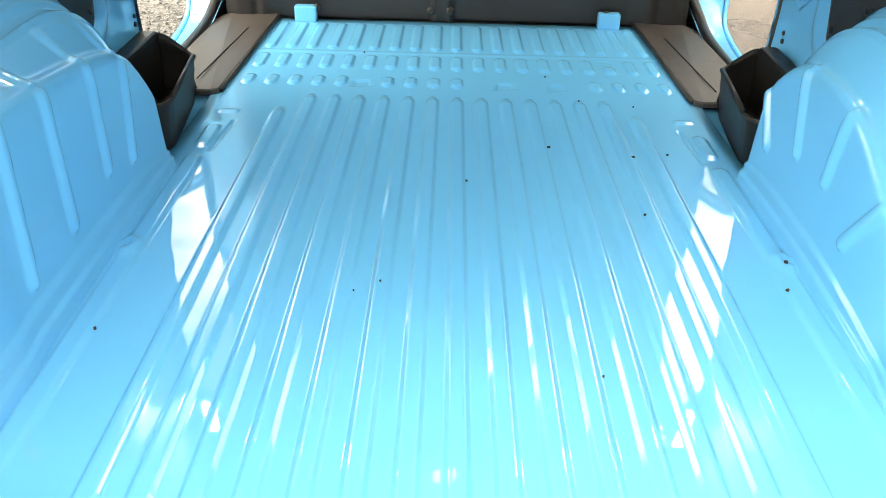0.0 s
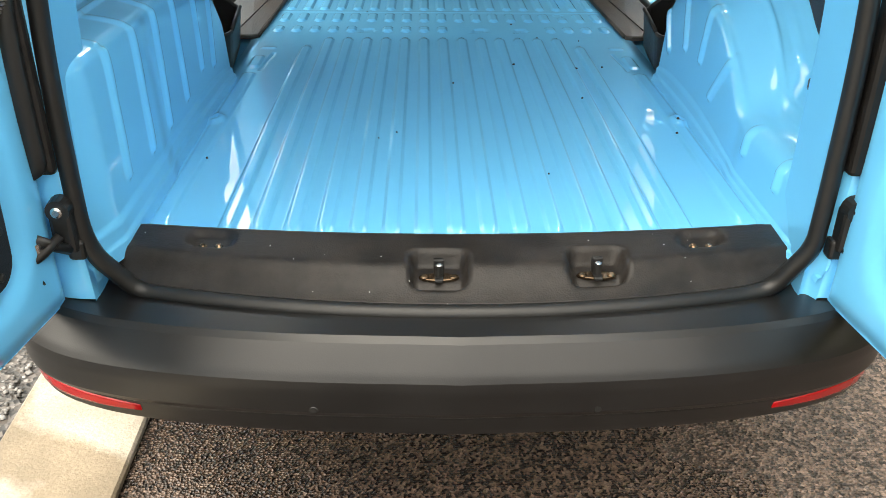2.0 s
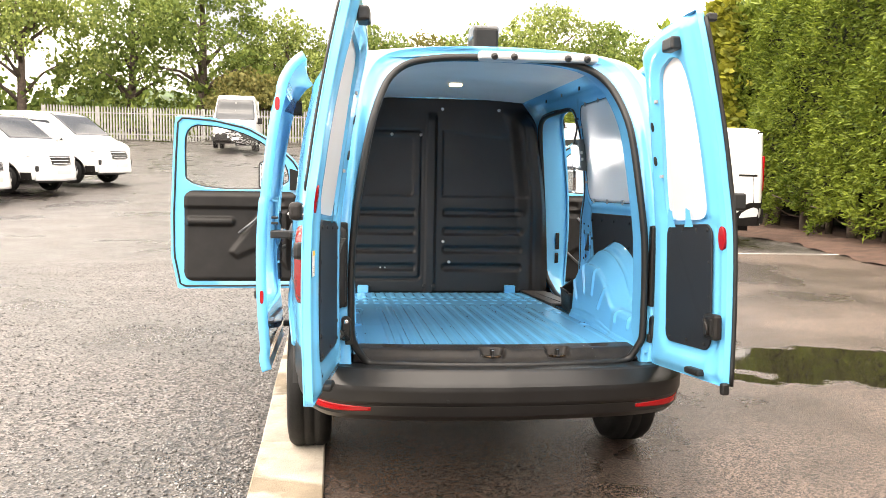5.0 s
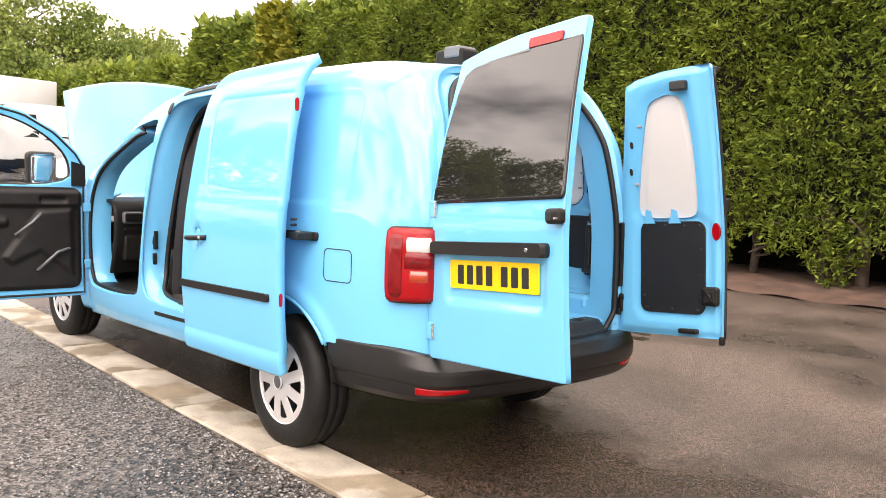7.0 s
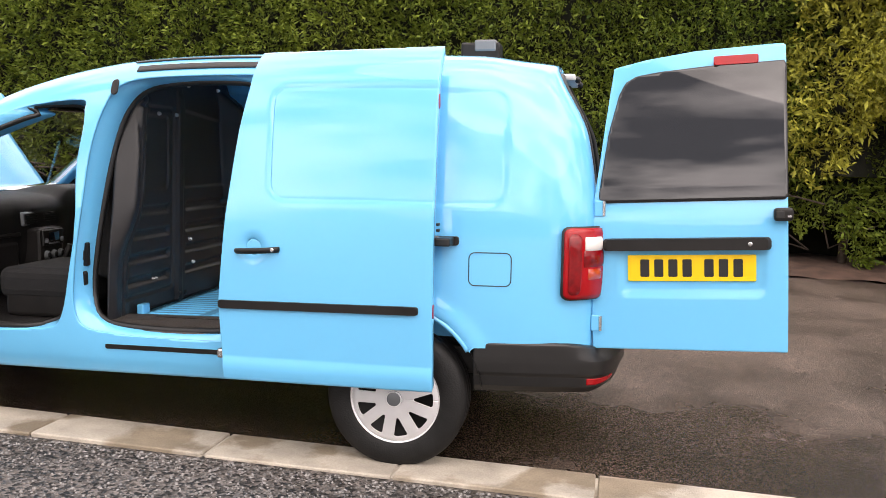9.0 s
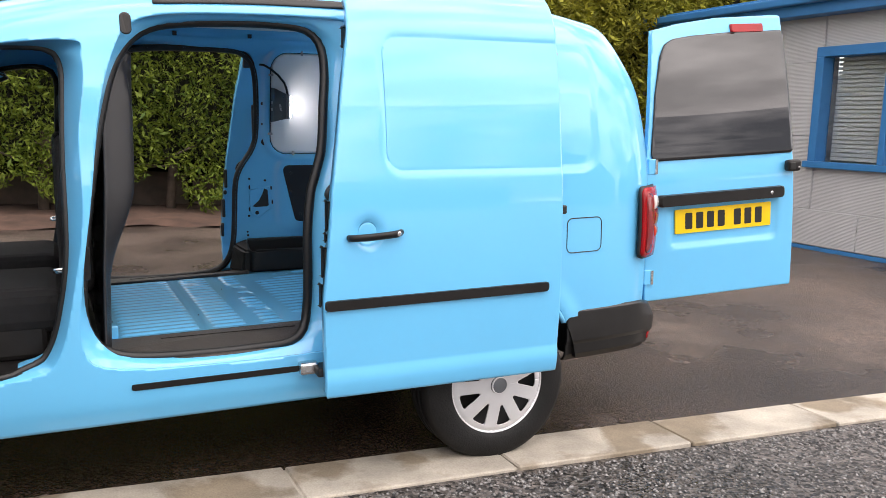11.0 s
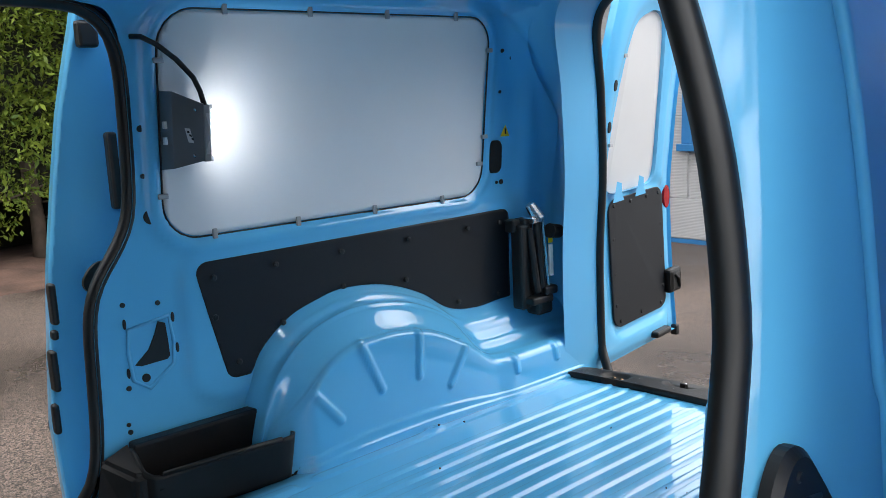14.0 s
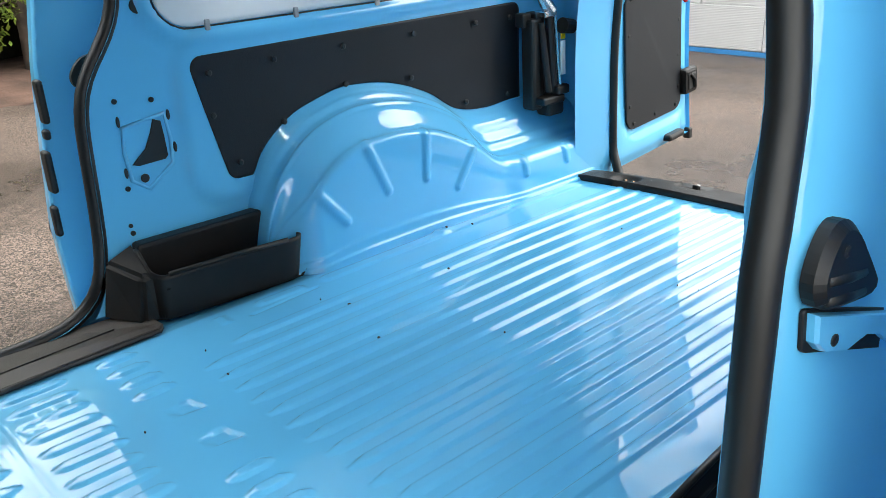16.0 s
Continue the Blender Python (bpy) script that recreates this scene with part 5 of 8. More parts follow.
# bulkhead behind the seats
def bulk_fn(u, v):
    z = 0.556 + 1.246 * v
    hw = curve_at([(0.59, 0.735), (0.9, 0.725), (1.2, 0.70), (1.5, 0.66), (1.66, 0.63), (1.80, 0.53)], z)
    x = -hw + 2 * hw * u
    y = 1.44 - 0.035 * v
    d = 0.0
    door = rrect(x, z, -0.615, -0.105, 0.645, 1.60, 0.03)
    d += 0.010 * (sstep(0.012, 0.004, abs(door)))
    post = 0.018 * sstep(0.04, 0.022, abs(x + 0.045)) * sstep(1.72, 1.66, z)
    for z0 in (0.72, 0.835, 0.955, 1.075):
        for x0, x1 in ((-0.57, -0.14), (0.04, 0.56)):
            d += 0.018 * sstep(0.006, -0.008, rrect(x, z, x0, x1, z0 - 0.022, z0 + 0.022, 0.016))
    d += 0.008 * sstep(0.006, -0.006, rrect(x, z, -0.56, -0.16, 1.18, 1.56, 0.03))
    d += 0.008 * sstep(0.006, -0.006, poly_sd(x, z, [(0.03, 1.18), (0.58, 1.18), (0.53, 1.55), (0.03, 1.60)]))
    y -= (0.02 + 0.085 * sstep(0.80, 1.15, z)) * sstep(hw - 0.20, hw - 0.11, abs(x)) * sstep(hw + 0.008, hw - 0.05, abs(x)) * sstep(1.76, 1.62, z)
    d += 0.008 * sstep(0.02, 0.0, abs(abs(x) - (hw - 0.10))) * sstep(1.7, 1.6, z)
    return Vector((x, y + d - post, z))


bulk = thick(link("bulkhead", *skin(bulk_fn, 220, 150), mat("black_bulkhead_plastic", (0.014, 0.014, 0.0155), 0.36, var=0.2, scale=5, bump=0.15, bump_scale=600), van, "black moulded plastic bulkhead with ribbed panels"), 0.01, -1)
# bolts coloured pale to paint in the glint of bright steel
for x, z in ((-0.488, 1.57), (-0.30, 1.57), (-0.116, 1.57), (0.02, 1.735), (0.385, 1.735), (0.038, 0.89), (0.078, 0.757), (-0.365, 0.72), (-0.335, 0.72)):
    dot("bulkhead_bolt", ((x, 1.415 - 0.02 * (z - 0.6), z), (0, -1, 0)), 0.010 if abs(x + 0.35) > 0.02 else 0.005, 0.016, bpy.data.materials["pale_lamp_plastic"], bulk, 10)
for x in (-0.475, 0.48):
    part("floor_bracket", boxed(x - 0.035, x + 0.035, 1.385, 1.42, 0.556, 0.607, 0.006), PAINT, van)
for x in (-0.44, 0.47, -0.08, -0.02):
    dot("bulkhead_fixing", ((x, 1.41, 0.598), (0, -1, 0)), 0.014, 0.012, RUBBER, bulk, 10)

# grit on the load floor
random.seed(21)
GRIT = mat("dark_grit", (0.03, 0.02, 0.016), 0.9)
grit = new("floor_grit")
grit.parent = van
tagged(grit, "dark specks of grit on the load floor")
for x, y, r in ((0.200, 0.386, 0.008), (0.372, 0.336, 0.008), (0.345, 0.06, 0.006), (0.525, -0.19, 0.006), (0.545, -0.115, 0.008), (-0.52, -0.34, 0.005), (0.20, -0.42, 0.004), (0.02, 0.20, 0.004), (0.45, 0.36, 0.004), (-0.26, 1.06, 0.006), (0.235, 0.88, 0.004), (-0.12, -0.20, 0.003), (-0.16, -0.22, 0.003), (0.30, 0.68, 0.004), (0.43, 0.66, 0.004)):
    z = floor_z(y) + rib(x, y)
    r *= 0.55
    v_, f_ = slab([(x + r * random.uniform(0.6, 1.2) * math.cos(a), y + r * random.uniform(0.5, 1.0) * math.sin(a)) for a in (0, 1.0, 2.1, 3.1, 4.2, 5.2)], lambda u, v, w_: Vector((u, v, z + w_)), 0.004, 0.001)
    link("speck", v_, f_, GRIT, grit, smooth=False)
# rain drops and dust on sill and bumper
drops = new("dust_specks")
drops.parent = van
tagged(drops, "pale dust specks on the black sill and bumper")
for k in range(46):
    a, b = random.uniform(-0.40, 0.40), random.choice((random.uniform(0.02, 0.20), random.uniform(0.24, 0.46)))
    p = bumper_fn(a, b)
    r = random.uniform(0.0006, 0.0015)
    part("dust", boxed(p.x - r, p.x + r, p.y - r, p.y + r, p.z - 0.001, p.z + r * 1.2), bpy.data.materials["pale_label"], drops)
for k in range(20):
    p = sill_fn(random.random(), random.random() ** 1.5)
    x, y, z = p.x, p.y, p.z
    r = random.uniform(0.0004, 0.0009)
    part("dust", boxed(x - r, x + r, y - r, y + r, z - 0.001, z + r * 1.2), bpy.data.materials["pale_label"], drops)
# ---- sliding doors, slid open ----
DOOR_S = [(0.49, 0.40), (1.425, 0.40), (1.435, 0.74), (1.40, 1.11), (1.35, 1.47), (1.315, 1.66), (1.298, 1.775), (0.49, 1.797)]


def slide_fn(u, v):
    y, s = 0.47 + 0.98 * u, 0.0 + 0.945 * v
    p = shell(y, 0.03 + s)
    if 1.1 < p.z < 1.74:
        p.x += press(p.y, p.z)
    # the bottom turns out to a small lip
    p.x += 0.012 * sstep(0.50, 0.44, p.z)
    # handle cup
    d = math.hypot(y - 1.275, (p.z - 0.975))
    p.x -= 0.014 * sstep(0.074, 0.040, d)
    return p


dv, df = skin(slide_fn, 150, 160, lambda p: -poly_sd(p.y, p.z, DOOR_S, 0.0))
for sgn in (1, -1):
    v_, f_ = (dv, df) if sgn > 0 else mirror_x(dv, df)
    door = link("sliding_door", v_, [tuple(reversed(f)) for f in f_], PAINT, van, "blue sliding side door slid fully open", m=pose(sgn * 0.103, -0.713, 0, 0, 0, sgn * 1.4))
    thick(door, 0.045, -1)
    side_slab("side_moulding", sgn, 0.545, 1.434, 0.716, 0.752, 0.012, 0.016, BLACK, door, 0.044, 0.006, dz=-0.010)
    # pull handle
    hp = [on_side(sgn, y, z, o + 0.040) for y, z, o in ((1.345, 0.958, 0.006), (1.335, 0.960, 0.026), (1.29, 0.962, 0.036), (1.22, 0.966, 0.036), (1.175, 0.969, 0.028), (1.155, 0.970, 0.006))]
    handle = link("pull_handle", *tube([tuple(p) for p in resample(hp, 16, False)], 0.014, False, 10, 0.8), BLACK, door, "black plastic pull handle")
    dot("lock_barrel", (on_side(sgn, 1.172, 0.970, 0.074), (sgn, 0, 0)), 0.009, 0.008, STEEL, handle)
    # catches and buffers on the front edge
    ex = lambda z, o: sgn * (out_x(1.42, z) + 0.014 + o)
    for z0, z1, wd, name in ((0.985, 1.085, 0.011, "edge_buffer"), (0.948, 0.972, 0.009, "edge_plug"), (0.825, 0.925, 0.013, "door_latch"), (0.72, 0.795, 0.009, "edge_guide")):
        ym = 1.436 - 0.07 * max(0, (z0 - 0.74) / 0.7)
        part(name, boxed(ex(z0, -wd * (2.2 if sgn > 0 else 0.6) - 0.012), ex(z0, wd * 0.6 - 0.012), ym - 0.012, ym + 0.004, z0, z1, 0.007, 3), RUBBER, door)
    part("top_roller", boxed(ex(1.66, -0.035), ex(1.66, -0.005), 1.27, 1.318, 1.62, 1.68, 0.008), RUBBER, door)
    # strip along the inside and the arms that carry the door
    if sgn > 0:
        part("edge_pull", boxed(*sorted((sgn * 0.77, sgn * 0.80)), 1.255, 1.28, 1.25, 1.43, 0.008), RUBBER, door)
    arm = part("lower_arm", boxed(*sorted((sgn * 0.70, sgn * 0.87)), 1.395, 1.445, 0.452, 0.486, 0.008), RUBBER, door)
    part("roller_bracket", boxed(*sorted((sgn * 0.72, sgn * 0.83)), 1.43, 1.50, 0.455, 0.50, 0.01), STEEL, arm)
    arm = part("centre_arm", boxed(*sorted((sgn * 0.735, sgn * 0.85)), 0.43, 0.50, 1.0, 1.035, 0.006), RUBBER, door)
    bm = bmesh.new()
    cyl(bm, (sgn * 0.80, 0.50, 1.0), (sgn * 0.80, 0.50, 1.04), 0.014, n=12)
    part("roller", bm, STEEL, arm)
    for z in (1.06, 1.085):
        part("rubber_stop", boxed(*sorted((sgn * 0.82, sgn * 0.85)), 0.478, 0.49, z, z + 0.012, 0.003), RUBBER, door)
    v_, f_ = slab(ring_rrect(-0.018, 0.018, -0.03, 0.03, 0.017), lambda u, v, w_: Vector((sgn * (out_x(0.49, 1.60) + 0.022 + u * 0.6), 0.489 - w_, 1.60 + v)), 0.004, 0.001)
    link("red_reflector", v_, f_, RED, door, "red edge reflector", False)
    v_, f_ = slab(ring_rrect(-0.014, 0.014, -0.03, 0.03, 0.013), lambda u, v, w_: Vector((sgn * (out_x(0.49, 0.73) + 0.022 + u * 0.6), 0.489 - w_, 0.73 + v)), 0.004, 0.001)
    link("red_reflector", v_, f_, RED, door, "red edge reflector", False)
    # wedge and bracket on the pillar behind the opening
    wx = lambda y, z: sgn * (out_x(y, z) - 0.058)
    v_, f_ = slab(chaikin([(0.555, 1.012), (0.672, 1.030), (0.690, 1.058), (0.672, 1.090), (0.645, 1.108), (0.612, 1.098), (0.585, 1.058)], 2), lambda u, v, w_: Vector((wx(u, v) + sgn * w_, u, v + 0.036)), 0.020, 0.008)
    wedge = link("rubber_wedge", v_, f_ if sgn > 0 else [tuple(reversed(f)) for f in f_], RUBBER, van, "black rubber guide wedge", False)
    for z in (1.036, 1.054):
        link("wedge_rib", *tube([(wx(0.60, z) + sgn * 0.017, 0.600, z + 0.030), (wx(0.63, z) + sgn * 0.019, 0.635, z + 0.036), (wx(0.67, z) + sgn * 0.017, 0.672, z + 0.044)], 0.005, False, 8), RUBBER, wedge)
    dot("wedge_hole", ((wx(0.64, 1.08) + sgn * 0.018, 0.642, 1.116), (sgn, 0, 0)), 0.006, 0.004, INK, wedge)
    # the bracket below it, in a dark slot
    def tilt(u, v, w_):
        return Vector((wx(u, v) + sgn * (w_ + 0.20 * (0.69 - u)), u - 0.020, v + 0.016 - 0.28 * (0.70 - u)))
    v_, f_ = slab(ring_rrect(0.512, 0.697, 1.014, 1.055, 0.006), lambda u, v, w_: tilt(u, v, w_ - 0.001), 0.004, 0.001)
    link("bracket_slot", v_, f_ if sgn > 0 else [tuple(reversed(f)) for f in f_], INK, van, smooth=False)
    v_, f_ = slab([(0.515, 1.052), (0.515, 1.026), (0.524, 1.018), (0.572, 1.018), (0.588, 1.026), (0.600, 1.034), (0.624, 1.034), (0.638, 1.026), (0.652, 1.018), (0.682, 1.018), (0.692, 1.026), (0.692, 1.052)], lambda u, v, w_: tilt(u, v, w_ + 0.003), 0.010, 0.003)
    pb = link("striker_bracket", v_, f_ if sgn > 0 else [tuple(reversed(f)) for f in f_], PAINT, van, smooth=False)
    for y in (0.562, 0.668):
        dot("bracket_hole", (tilt(y, 1.029, 0.012), (sgn, 0, 0)), 0.006, 0.003, INK, pb)

# ---- rear doors ----
def rear_outline(width):
    return [(0.0, 0.0), (width, 0.0), (width, 1.27), (width - 0.05, 1.272), (0.55 * width, 1.262), (0.30 * width, 1.238), (0.105, 1.21), (0.075, 1.02), (0.045, 0.82), (0.018, 0.65), (0.0, 0.50)]


def door_w(z):
    return 0.010 * math.sin(min(1, z / 0.7) * math.pi) - (0.118 * ((z - 0.53) / 0.74) ** 1.5 if z > 0.53 else 0)


def rear_door(sgn, width, turn):
    """A rear door: sgn -1 for the wide one hung on the left. Its own x runs from the hinge, its z from its foot."""
    k = -sgn
    line = rear_outline(width)

    def place(u, z, w):
        return Vector((k * u, -(door_w(z) + w), z))

    def flip(f):
        return f if k > 0 else [tuple(reversed(q)) for q in f]
    base = pose(-0.668 if sgn < 0 else 0.637, -0.858, 0.547, -3.0, 0, 0) @ pose(0, 0, 0, 0, 0, turn)
    nu, nz = int(width / 0.016), 80
    num = lambda p: (p.x * k, p.z)

    def outer(a, b):
        u, z = -0.01 + (width + 0.02) * a, -0.01 + 1.30 * b
        w = 0.0
        if sgn < 0:
            w -= 0.012 * sstep(0.008, -0.012, rrect(u, z, 0.13, 0.71, 0.24, 0.43, 0.03))
        return place(u, z, w)
    ov, of = skin(outer, nu, nz, lambda p: -poly_sd(num(p)[0], num(p)[1], line))
    door = link("rear_door", ov, flip(of), PAINT, van, "blue rear door swung wide open", m=base)
    thick(door, 0.006, -1)
    hole = [(0.118, 0.66), (0.118, 0.602), (0.145, 0.575), (0.20, 0.570), (width - 0.20, 0.570), (width - 0.145, 0.575), (width - 0.118, 0.602), (width - 0.115, 0.68), (width - 0.122, 0.95), (width - 0.145, 1.11), (width - 0.18, 1.148), (width - 0.24, 1.158), (0.30, 1.152), (0.235, 1.135), (0.198, 1.085), (0.145, 0.85)]
    hole_c = chaikin(hole, 2)
    lower = (0.122, width - 0.128, 0.108, 0.552) if sgn < 0 else (0.130, width - 0.078, 0.110, 0.555)

    def inner(a, b):
        u, z = -0.01 + (width + 0.02) * a, -0.01 + 1.30 * b
        d = poly_sd(u, z, hole_c)
        edge = -poly_sd(u, z, line)
        w = -0.044 + 0.014 * sstep(0.05, 0.0, d) + 0.012 * sstep(0.04, 0.02, rrect(u, z, *lower, 0.05)) + 0.018 * sstep(0.03, 0.0, edge) + 0.016 * sstep(width - 0.10, width - 0.05, u)
        return place(u, z, w)
    iv, jf = skin(inner, nu, nz, lambda p: min(-poly_sd(num(p)[0], num(p)[1], line), poly_sd(num(p)[0], num(p)[1], hole_c)))
    link("inner_panel", iv, flip([tuple(reversed(f)) for f in jf]), PAINT, door)
    rim = resample([(u, z, 0) for u, z in line], 140)
    a = [place(p.x, p.y, -0.004) for p in rim]
    b = [place(p.x, p.y, -0.028) for p in rim]
    link("door_edge", *strip(a, b), PAINT, door)
    hr = resample([(u, z, 0) for u, z in hole_c], 80)
    link("window_reveal", *strip([place(p.x, p.y, -0.030) for p in hr], [place(p.x, p.y, -0.010) for p in hr]), PAINT, door)
    v_, f_ = slab([(u, z) for u, z in hole_c], lambda u, z, w: place(u, z, -0.012 - w), 0.004, 0.001)
    link("window_blank", v_, f_, GREY_BOARD, door, "pale grey board behind the window", False)
    for z in (0.74, 1.02):
        for u, dz in ((0.125 + 0.18 * max(0, z - 0.80), 0.0),):
            q = place(u, z + dz, -0.036)
            part("clip", boxed(q.x - 0.010, q.x + 0.010, q.y - 0.003, q.y + 0.006, q.z - 0.006, q.z + 0.006, 0.002), bpy.data.materials["grey_clip"], door)
    for u, z in ((0.10, 0.80), (0.115, 0.93)):
        v_, f_ = slab([(u + 0.009 * math.cos(t * 0.45), z + 0.018 * math.sin(t * 0.45)) for t in range(14)], lambda uu, zz, w: place(uu, zz, -0.040 - w), 0.007, 0.001)
        link("slot", v_, f_, INK, door, smooth=False)
    # tape tabs under the window blank
    for u in (0.30 * width, 0.30 * width + 0.14):
        q = [place(u + du, z, -0.0455) for du, z in ((-0.02, 0.545), (0.05, 0.545), (0.035, 0.57), (0.03, 0.605), (0.0, 0.615), (-0.006, 0.58))]
        link("window_tab", q, [tuple(range(6))], PAINT, door, smooth=False)
    # lower lining board with bolts and scuffs
    ring = ring_rrect(lower[0], lower[1], lower[2], lower[3], 0.045, 6)
    v_, f_ = slab(ring, lambda u, z, w: place(u, z, -0.034 - w), 0.006, 0.002)
    board = link("lower_board", v_, f_, BOARD, door, "scuffed dark grey lining board", False)
    for u, z in [(lower[0] + 0.03 + (lower[1] - lower[0] - 0.06) * q, lower[3] - 0.022) for q in (0, 0.36, 0.72, 1)] + [(lower[0] + 0.02, z) for z in (0.42, 0.30, 0.19)] + [(lower[1] - 0.02, z) for z in (0.42, 0.30, 0.19)] + [(lower[0] + 0.04 + (lower[1] - lower[0] - 0.08) * q, lower[2] + 0.02) for q in (0, 0.5, 1)]:
        dot("bolt", (place(u, z, -0.040), (0, 1, 0)), 0.007, 0.005, INK, board, 8)
    for u, z, l in ((0.25, 0.44, 0.03), (0.27, 0.47, 0.015), (0.24, 0.24, 0.006), (0.36, 0.33, 0.008)):
        q = place(u, z, -0.0412)
        part("scuff", boxed(q.x - 0.002, q.x + 0.002, q.y, q.y + 0.0008, q.z - l, q.z + l), bpy.data.materials["pale_label"], board)
    # red reflector, edge seal, foot stop
    ur = width - (0.040 if sgn < 0 else 0.030)
    zr = 0.612 if sgn < 0 else 0.505
    v_, f_ = slab([(ur + 0.021 * math.cos(t * 0.3142), zr + 0.042 * math.sin(t * 0.3142)) for t in range(20)], lambda u, z, w: place(u, z, -0.022 - w), 0.010, 0.002)
    link("red_reflector", v_, f_, RED, door, "oval red door reflector", False)
    q = place(width - 0.19 if sgn < 0 else width - 0.155, 0.030, -0.05)
    part("door_stop", boxed(q.x - 0.05, q.x + 0.05, q.y - 0.02, q.y + 0.02, q.z - 0.012, q.z + 0.012, 0.008), RUBBER, door)
    q = place(width - 0.15, 1.185, -0.06)
    part("top_catch", boxed(q.x - 0.04, q.x + 0.04, q.y - 0.02, q.y + 0.02, q.z - 0.025, q.z + 0.022, 0.008), RUBBER, door)
    if sgn > 0:
        link("centre_seal", *tube([place(width + 0.001, z, 0.004) for z in [1.25 * t / 30 for t in range(31)]], 0.008, False, 8), RUBBER, door, "black rubber edge seal")
        part("seal_end", boxed(-width - 0.012, -width + 0.012, 0.006, 0.034, -0.028, 0.012, 0.006), RUBBER, door)
        part("seal_end", boxed(-width - 0.012, -width + 0.012, 0.07, 0.105, 1.235, 1.262, 0.006), RUBBER, door)
        q = place(width - 0.046, 0.200, -0.04)
        pull = part("inner_handle", boxed(q.x - 0.042, q.x + 0.042, q.y - 0.006, q.y + 0.028, q.z - 0.045, q.z + 0.045, 0.012), BLACK, door, "black recessed inner door handle")
        part("handle_recess", boxed(q.x - 0.028, q.x + 0.028, q.y + 0.024, q.y + 0.031, q.z - 0.03, q.z + 0.03, 0.006), INK, pull)
        link("handle_lever", *tube([(q.x - 0.012, q.y + 0.033, q.z - 0.026), (q.x - 0.004, q.y + 0.036, q.z + 0.005), (q.x + 0.018, q.y + 0.033, q.z + 0.024)], 0.006, False, 8), BLACK, pull)
        q = place(width - 0.02, 0.63, 0.02)
        part("edge_latch", boxed(q.x - 0.03, q.x + 0.02, q.y - 0.03, q.y + 0.02, q.z - 0.03, q.z + 0.03, 0.008), RUBBER, door)
    else:
        # sticker on the inner edge
        q = place(width - 0.048, 0.42, -0.030)
        st = part("sticker", boxed(q.x - 0.026, q.x + 0.026, q.y, q.y + 0.002, q.z - 0.038, q.z + 0.038), bpy.data.materials["pale_label"], door, "white sticker with a yellow head")
        part("sticker_head", boxed(q.x - 0.026, q.x + 0.026, q.y + 0.001, q.y + 0.003, q.z + 0.024, q.z + 0.038), YELLOW, st)
        for t in range(4):
            part("print_bar", boxed(q.x - 0.020, q.x + 0.020 - 0.008 * (t % 2), q.y + 0.0015, q.y + 0.003, q.z - 0.028 + 0.006 * t, q.z - 0.025 + 0.006 * t), bpy.data.materials["grey_clip"], st)
        part("yellow_tab", boxed(q.x - 0.026, q.x - 0.020, q.y + 0.001, q.y + 0.003, q.z - 0.01, q.z + 0.01), YELLOW, st)
        # tinted glass
        ring = resample([(u, z, 0) for u, z in [(0.045, 0.645), (0.06, 0.637), (width - 0.003, 0.637), (width - 0.003, 1.198), (0.50, 1.192), (0.30, 1.180), (0.20, 1.167), (0.155, 1.142), (0.128, 1.09), (0.085, 0.93), (0.055, 0.75), (0.042, 0.665)]], 120)
        gv_, gf_ = skin(lambda a_, b_: place(0.02 + (width - 0.02) * a_, 0.62 + 0.60 * b_, 0.005), 60, 44, lambda p: -poly_sd(num(p)[0], num(p)[1], [(q_.x, q_.y) for q_ in ring]))
        gl = link("tinted_window", gv_, flip(gf_), TINT, door, "dark tinted rear window glass")
        thick(gl, 0.004, 1)
        link("window_gasket", *tube([place(p.x, p.y, 0.004) for p in ring], 0.004, True, 6), RUBBER, gl)
        # high brake light
        v_, f_ = slab(ring_rrect(0.515, 0.693, 1.196, 1.234, 0.008), lambda u, z, w: place(u, z, 0.001 + w), 0.012, 0.005)
        link("brake_light", v_, f_, RED, door, "red high-level brake light", False)
        # grip bar over the number plate
        v_, f_ = slab(ring_rrect(0.055, 0.735, 0.430, 0.482, 0.016), lambda u, z, w: place(u, z, 0.0 + w), 0.035, 0.014)
        grip = link("grip_bar", v_, f_, BLACK, door, "black plastic grip bar over the plate", False)
        dot("key_barrel", (place(0.652, 0.456, 0.034), (0, -1, 0)), 0.009, 0.006, STEEL, grip, 14)
        v_, f_ = slab(ring_rrect(0.157, 0.677, 0.298, 0.409, 0.006), lambda u, z, w: place(u, z, -0.008 + w), 0.006, 0.002)
        plate = link("number_plate", v_, f_, YELLOW, door, "yellow rear number plate with dark bars", False)
        for c in range(7):
            u0 = 0.204 + c * 0.058 + (0.030 if c > 3 else 0.0)
            for z0, z1 in ((0.316, 0.391),):
                v_, f_ = slab(ring_rrect(u0 + 0.005, u0 + 0.043, z0, z1, 0.006), lambda u, z, w: place(u, z, -0.0022 + w), 0.0012, 0.0003)
                link("plate_bar", v_, f_, INK, plate, smooth=False)
        # lock with its camera-like housing at the free edge
        q = place(width - 0.012, 0.575, 0.022)
        lk = part("edge_lock", boxed(q.x - 0.045, q.x + 0.030, q.y - 0.020, q.y + 0.020, q.z - 0.028, q.z + 0.026, 0.014, 3), BLACK, door, "black plastic lock housing at the door edge")
        part("lock_badge", boxed(q.x + 0.006, q.x + 0.022, q.y - 0.0225, q.y - 0.018, q.z - 0.012, q.z - 0.004), STEEL, lk)
        part("lock_window", boxed(q.x - 0.036, q.x - 0.006, q.y - 0.0215, q.y - 0.018, q.z - 0.016, q.z + 0.014, 0.002), INK, lk)
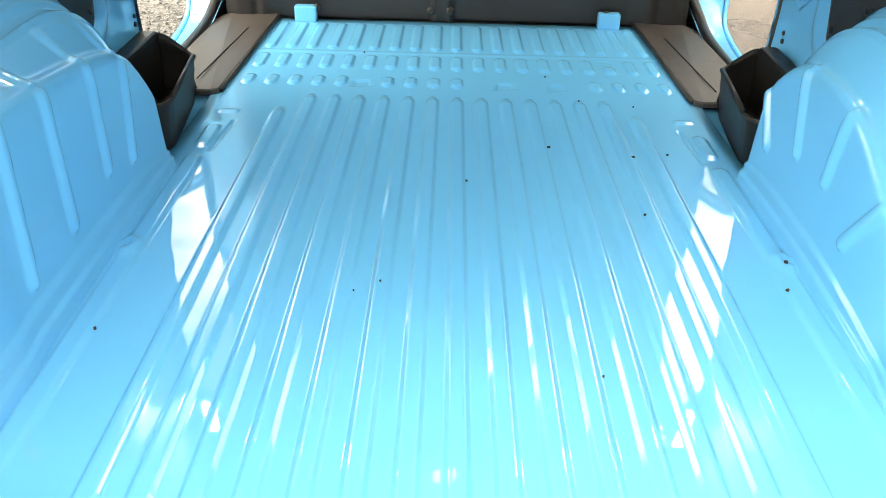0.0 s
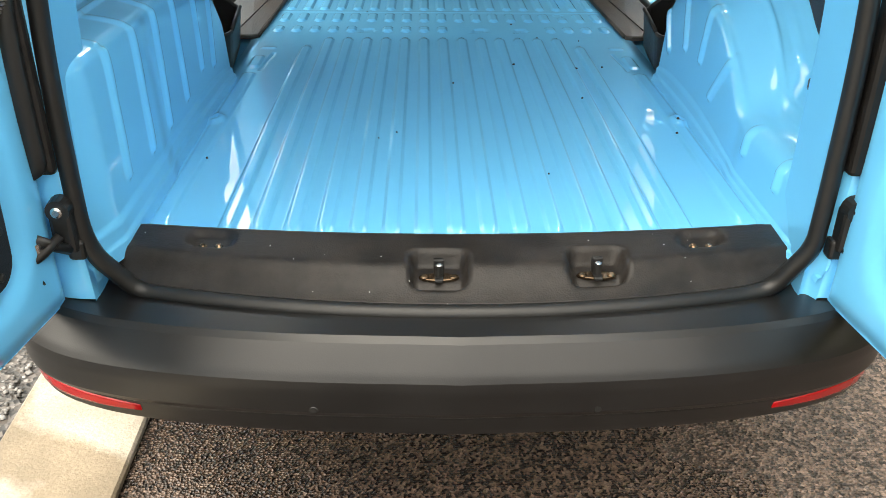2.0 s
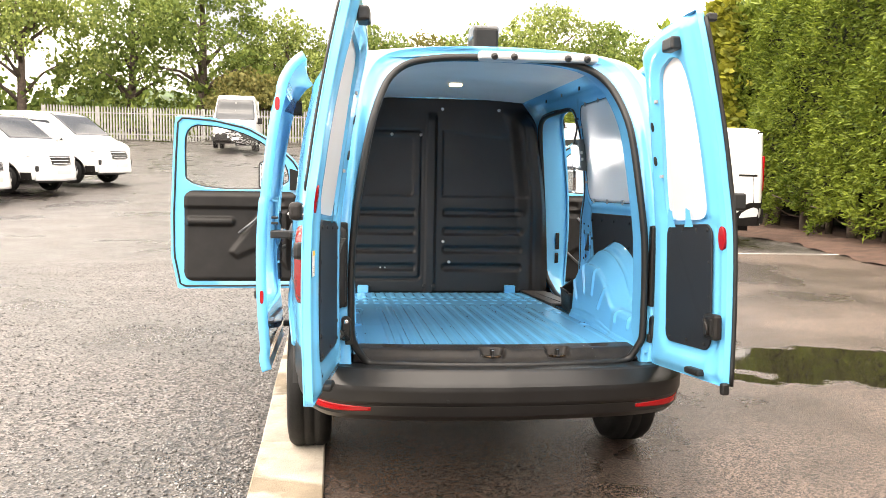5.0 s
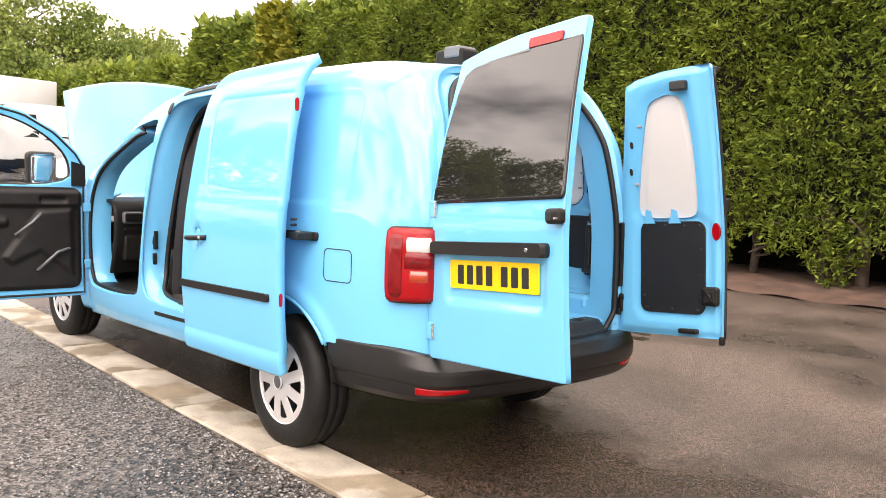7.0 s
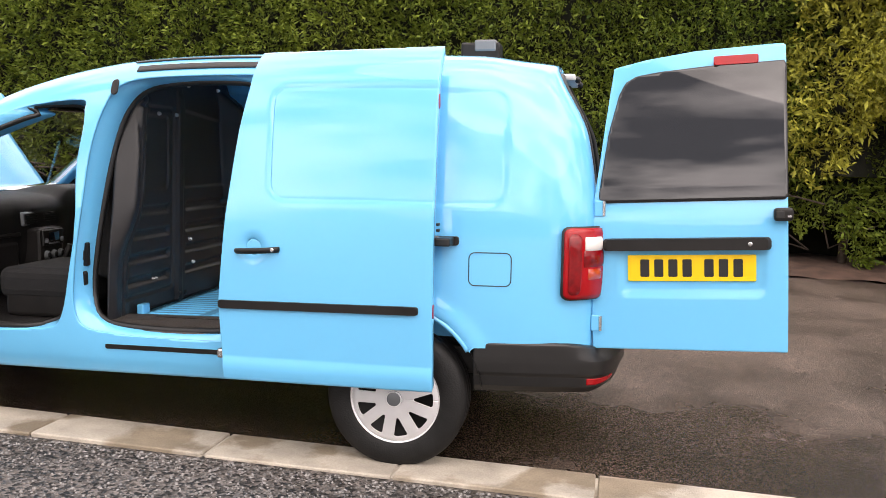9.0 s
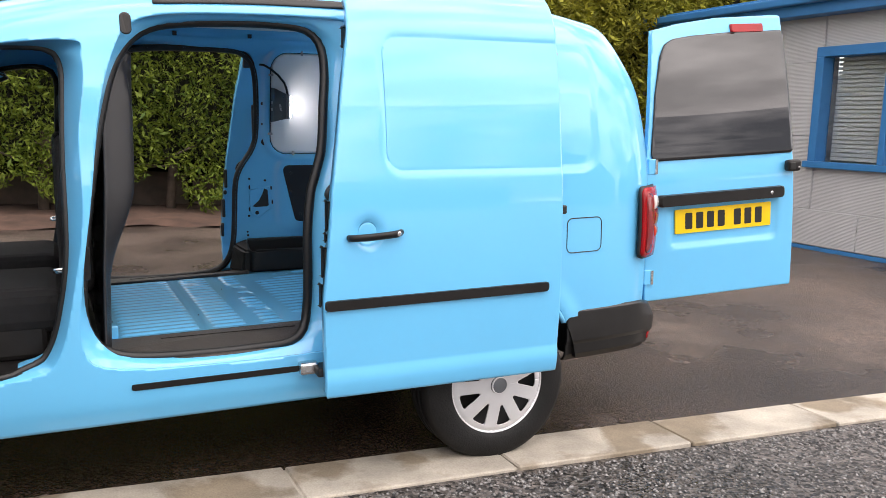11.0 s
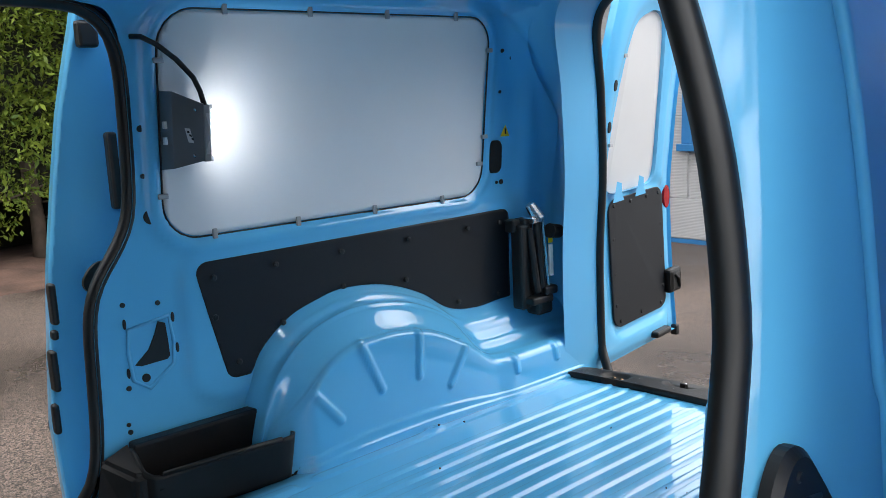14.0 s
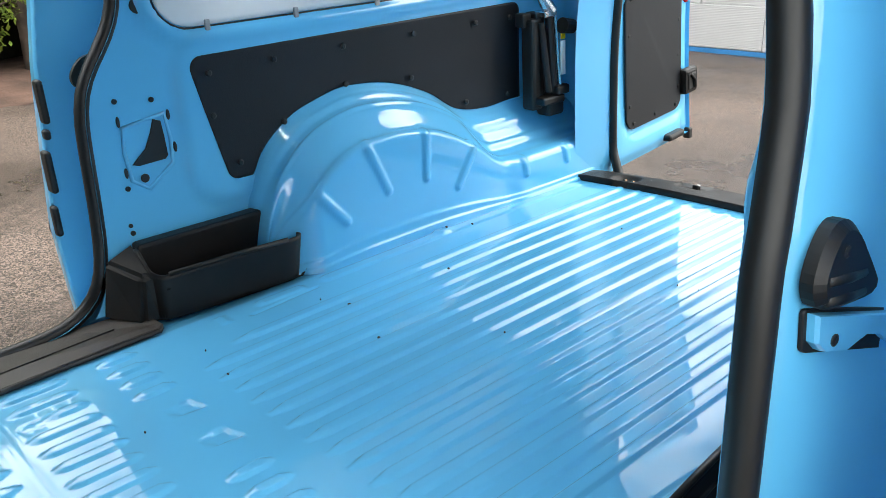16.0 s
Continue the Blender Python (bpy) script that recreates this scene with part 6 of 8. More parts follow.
        for dz in (-0.012, 0.012):
            dot("lock_screw", ((q.x + 0.012, q.y + 0.020, q.z + dz), (0, 1, 0)), 0.006, 0.004, STEEL, lk, 12)
    return door


rear_door(-1, 0.80, -95.6)
rear_door(1, 0.555, 94.6)

# ---- front doors, open at right angles ----
FDO = [(0.0, 0.47), (0.90, 0.465), (0.95, 0.70), (0.955, 1.00), (0.935, 1.45), (0.915, 1.72), (0.88, 1.735), (0.65, 1.72), (0.40, 1.665), (0.20, 1.555), (0.06, 1.425), (0.0, 1.33)]
FDW = chaikin([(0.10, 1.20), (0.845, 1.20), (0.855, 1.40), (0.845, 1.672), (0.62, 1.665), (0.40, 1.61), (0.22, 1.505), (0.10, 1.37)], 2)
for sgn in (1, -1):
    m = pose(sgn * 0.895, 2.42, 0)

    def fp(u, z, w):
        return Vector((sgn * u, w + 0.03 * math.sin(math.pi * min(1, max(0, (z - 0.45) / 1.3))), z))
    fl = (lambda f: f) if sgn > 0 else (lambda f: [tuple(reversed(q)) for q in f])
    key = lambda p: min(-poly_sd(p.x * sgn, p.z, FDO), poly_sd(p.x * sgn, p.z, FDW))
    v_, f_ = skin(lambda a, b: fp(-0.01 + 0.98 * a, 0.45 + 1.30 * b, 0.0), 60, 80, key)
    fd = link("front_door", v_, fl([tuple(reversed(f)) for f in f_]), PAINT, van, "blue front door open at a right angle", m=m)
    thick(fd, 0.055, 0.0)
    link("window_channel", *tube([fp(u, z, -0.012) for u, z in FDW], 0.011, True, 8), RUBBER, fd)
    link("door_seal", *tube([fp(p.x * 0.96 + 0.015, (p.y - 1.1) * 0.965 + 1.1, -0.03) for p in resample([(u, z, 0) for u, z in FDO], 80)], 0.007, True, 6), RUBBER, fd)
    v_, f_ = slab(FDW, lambda u, z, w: fp(u, z, w - 0.002), 0.004, 0.0)
    gl = link("side_window", v_, fl(f_), glass("clear_glass", (0.95, 0.97, 0.97)) if "clear_glass" not in bpy.data.materials else bpy.data.materials["clear_glass"], fd, "clear side window", False)
    # moulded inner trim: grid with relief
    def trim(a, b):
        u, z = 0.03 + 0.83 * a, 0.52 + 0.67 * b
        w = -0.035 - 0.02 * sstep(0.0, 0.03, min(u - 0.03, 0.86 - u, z - 0.52))
        w -= 0.022 * sstep(0.02, -0.02, poly_sd(u, z, [(0.10, 0.62), (0.30, 0.78), (0.47, 0.70), (0.50, 0.72), (0.52, 0.74), (0.30, 1.03), (0.10, 1.05)]))
        w -= 0.022 * sstep(1.055, 1.075, z) * sstep(1.175, 1.15, z)
        w -= 0.03 * sstep(0.015, -0.01, rrect(u, z, 0.50, 0.83, 0.94, 0.985, 0.015))
        w += 0.02 * sstep(0.012, -0.01, rrect(u, z, 0.14, 0.30, 1.09, 1.125, 0.01))
        return fp(u, z, w)
    v_, f_ = skin(trim, 84, 64, lambda p: -rrect(p.x * sgn, p.z, 0.035, 0.855, 0.525, 1.188, 0.07))
    tr = link("door_trim", v_, fl([tuple(reversed(f)) for f in f_]), BLACK, fd, "black moulded door trim")
    link("pull_bar", *tube([fp(0.30, 1.02, -0.085), fp(0.36, 0.96, -0.10), fp(0.46, 0.88, -0.085)], 0.010, False, 8), bpy.data.materials["bracket_grey"], tr, "grey pull bar")
    link("pocket_edge", *tube([fp(0.12, 0.79, -0.075), fp(0.20, 0.77, -0.095), fp(0.33, 0.655, -0.09)], 0.010, False, 8), bpy.data.materials["bracket_grey"], tr)
    # mirror
    bm = boxed(sgn * 0.24 - 0.095, sgn * 0.24 + 0.095, 0.10, 0.20, 1.19, 1.42, 0.035, 3)
    mir = part("wing_mirror", bm, BLACK, fd, "black wing mirror")
    part("mirror_glass", boxed(sgn * 0.24 - 0.078, sgn * 0.24 + 0.078, 0.092, 0.101, 1.21, 1.40, 0.02, 2), mat("mirror_glass", (0.9, 0.9, 0.9), 0.02, metal=1.0, var=0.01) if "mirror_glass" not in bpy.data.materials else bpy.data.materials["mirror_glass"], mir)
    part("mirror_arm", boxed(*sorted((sgn * 0.06, sgn * 0.16)), 0.02, 0.14, 1.20, 1.25, 0.012), BLACK, mir)
    tri = slab([(0.005, 1.20), (0.095, 1.20), (0.095, 1.36), (0.01, 1.335)], lambda u, z, w: fp(u, z, -0.045 + w), 0.08, 0.004)
    link("mirror_base", tri[0], fl(tri[1]), BLACK, fd, smooth=False)
    for z in (0.68, 1.06):
        part("door_hinge", boxed(*sorted((sgn * -0.03, sgn * 0.02)), -0.02, 0.03, z - 0.03, z + 0.03, 0.006), PAINT, fd)

# ---- bonnet, propped open ----
v_, f_ = skin(lambda a, b: Vector(((-0.80 + 1.60 * a) * (1 - 0.08 * b), 2.80 + 0.52 * b + 0.02 * math.sin(math.pi * b), 1.10 + (0.90 - 0.10 * abs(2 * a - 1) ** 2.5) * b + 0.03 * math.cos((a - 0.5) * math.pi))), 40, 30)
thick(link("bonnet", v_, f_, PAINT, van, "blue bonnet propped open"), 0.025, -1)
link("bonnet_prop", *tube([(0.55, 3.55, 0.95), (0.5, 3.27, 1.80)], 0.007), STEEL, van)
part("cowl", boxed(-0.78, 0.78, 2.62, 2.86, 1.02, 1.10, 0.02), BLACK, van)

# ---- windscreen and cab ----
ws = [(-0.60, 2.04, 1.645), (0.60, 2.04, 1.645), (0.76, 2.78, 1.11), (-0.76, 2.78, 1.11)]
thick(link("windscreen", *skin(lambda a, b: Vector(((-0.60 + 1.2 * a) * (1 + 0.27 * b), 2.04 + 0.74 * b + 0.06 * math.sin(math.pi * a), 1.645 - 0.535 * b)), 16, 10), bpy.data.materials["clear_glass"], van, "clear windscreen"), 0.005, 0)
for sgn in (1, -1):
    link("screen_pillar", *tube([(sgn * 0.66, 2.02, 1.625), (sgn * 0.72, 2.36, 1.40), (sgn * 0.79, 2.76, 1.10)], 0.032, False, 10), PAINT, van)
    part("quarter_trim", boxed(*sorted((sgn * 0.77, sgn * 0.80)), 2.45, 2.66, 1.10, 1.22, 0.01), BLACK, van)
dv2, df2 = skin(lambda a, b: Vector((-0.76 + 1.52 * a, curve_at([(0, 2.34), (0.3, 2.28), (0.5, 2.27), (0.62, 2.30), (0.7, 2.36), (0.85, 2.58), (1, 2.78)], b) - 0.03 * sstep(0.16, 0.05, abs(a - 0.46)) * sstep(0.8, 0.5, b), curve_at([(0, 0.62), (0.3, 0.80), (0.5, 1.00), (0.62, 1.07), (0.7, 1.10), (0.85, 1.115), (1, 1.11)], b) + 0.045 * sstep(0.16, 0.06, abs(a - 0.75)) * sstep(0.5, 0.66, b) * sstep(0.95, 0.75, b))), 70, 50)
DASH = mat("dark_dash_plastic", (0.0065, 0.0062, 0.006), 0.55, var=0.2, scale=9, bump=0.1, bump_scale=600, spec=0.3)
dash = thick(link("dashboard", dv2, df2, DASH, van, "black moulded dashboard"), 0.02, 0)
GREYRIM = bpy.data.materials["bracket_grey"]
glove = part("glove_box", boxed(-0.70, -0.26, 2.255, 2.30, 0.70, 0.88, 0.02), BLACK, dash)
part("glove_latch", boxed(-0.52, -0.44, 2.248, 2.258, 0.845, 0.87, 0.004), INK, glove)
part("dash_shelf", boxed(-0.70, -0.26, 2.245, 2.30, 0.905, 0.925, 0.006), BLACK, dash)
for x, w_ in ((-0.64, 0.07), (-0.19, 0.062), (-0.03, 0.062), (0.66, 0.07)):
    vb = part("air_vent", boxed(x - w_, x + w_, 2.235, 2.30, 0.955, 1.035, 0.016, 3), GREYRIM, dash, "grey rimmed air vent")
    part("vent_mouth", boxed(x - w_ + 0.010, x + w_ - 0.010, 2.231, 2.240, 0.966, 1.024, 0.010), INK, vb)
    for t in range(4):
        part("vent_slat", boxed(x - w_ + 0.012, x + w_ - 0.012, 2.226, 2.234, 0.972 + 0.013 * t, 0.976 + 0.013 * t), BLACK, vb)
con = part("centre_console", boxed(-0.215, -0.005, 2.16, 2.30, 0.60, 0.945, 0.02), BLACK, dash)
rad = part("radio", boxed(-0.20, -0.02, 2.152, 2.164, 0.845, 0.935, 0.006), INK, con)
for x in (-0.178, -0.042):
    dot("radio_knob", ((x, 2.152, 0.875), (0, -1, 0)), 0.013, 0.012, GREYRIM, rad, 14)
for t in range(5):
    part("radio_button", boxed(-0.155 + 0.019 * t, -0.141 + 0.019 * t, 2.148, 2.154, 0.853, 0.862), GREYRIM, rad)
part("radio_display", boxed(-0.155, -0.065, 2.149, 2.154, 0.872, 0.918), TINT, rad)
for x in (-0.17, -0.11, -0.05):
    kn = dot("heater_knob", ((x, 2.158, 0.795), (0, -1, 0)), 0.024, 0.018, GREYRIM, con, 18)
    dot("knob_face", ((x, 2.142, 0.795), (0, -1, 0)), 0.015, 0.006, INK, kn, 16)
part("ash_tray", boxed(-0.165, -0.055, 2.150, 2.162, 0.655, 0.735, 0.008), GREYRIM, con)
link("gear_lever", *tube([(-0.11, 2.12, 0.66), (-0.10, 2.08, 0.80), (-0.10, 2.06, 0.85)], 0.016), BLACK, con)
sw = [(0.38 + 0.185 * math.cos(t * math.pi / 16), 2.12 + 0.05 * math.sin(t * math.pi / 16), 0.98 + 0.175 * math.sin(t * math.pi / 16)) for t in range(32)]
wheel_s = link("steering_wheel", *tube(sw, 0.016, True, 10), BLACK, van, "black steering wheel")
part("wheel_boss", boxed(0.31, 0.45, 2.11, 2.20, 0.93, 1.03, 0.02), BLACK, wheel_s)
for a in (0.15, math.pi - 0.15, -math.pi / 2):
    link("wheel_spoke", *tube([(0.38, 2.14, 0.98), (0.38 + 0.18 * math.cos(a), 2.12 + 0.05 * math.sin(a), 0.98 + 0.17 * math.sin(a))], 0.014), BLACK, wheel_s)
part("cab_floor", boxed(-0.80, 0.80, 1.47, 2.70, 0.50, 0.545), BLACK, van)
FABRIC = mat("dark_seat_fabric", (0.0065, 0.0065, 0.007), 0.9, var=0.25, scale=30, bump=0.4, bump_scale=400)
for x in (-0.40, 0.40):
    seat = part("seat_base", boxed(x - 0.25, x + 0.25, 1.62, 2.06, 0.545, 0.72, 0.02), BLACK, van, "dark fabric cab seat")
    part("seat_cushion", boxed(x - 0.26, x + 0.26, 1.56, 2.10, 0.63, 0.79, 0.05, 3), FABRIC, seat)
    part("seat_back", boxed(x - 0.24, x + 0.24, 1.462, 1.57, 0.75, 1.30, 0.04, 3), FABRIC, seat)
    part("head_rest", boxed(x - 0.12, x + 0.12, 1.462, 1.54, 1.33, 1.47, 0.03, 3), FABRIC, seat)
for sgn in (1, -1):
    part("cab_sill_trim", boxed(*sorted((sgn * 0.72, sgn * 0.85)), 1.53, 2.38, 0.535, 0.556, 0.008), BLACK, van)

# ---- wheels ----
tv, tf = lathe([(0.195, 0.085), (0.205, 0.094), (0.225, 0.100), (0.255, 0.102), (0.283, 0.096), (0.300, 0.088), (0.309, 0.075), (0.315, 0.06), (0.315, 0.03), (0.310, 0.026), (0.310, 0.020), (0.315, 0.016), (0.315, -0.016), (0.310, -0.020), (0.310, -0.026), (0.315, -0.03), (0.315, -0.06), (0.300, -0.09), (0.255, -0.10), (0.20, -0.09), (0.195, 0.085)], 64)
SPOKES = 9


def trim_fn(a, b):
    an, r = 2 * math.pi * a, 0.02 + 0.182 * b
    x = 0.086 + 0.016 * math.cos(r / 0.2 * 1.5) - 0.006 * sstep(0.18, 0.2, r)
    return Vector((x, r * math.cos(an), r * math.sin(an)))


def trim_keep(p):
    r, an = math.hypot(p.y, p.z), math.atan2(p.z, p.y)
    step = 2 * math.pi / SPOKES
    off = abs((an / step) - round(an / step)) * step * r
    half = 0.004 + 0.030 * max(0, (r - 0.085)) / 0.09
    return max(off - half, 0.088 - r, r - 0.172)


rv, rf = skin(trim_fn, 180, 26, trim_keep)
bv2, bf2 = lathe([(0.0, 0.03), (0.19, 0.035), (0.197, 0.085)], 40)
cv2, cf2 = lathe([(0.0, 0.112), (0.03, 0.111), (0.036, 0.107), (0.038, 0.10)], 32)
lv2, lf2 = lathe([(0.031, 0.1125), (0.031, 0.1145), (0.035, 0.1145), (0.036, 0.1095)], 32)
for sgn in (1, -1):
    for yc, zc in ((-0.011, 0.315), (2.993, 0.420)):
        m = pose(sgn * 0.765, yc, zc, 0, 0, 0 if sgn > 0 else 180)
        wh = link("wheel", tv, tf, TYRE, van, "black tyre with a silver plastic wheel trim", m=m)
        link("wheel_disc", bv2, bf2, INK, wh)
        wt = link("wheel_trim", rv, rf, SILVER, wh, "silver plastic trim with nine wedge gaps")
        thick(wt, 0.006, 0)
        link("hub_cap", cv2, cf2, bpy.data.materials["bracket_grey"], wt)
        link("hub_ring", lv2, lf2, SILVER, wt)
        link("trim_rim", *lathe([(0.196, 0.086), (0.201, 0.092), (0.205, 0.09), (0.206, 0.084)], 64), SILVER, wt)
    # arch liners behind the rear wheels
    for yc, zc in ((0.0, 0.335), (2.993, 0.41)):
        v_, f_ = skin(lambda a, b: Vector((sgn * (0.60 + 0.235 * b), yc + 0.392 * math.cos(math.pi * (0.93 * a + 0.035)), zc + 0.39 * math.sin(math.pi * (0.93 * a + 0.035)))), 30, 3)
        link("arch_liner", v_, f_, RUBBER, van)
        part("arch_wall", boxed(*sorted((sgn * 0.58, sgn * 0.60)), yc - 0.38, yc + 0.38, 0.30, 0.575 if yc < 1 else 0.80), RUBBER, van)
# ---- the yard: edging, chippings, painted line ----
rng = np.random.default_rng(11)
random.seed(5)


def base_at(x, y):
    return rise(x, y)


edging = part("kerb_edging", boxed(-0.985, -0.715, -12, 13.9, -0.16, 0.006), CONCRETE)
tagged(edging, "pale stained concrete edging slabs set flush in the yard", "edging", kind="structure")
slab_bm = boxed(-0.152, 0.152, -0.425, 0.425, -0.05, 0.017, 0.006, 1)
first = part("concrete_slab", slab_bm, CONCRETE, edging, m=pose(-0.85, -12.1 + 0.43, 0))
for k in range(1, 30):
    ob = new("concrete_slab", first.data)
    ob.parent = edging
    ob.matrix_basis = pose(-0.85 + random.uniform(-0.004, 0.004), -12.1 + 0.43 + 0.862 * k, random.uniform(-0.003, 0.003), random.uniform(-0.2, 0.2), random.uniform(-0.4, 0.4), random.uniform(-0.3, 0.3))

line_v = [(1.0 + 6.2 * a, 8.45 + 0.09 * b, 0.006) for a in (0, 0.33, 0.66, 1) for b in (0, 1)]
painted = link("painted_line", line_v, [(2 * k, 2 * k + 2, 2 * k + 3, 2 * k + 1) for k in range(3)], mat("worn_white_line", (0.55, 0.53, 0.49), 0.7, var=0.3, scale=14), smooth=False)
tagged(painted, "worn white painted line on the asphalt", "line", kind="structure")


def pebbles(name, n, place, s0, s1, material, label):
    """Small squat stones, each an irregular octahedron."""
    base = np.array([(1, 0, 0), (0, 1, 0), (-1, 0, 0), (0, -1, 0), (0, 0, 1), (0, 0, -1)], float)
    tri = np.array([(0, 1, 4), (1, 2, 4), (2, 3, 4), (3, 0, 4), (1, 0, 5), (2, 1, 5), (3, 2, 5), (0, 3, 5)])
    p = place(n)
    n = len(p)
    size = rng.uniform(s0, s1, (n, 1, 1)) * rng.uniform(0.6, 1.25, (n, 6, 1))
    ang = rng.uniform(0, 6.283, n)
    c, s = np.cos(ang), np.sin(ang)
    v = base[None] * size * np.array([1, 1, 0.7])
    v = np.stack([v[..., 0] * c[:, None] - v[..., 1] * s[:, None], v[..., 0] * s[:, None] + v[..., 1] * c[:, None], v[..., 2]], -1) + p[:, None, :]
    f = tri[None] + 6 * np.arange(n)[:, None, None]
    me = bpy.data.meshes.new(name)
    fill_mesh(me, v.reshape(-1, 3), f.reshape(-1, 3))
    me.materials.append(material)
    ob = new(name, me)
    tagged(ob, label, "stones", kind="stuff")
    return ob


def fill_mesh(me, verts, polys):
    k = polys.shape[1]
    me.vertices.add(len(verts))
    me.vertices.foreach_set("co", np.ascontiguousarray(verts, dtype=np.float32).ravel())
    me.loops.add(polys.size)
    me.loops.foreach_set("vertex_index", np.ascontiguousarray(polys, dtype=np.int32).ravel())
    me.polygons.add(len(polys))
    me.polygons.foreach_set("loop_start", np.arange(0, polys.size, k, dtype=np.int32))
    me.update(calc_edges=True)
    me.validate()


def strew(n):
    p = np.stack([-1.03 - 5.5 * rng.random(n) ** 1.5, rng.uniform(-4.5, 7.0, n), np.zeros(n)], -1)
    p[:, 2] = rng.uniform(-0.003, 0.003, n)
    return p


pebbles("gravel", 60000, strew, 0.0045, 0.0115, CHIP, "loose grey stone chippings strewn over tarmac")

# ---- foliage ----
def sprays(name, pts, normals, size, blades, material, parent=None, droop=0.0, spread=0.9, slim=0.32):
    """Fans of pointed leaf blades at pts, leaning along normals."""
    n = len(pts)
    p = np.repeat(pts, blades, 0)
    d = np.repeat(normals, blades, 0) + rng.normal(0, spread * 0.5, (n * blades, 3))
    d[:, 2] -= droop * rng.random(n * blades)
    d /= np.linalg.norm(d, axis=1)[:, None]
    side = np.cross(d, rng.normal(0, 1, d.shape))
    side /= np.linalg.norm(side, axis=1)[:, None] + 1e-9
    ln = np.repeat(size, blades)[:, None] * rng.uniform(0.6, 1.25, (n * blades, 1))
    p = p + rng.normal(0, 0.25, p.shape) * ln
    v = np.stack([p, p + d * ln * 0.5 + side * ln * slim, p + d * ln, p + d * ln * 0.45 - side * ln * slim], 1)
    f = np.arange(4 * n * blades).reshape(-1, 4)
    me = bpy.data.meshes.new(name)
    fill_mesh(me, v.reshape(-1, 3), f)
    me.materials.append(material)
    ob = new(name, me)
    if parent is not None:
        ob.parent = parent
    return ob


def leafy(name, dark, light, patch=0.5, rough=0.6):
    m = bpy.data.materials.new(name)
    m.use_nodes = True
    nt = m.node_tree
    b = nt.nodes["Principled BSDF"]
    b.inputs["Roughness"].default_value = rough
    b.inputs["Specular IOR Level"].default_value = 0.3
    geo = nt.nodes.new("ShaderNodeNewGeometry")
    co = nt.nodes.new("ShaderNodeTexCoord")
    no = nt.nodes.new("ShaderNodeTexNoise")
    no.inputs["Scale"].default_value, no.inputs["Detail"].default_value = patch, 4.0
    nt.links.new(co.outputs["Object"], no.inputs["Vector"])
    ma = nt.nodes.new("ShaderNodeMath")
    ma.operation = "MULTIPLY_ADD"
    ma.inputs[1].default_value, ma.inputs[2].default_value = 0.55, -0.05
    nt.links.new(geo.outputs["Random Per Island"], ma.inputs[0])
    ad = nt.nodes.new("ShaderNodeMath")
    ad.operation = "ADD"
    nt.links.new(ma.outputs[0], ad.inputs[0])
    mul = nt.nodes.new("ShaderNodeMath")
    mul.operation = "MULTIPLY"
    mul.inputs[1].default_value = 0.6
    nt.links.new(no.outputs["Fac"], mul.inputs[0])
    nt.links.new(mul.outputs[0], ad.inputs[1])
    r = nt.nodes.new("ShaderNodeValToRGB")
    r.color_ramp.elements[0].position, r.color_ramp.elements[0].color = 0.15, (*dark, 1)
    r.color_ramp.elements[1].position, r.color_ramp.elements[1].color = 0.85, (*light, 1)
    nt.links.new(ad.outputs[0], r.inputs[0])
    nt.links.new(r.outputs[0], b.inputs["Base Color"])
    tr = nt.nodes.new("ShaderNodeBsdfTranslucent")
    nt.links.new(r.outputs[0], tr.inputs[0])
    mx = nt.nodes.new("ShaderNodeMixShader")
    mx.inputs[0].default_value = 0.25
    nt.links.new(b.outputs[0], mx.inputs[1])
    nt.links.new(tr.outputs[0], mx.inputs[2])
    nt.links.new(mx.outputs[0], nt.nodes["Material Output"].inputs[0])
    return m


CONIFER = leafy("clipped_conifer_leaf", (0.040, 0.080, 0.010), (0.24, 0.30, 0.040), 0.7)
GOLDEN = leafy("golden_conifer_leaf", (0.09, 0.11, 0.012), (0.34, 0.33, 0.04), 0.9)
BRONZE = leafy("yellow_green_shrub_leaf", (0.075, 0.085, 0.012), (0.52, 0.50, 0.07), 0.8)
OAK = leafy("broadleaf_crown_leaf", (0.05, 0.095, 0.018), (0.25, 0.31, 0.075), 0.25)
LIME = leafy("light_green_crown_leaf", (0.08, 0.125, 0.025), (0.32, 0.37, 0.10), 0.25)
RUSSET = leafy("brownish_crown_leaf", (0.07, 0.08, 0.02), (0.30, 0.27, 0.09), 0.25)
BARK = mat("brown_bark", (0.075, 0.055, 0.042), 0.9, var=0.35, scale=9, bump=0.6, bump_scale=30)
# near-black colour that stands for the shade inside and under the hedge
SHADE = mat("dark_hedge_shade", (0.009, 0.010, 0.005), 0.95, var=0.5, scale=5, bump=0.5, bump_scale=20)
SOIL = mat("reddish_brown_soil", (0.085, 0.048, 0.034), 0.95, var=0.4, scale=4, bump=0.7, bump_scale=45, fine=0.5)
TIMBER = mat("pale_weathered_timber", (0.075, 0.055, 0.042), 0.8, var=0.25, scale=6, bump=0.3, bump_scale=80)


def waves(y, z):
    return 0.03 * np.sin(y * 5.2 + 1.3 * np.sin(y * 0.9)) + 0.09 * np.sin(y * 1.7 + z * 1.1) + 0.07 * np.sin(z * 3.1 + y * 2.3) + 0.04 * np.sin(z * 7 - y * 6)


def hedge_height(y):
    return 4.72 + 0.020 * np.maximum(0, y - 28) - 0.85 * (y > 19.5) + 0.10 * np.sin(y * 2.1) + 0.07 * np.sin(y * 5.3)


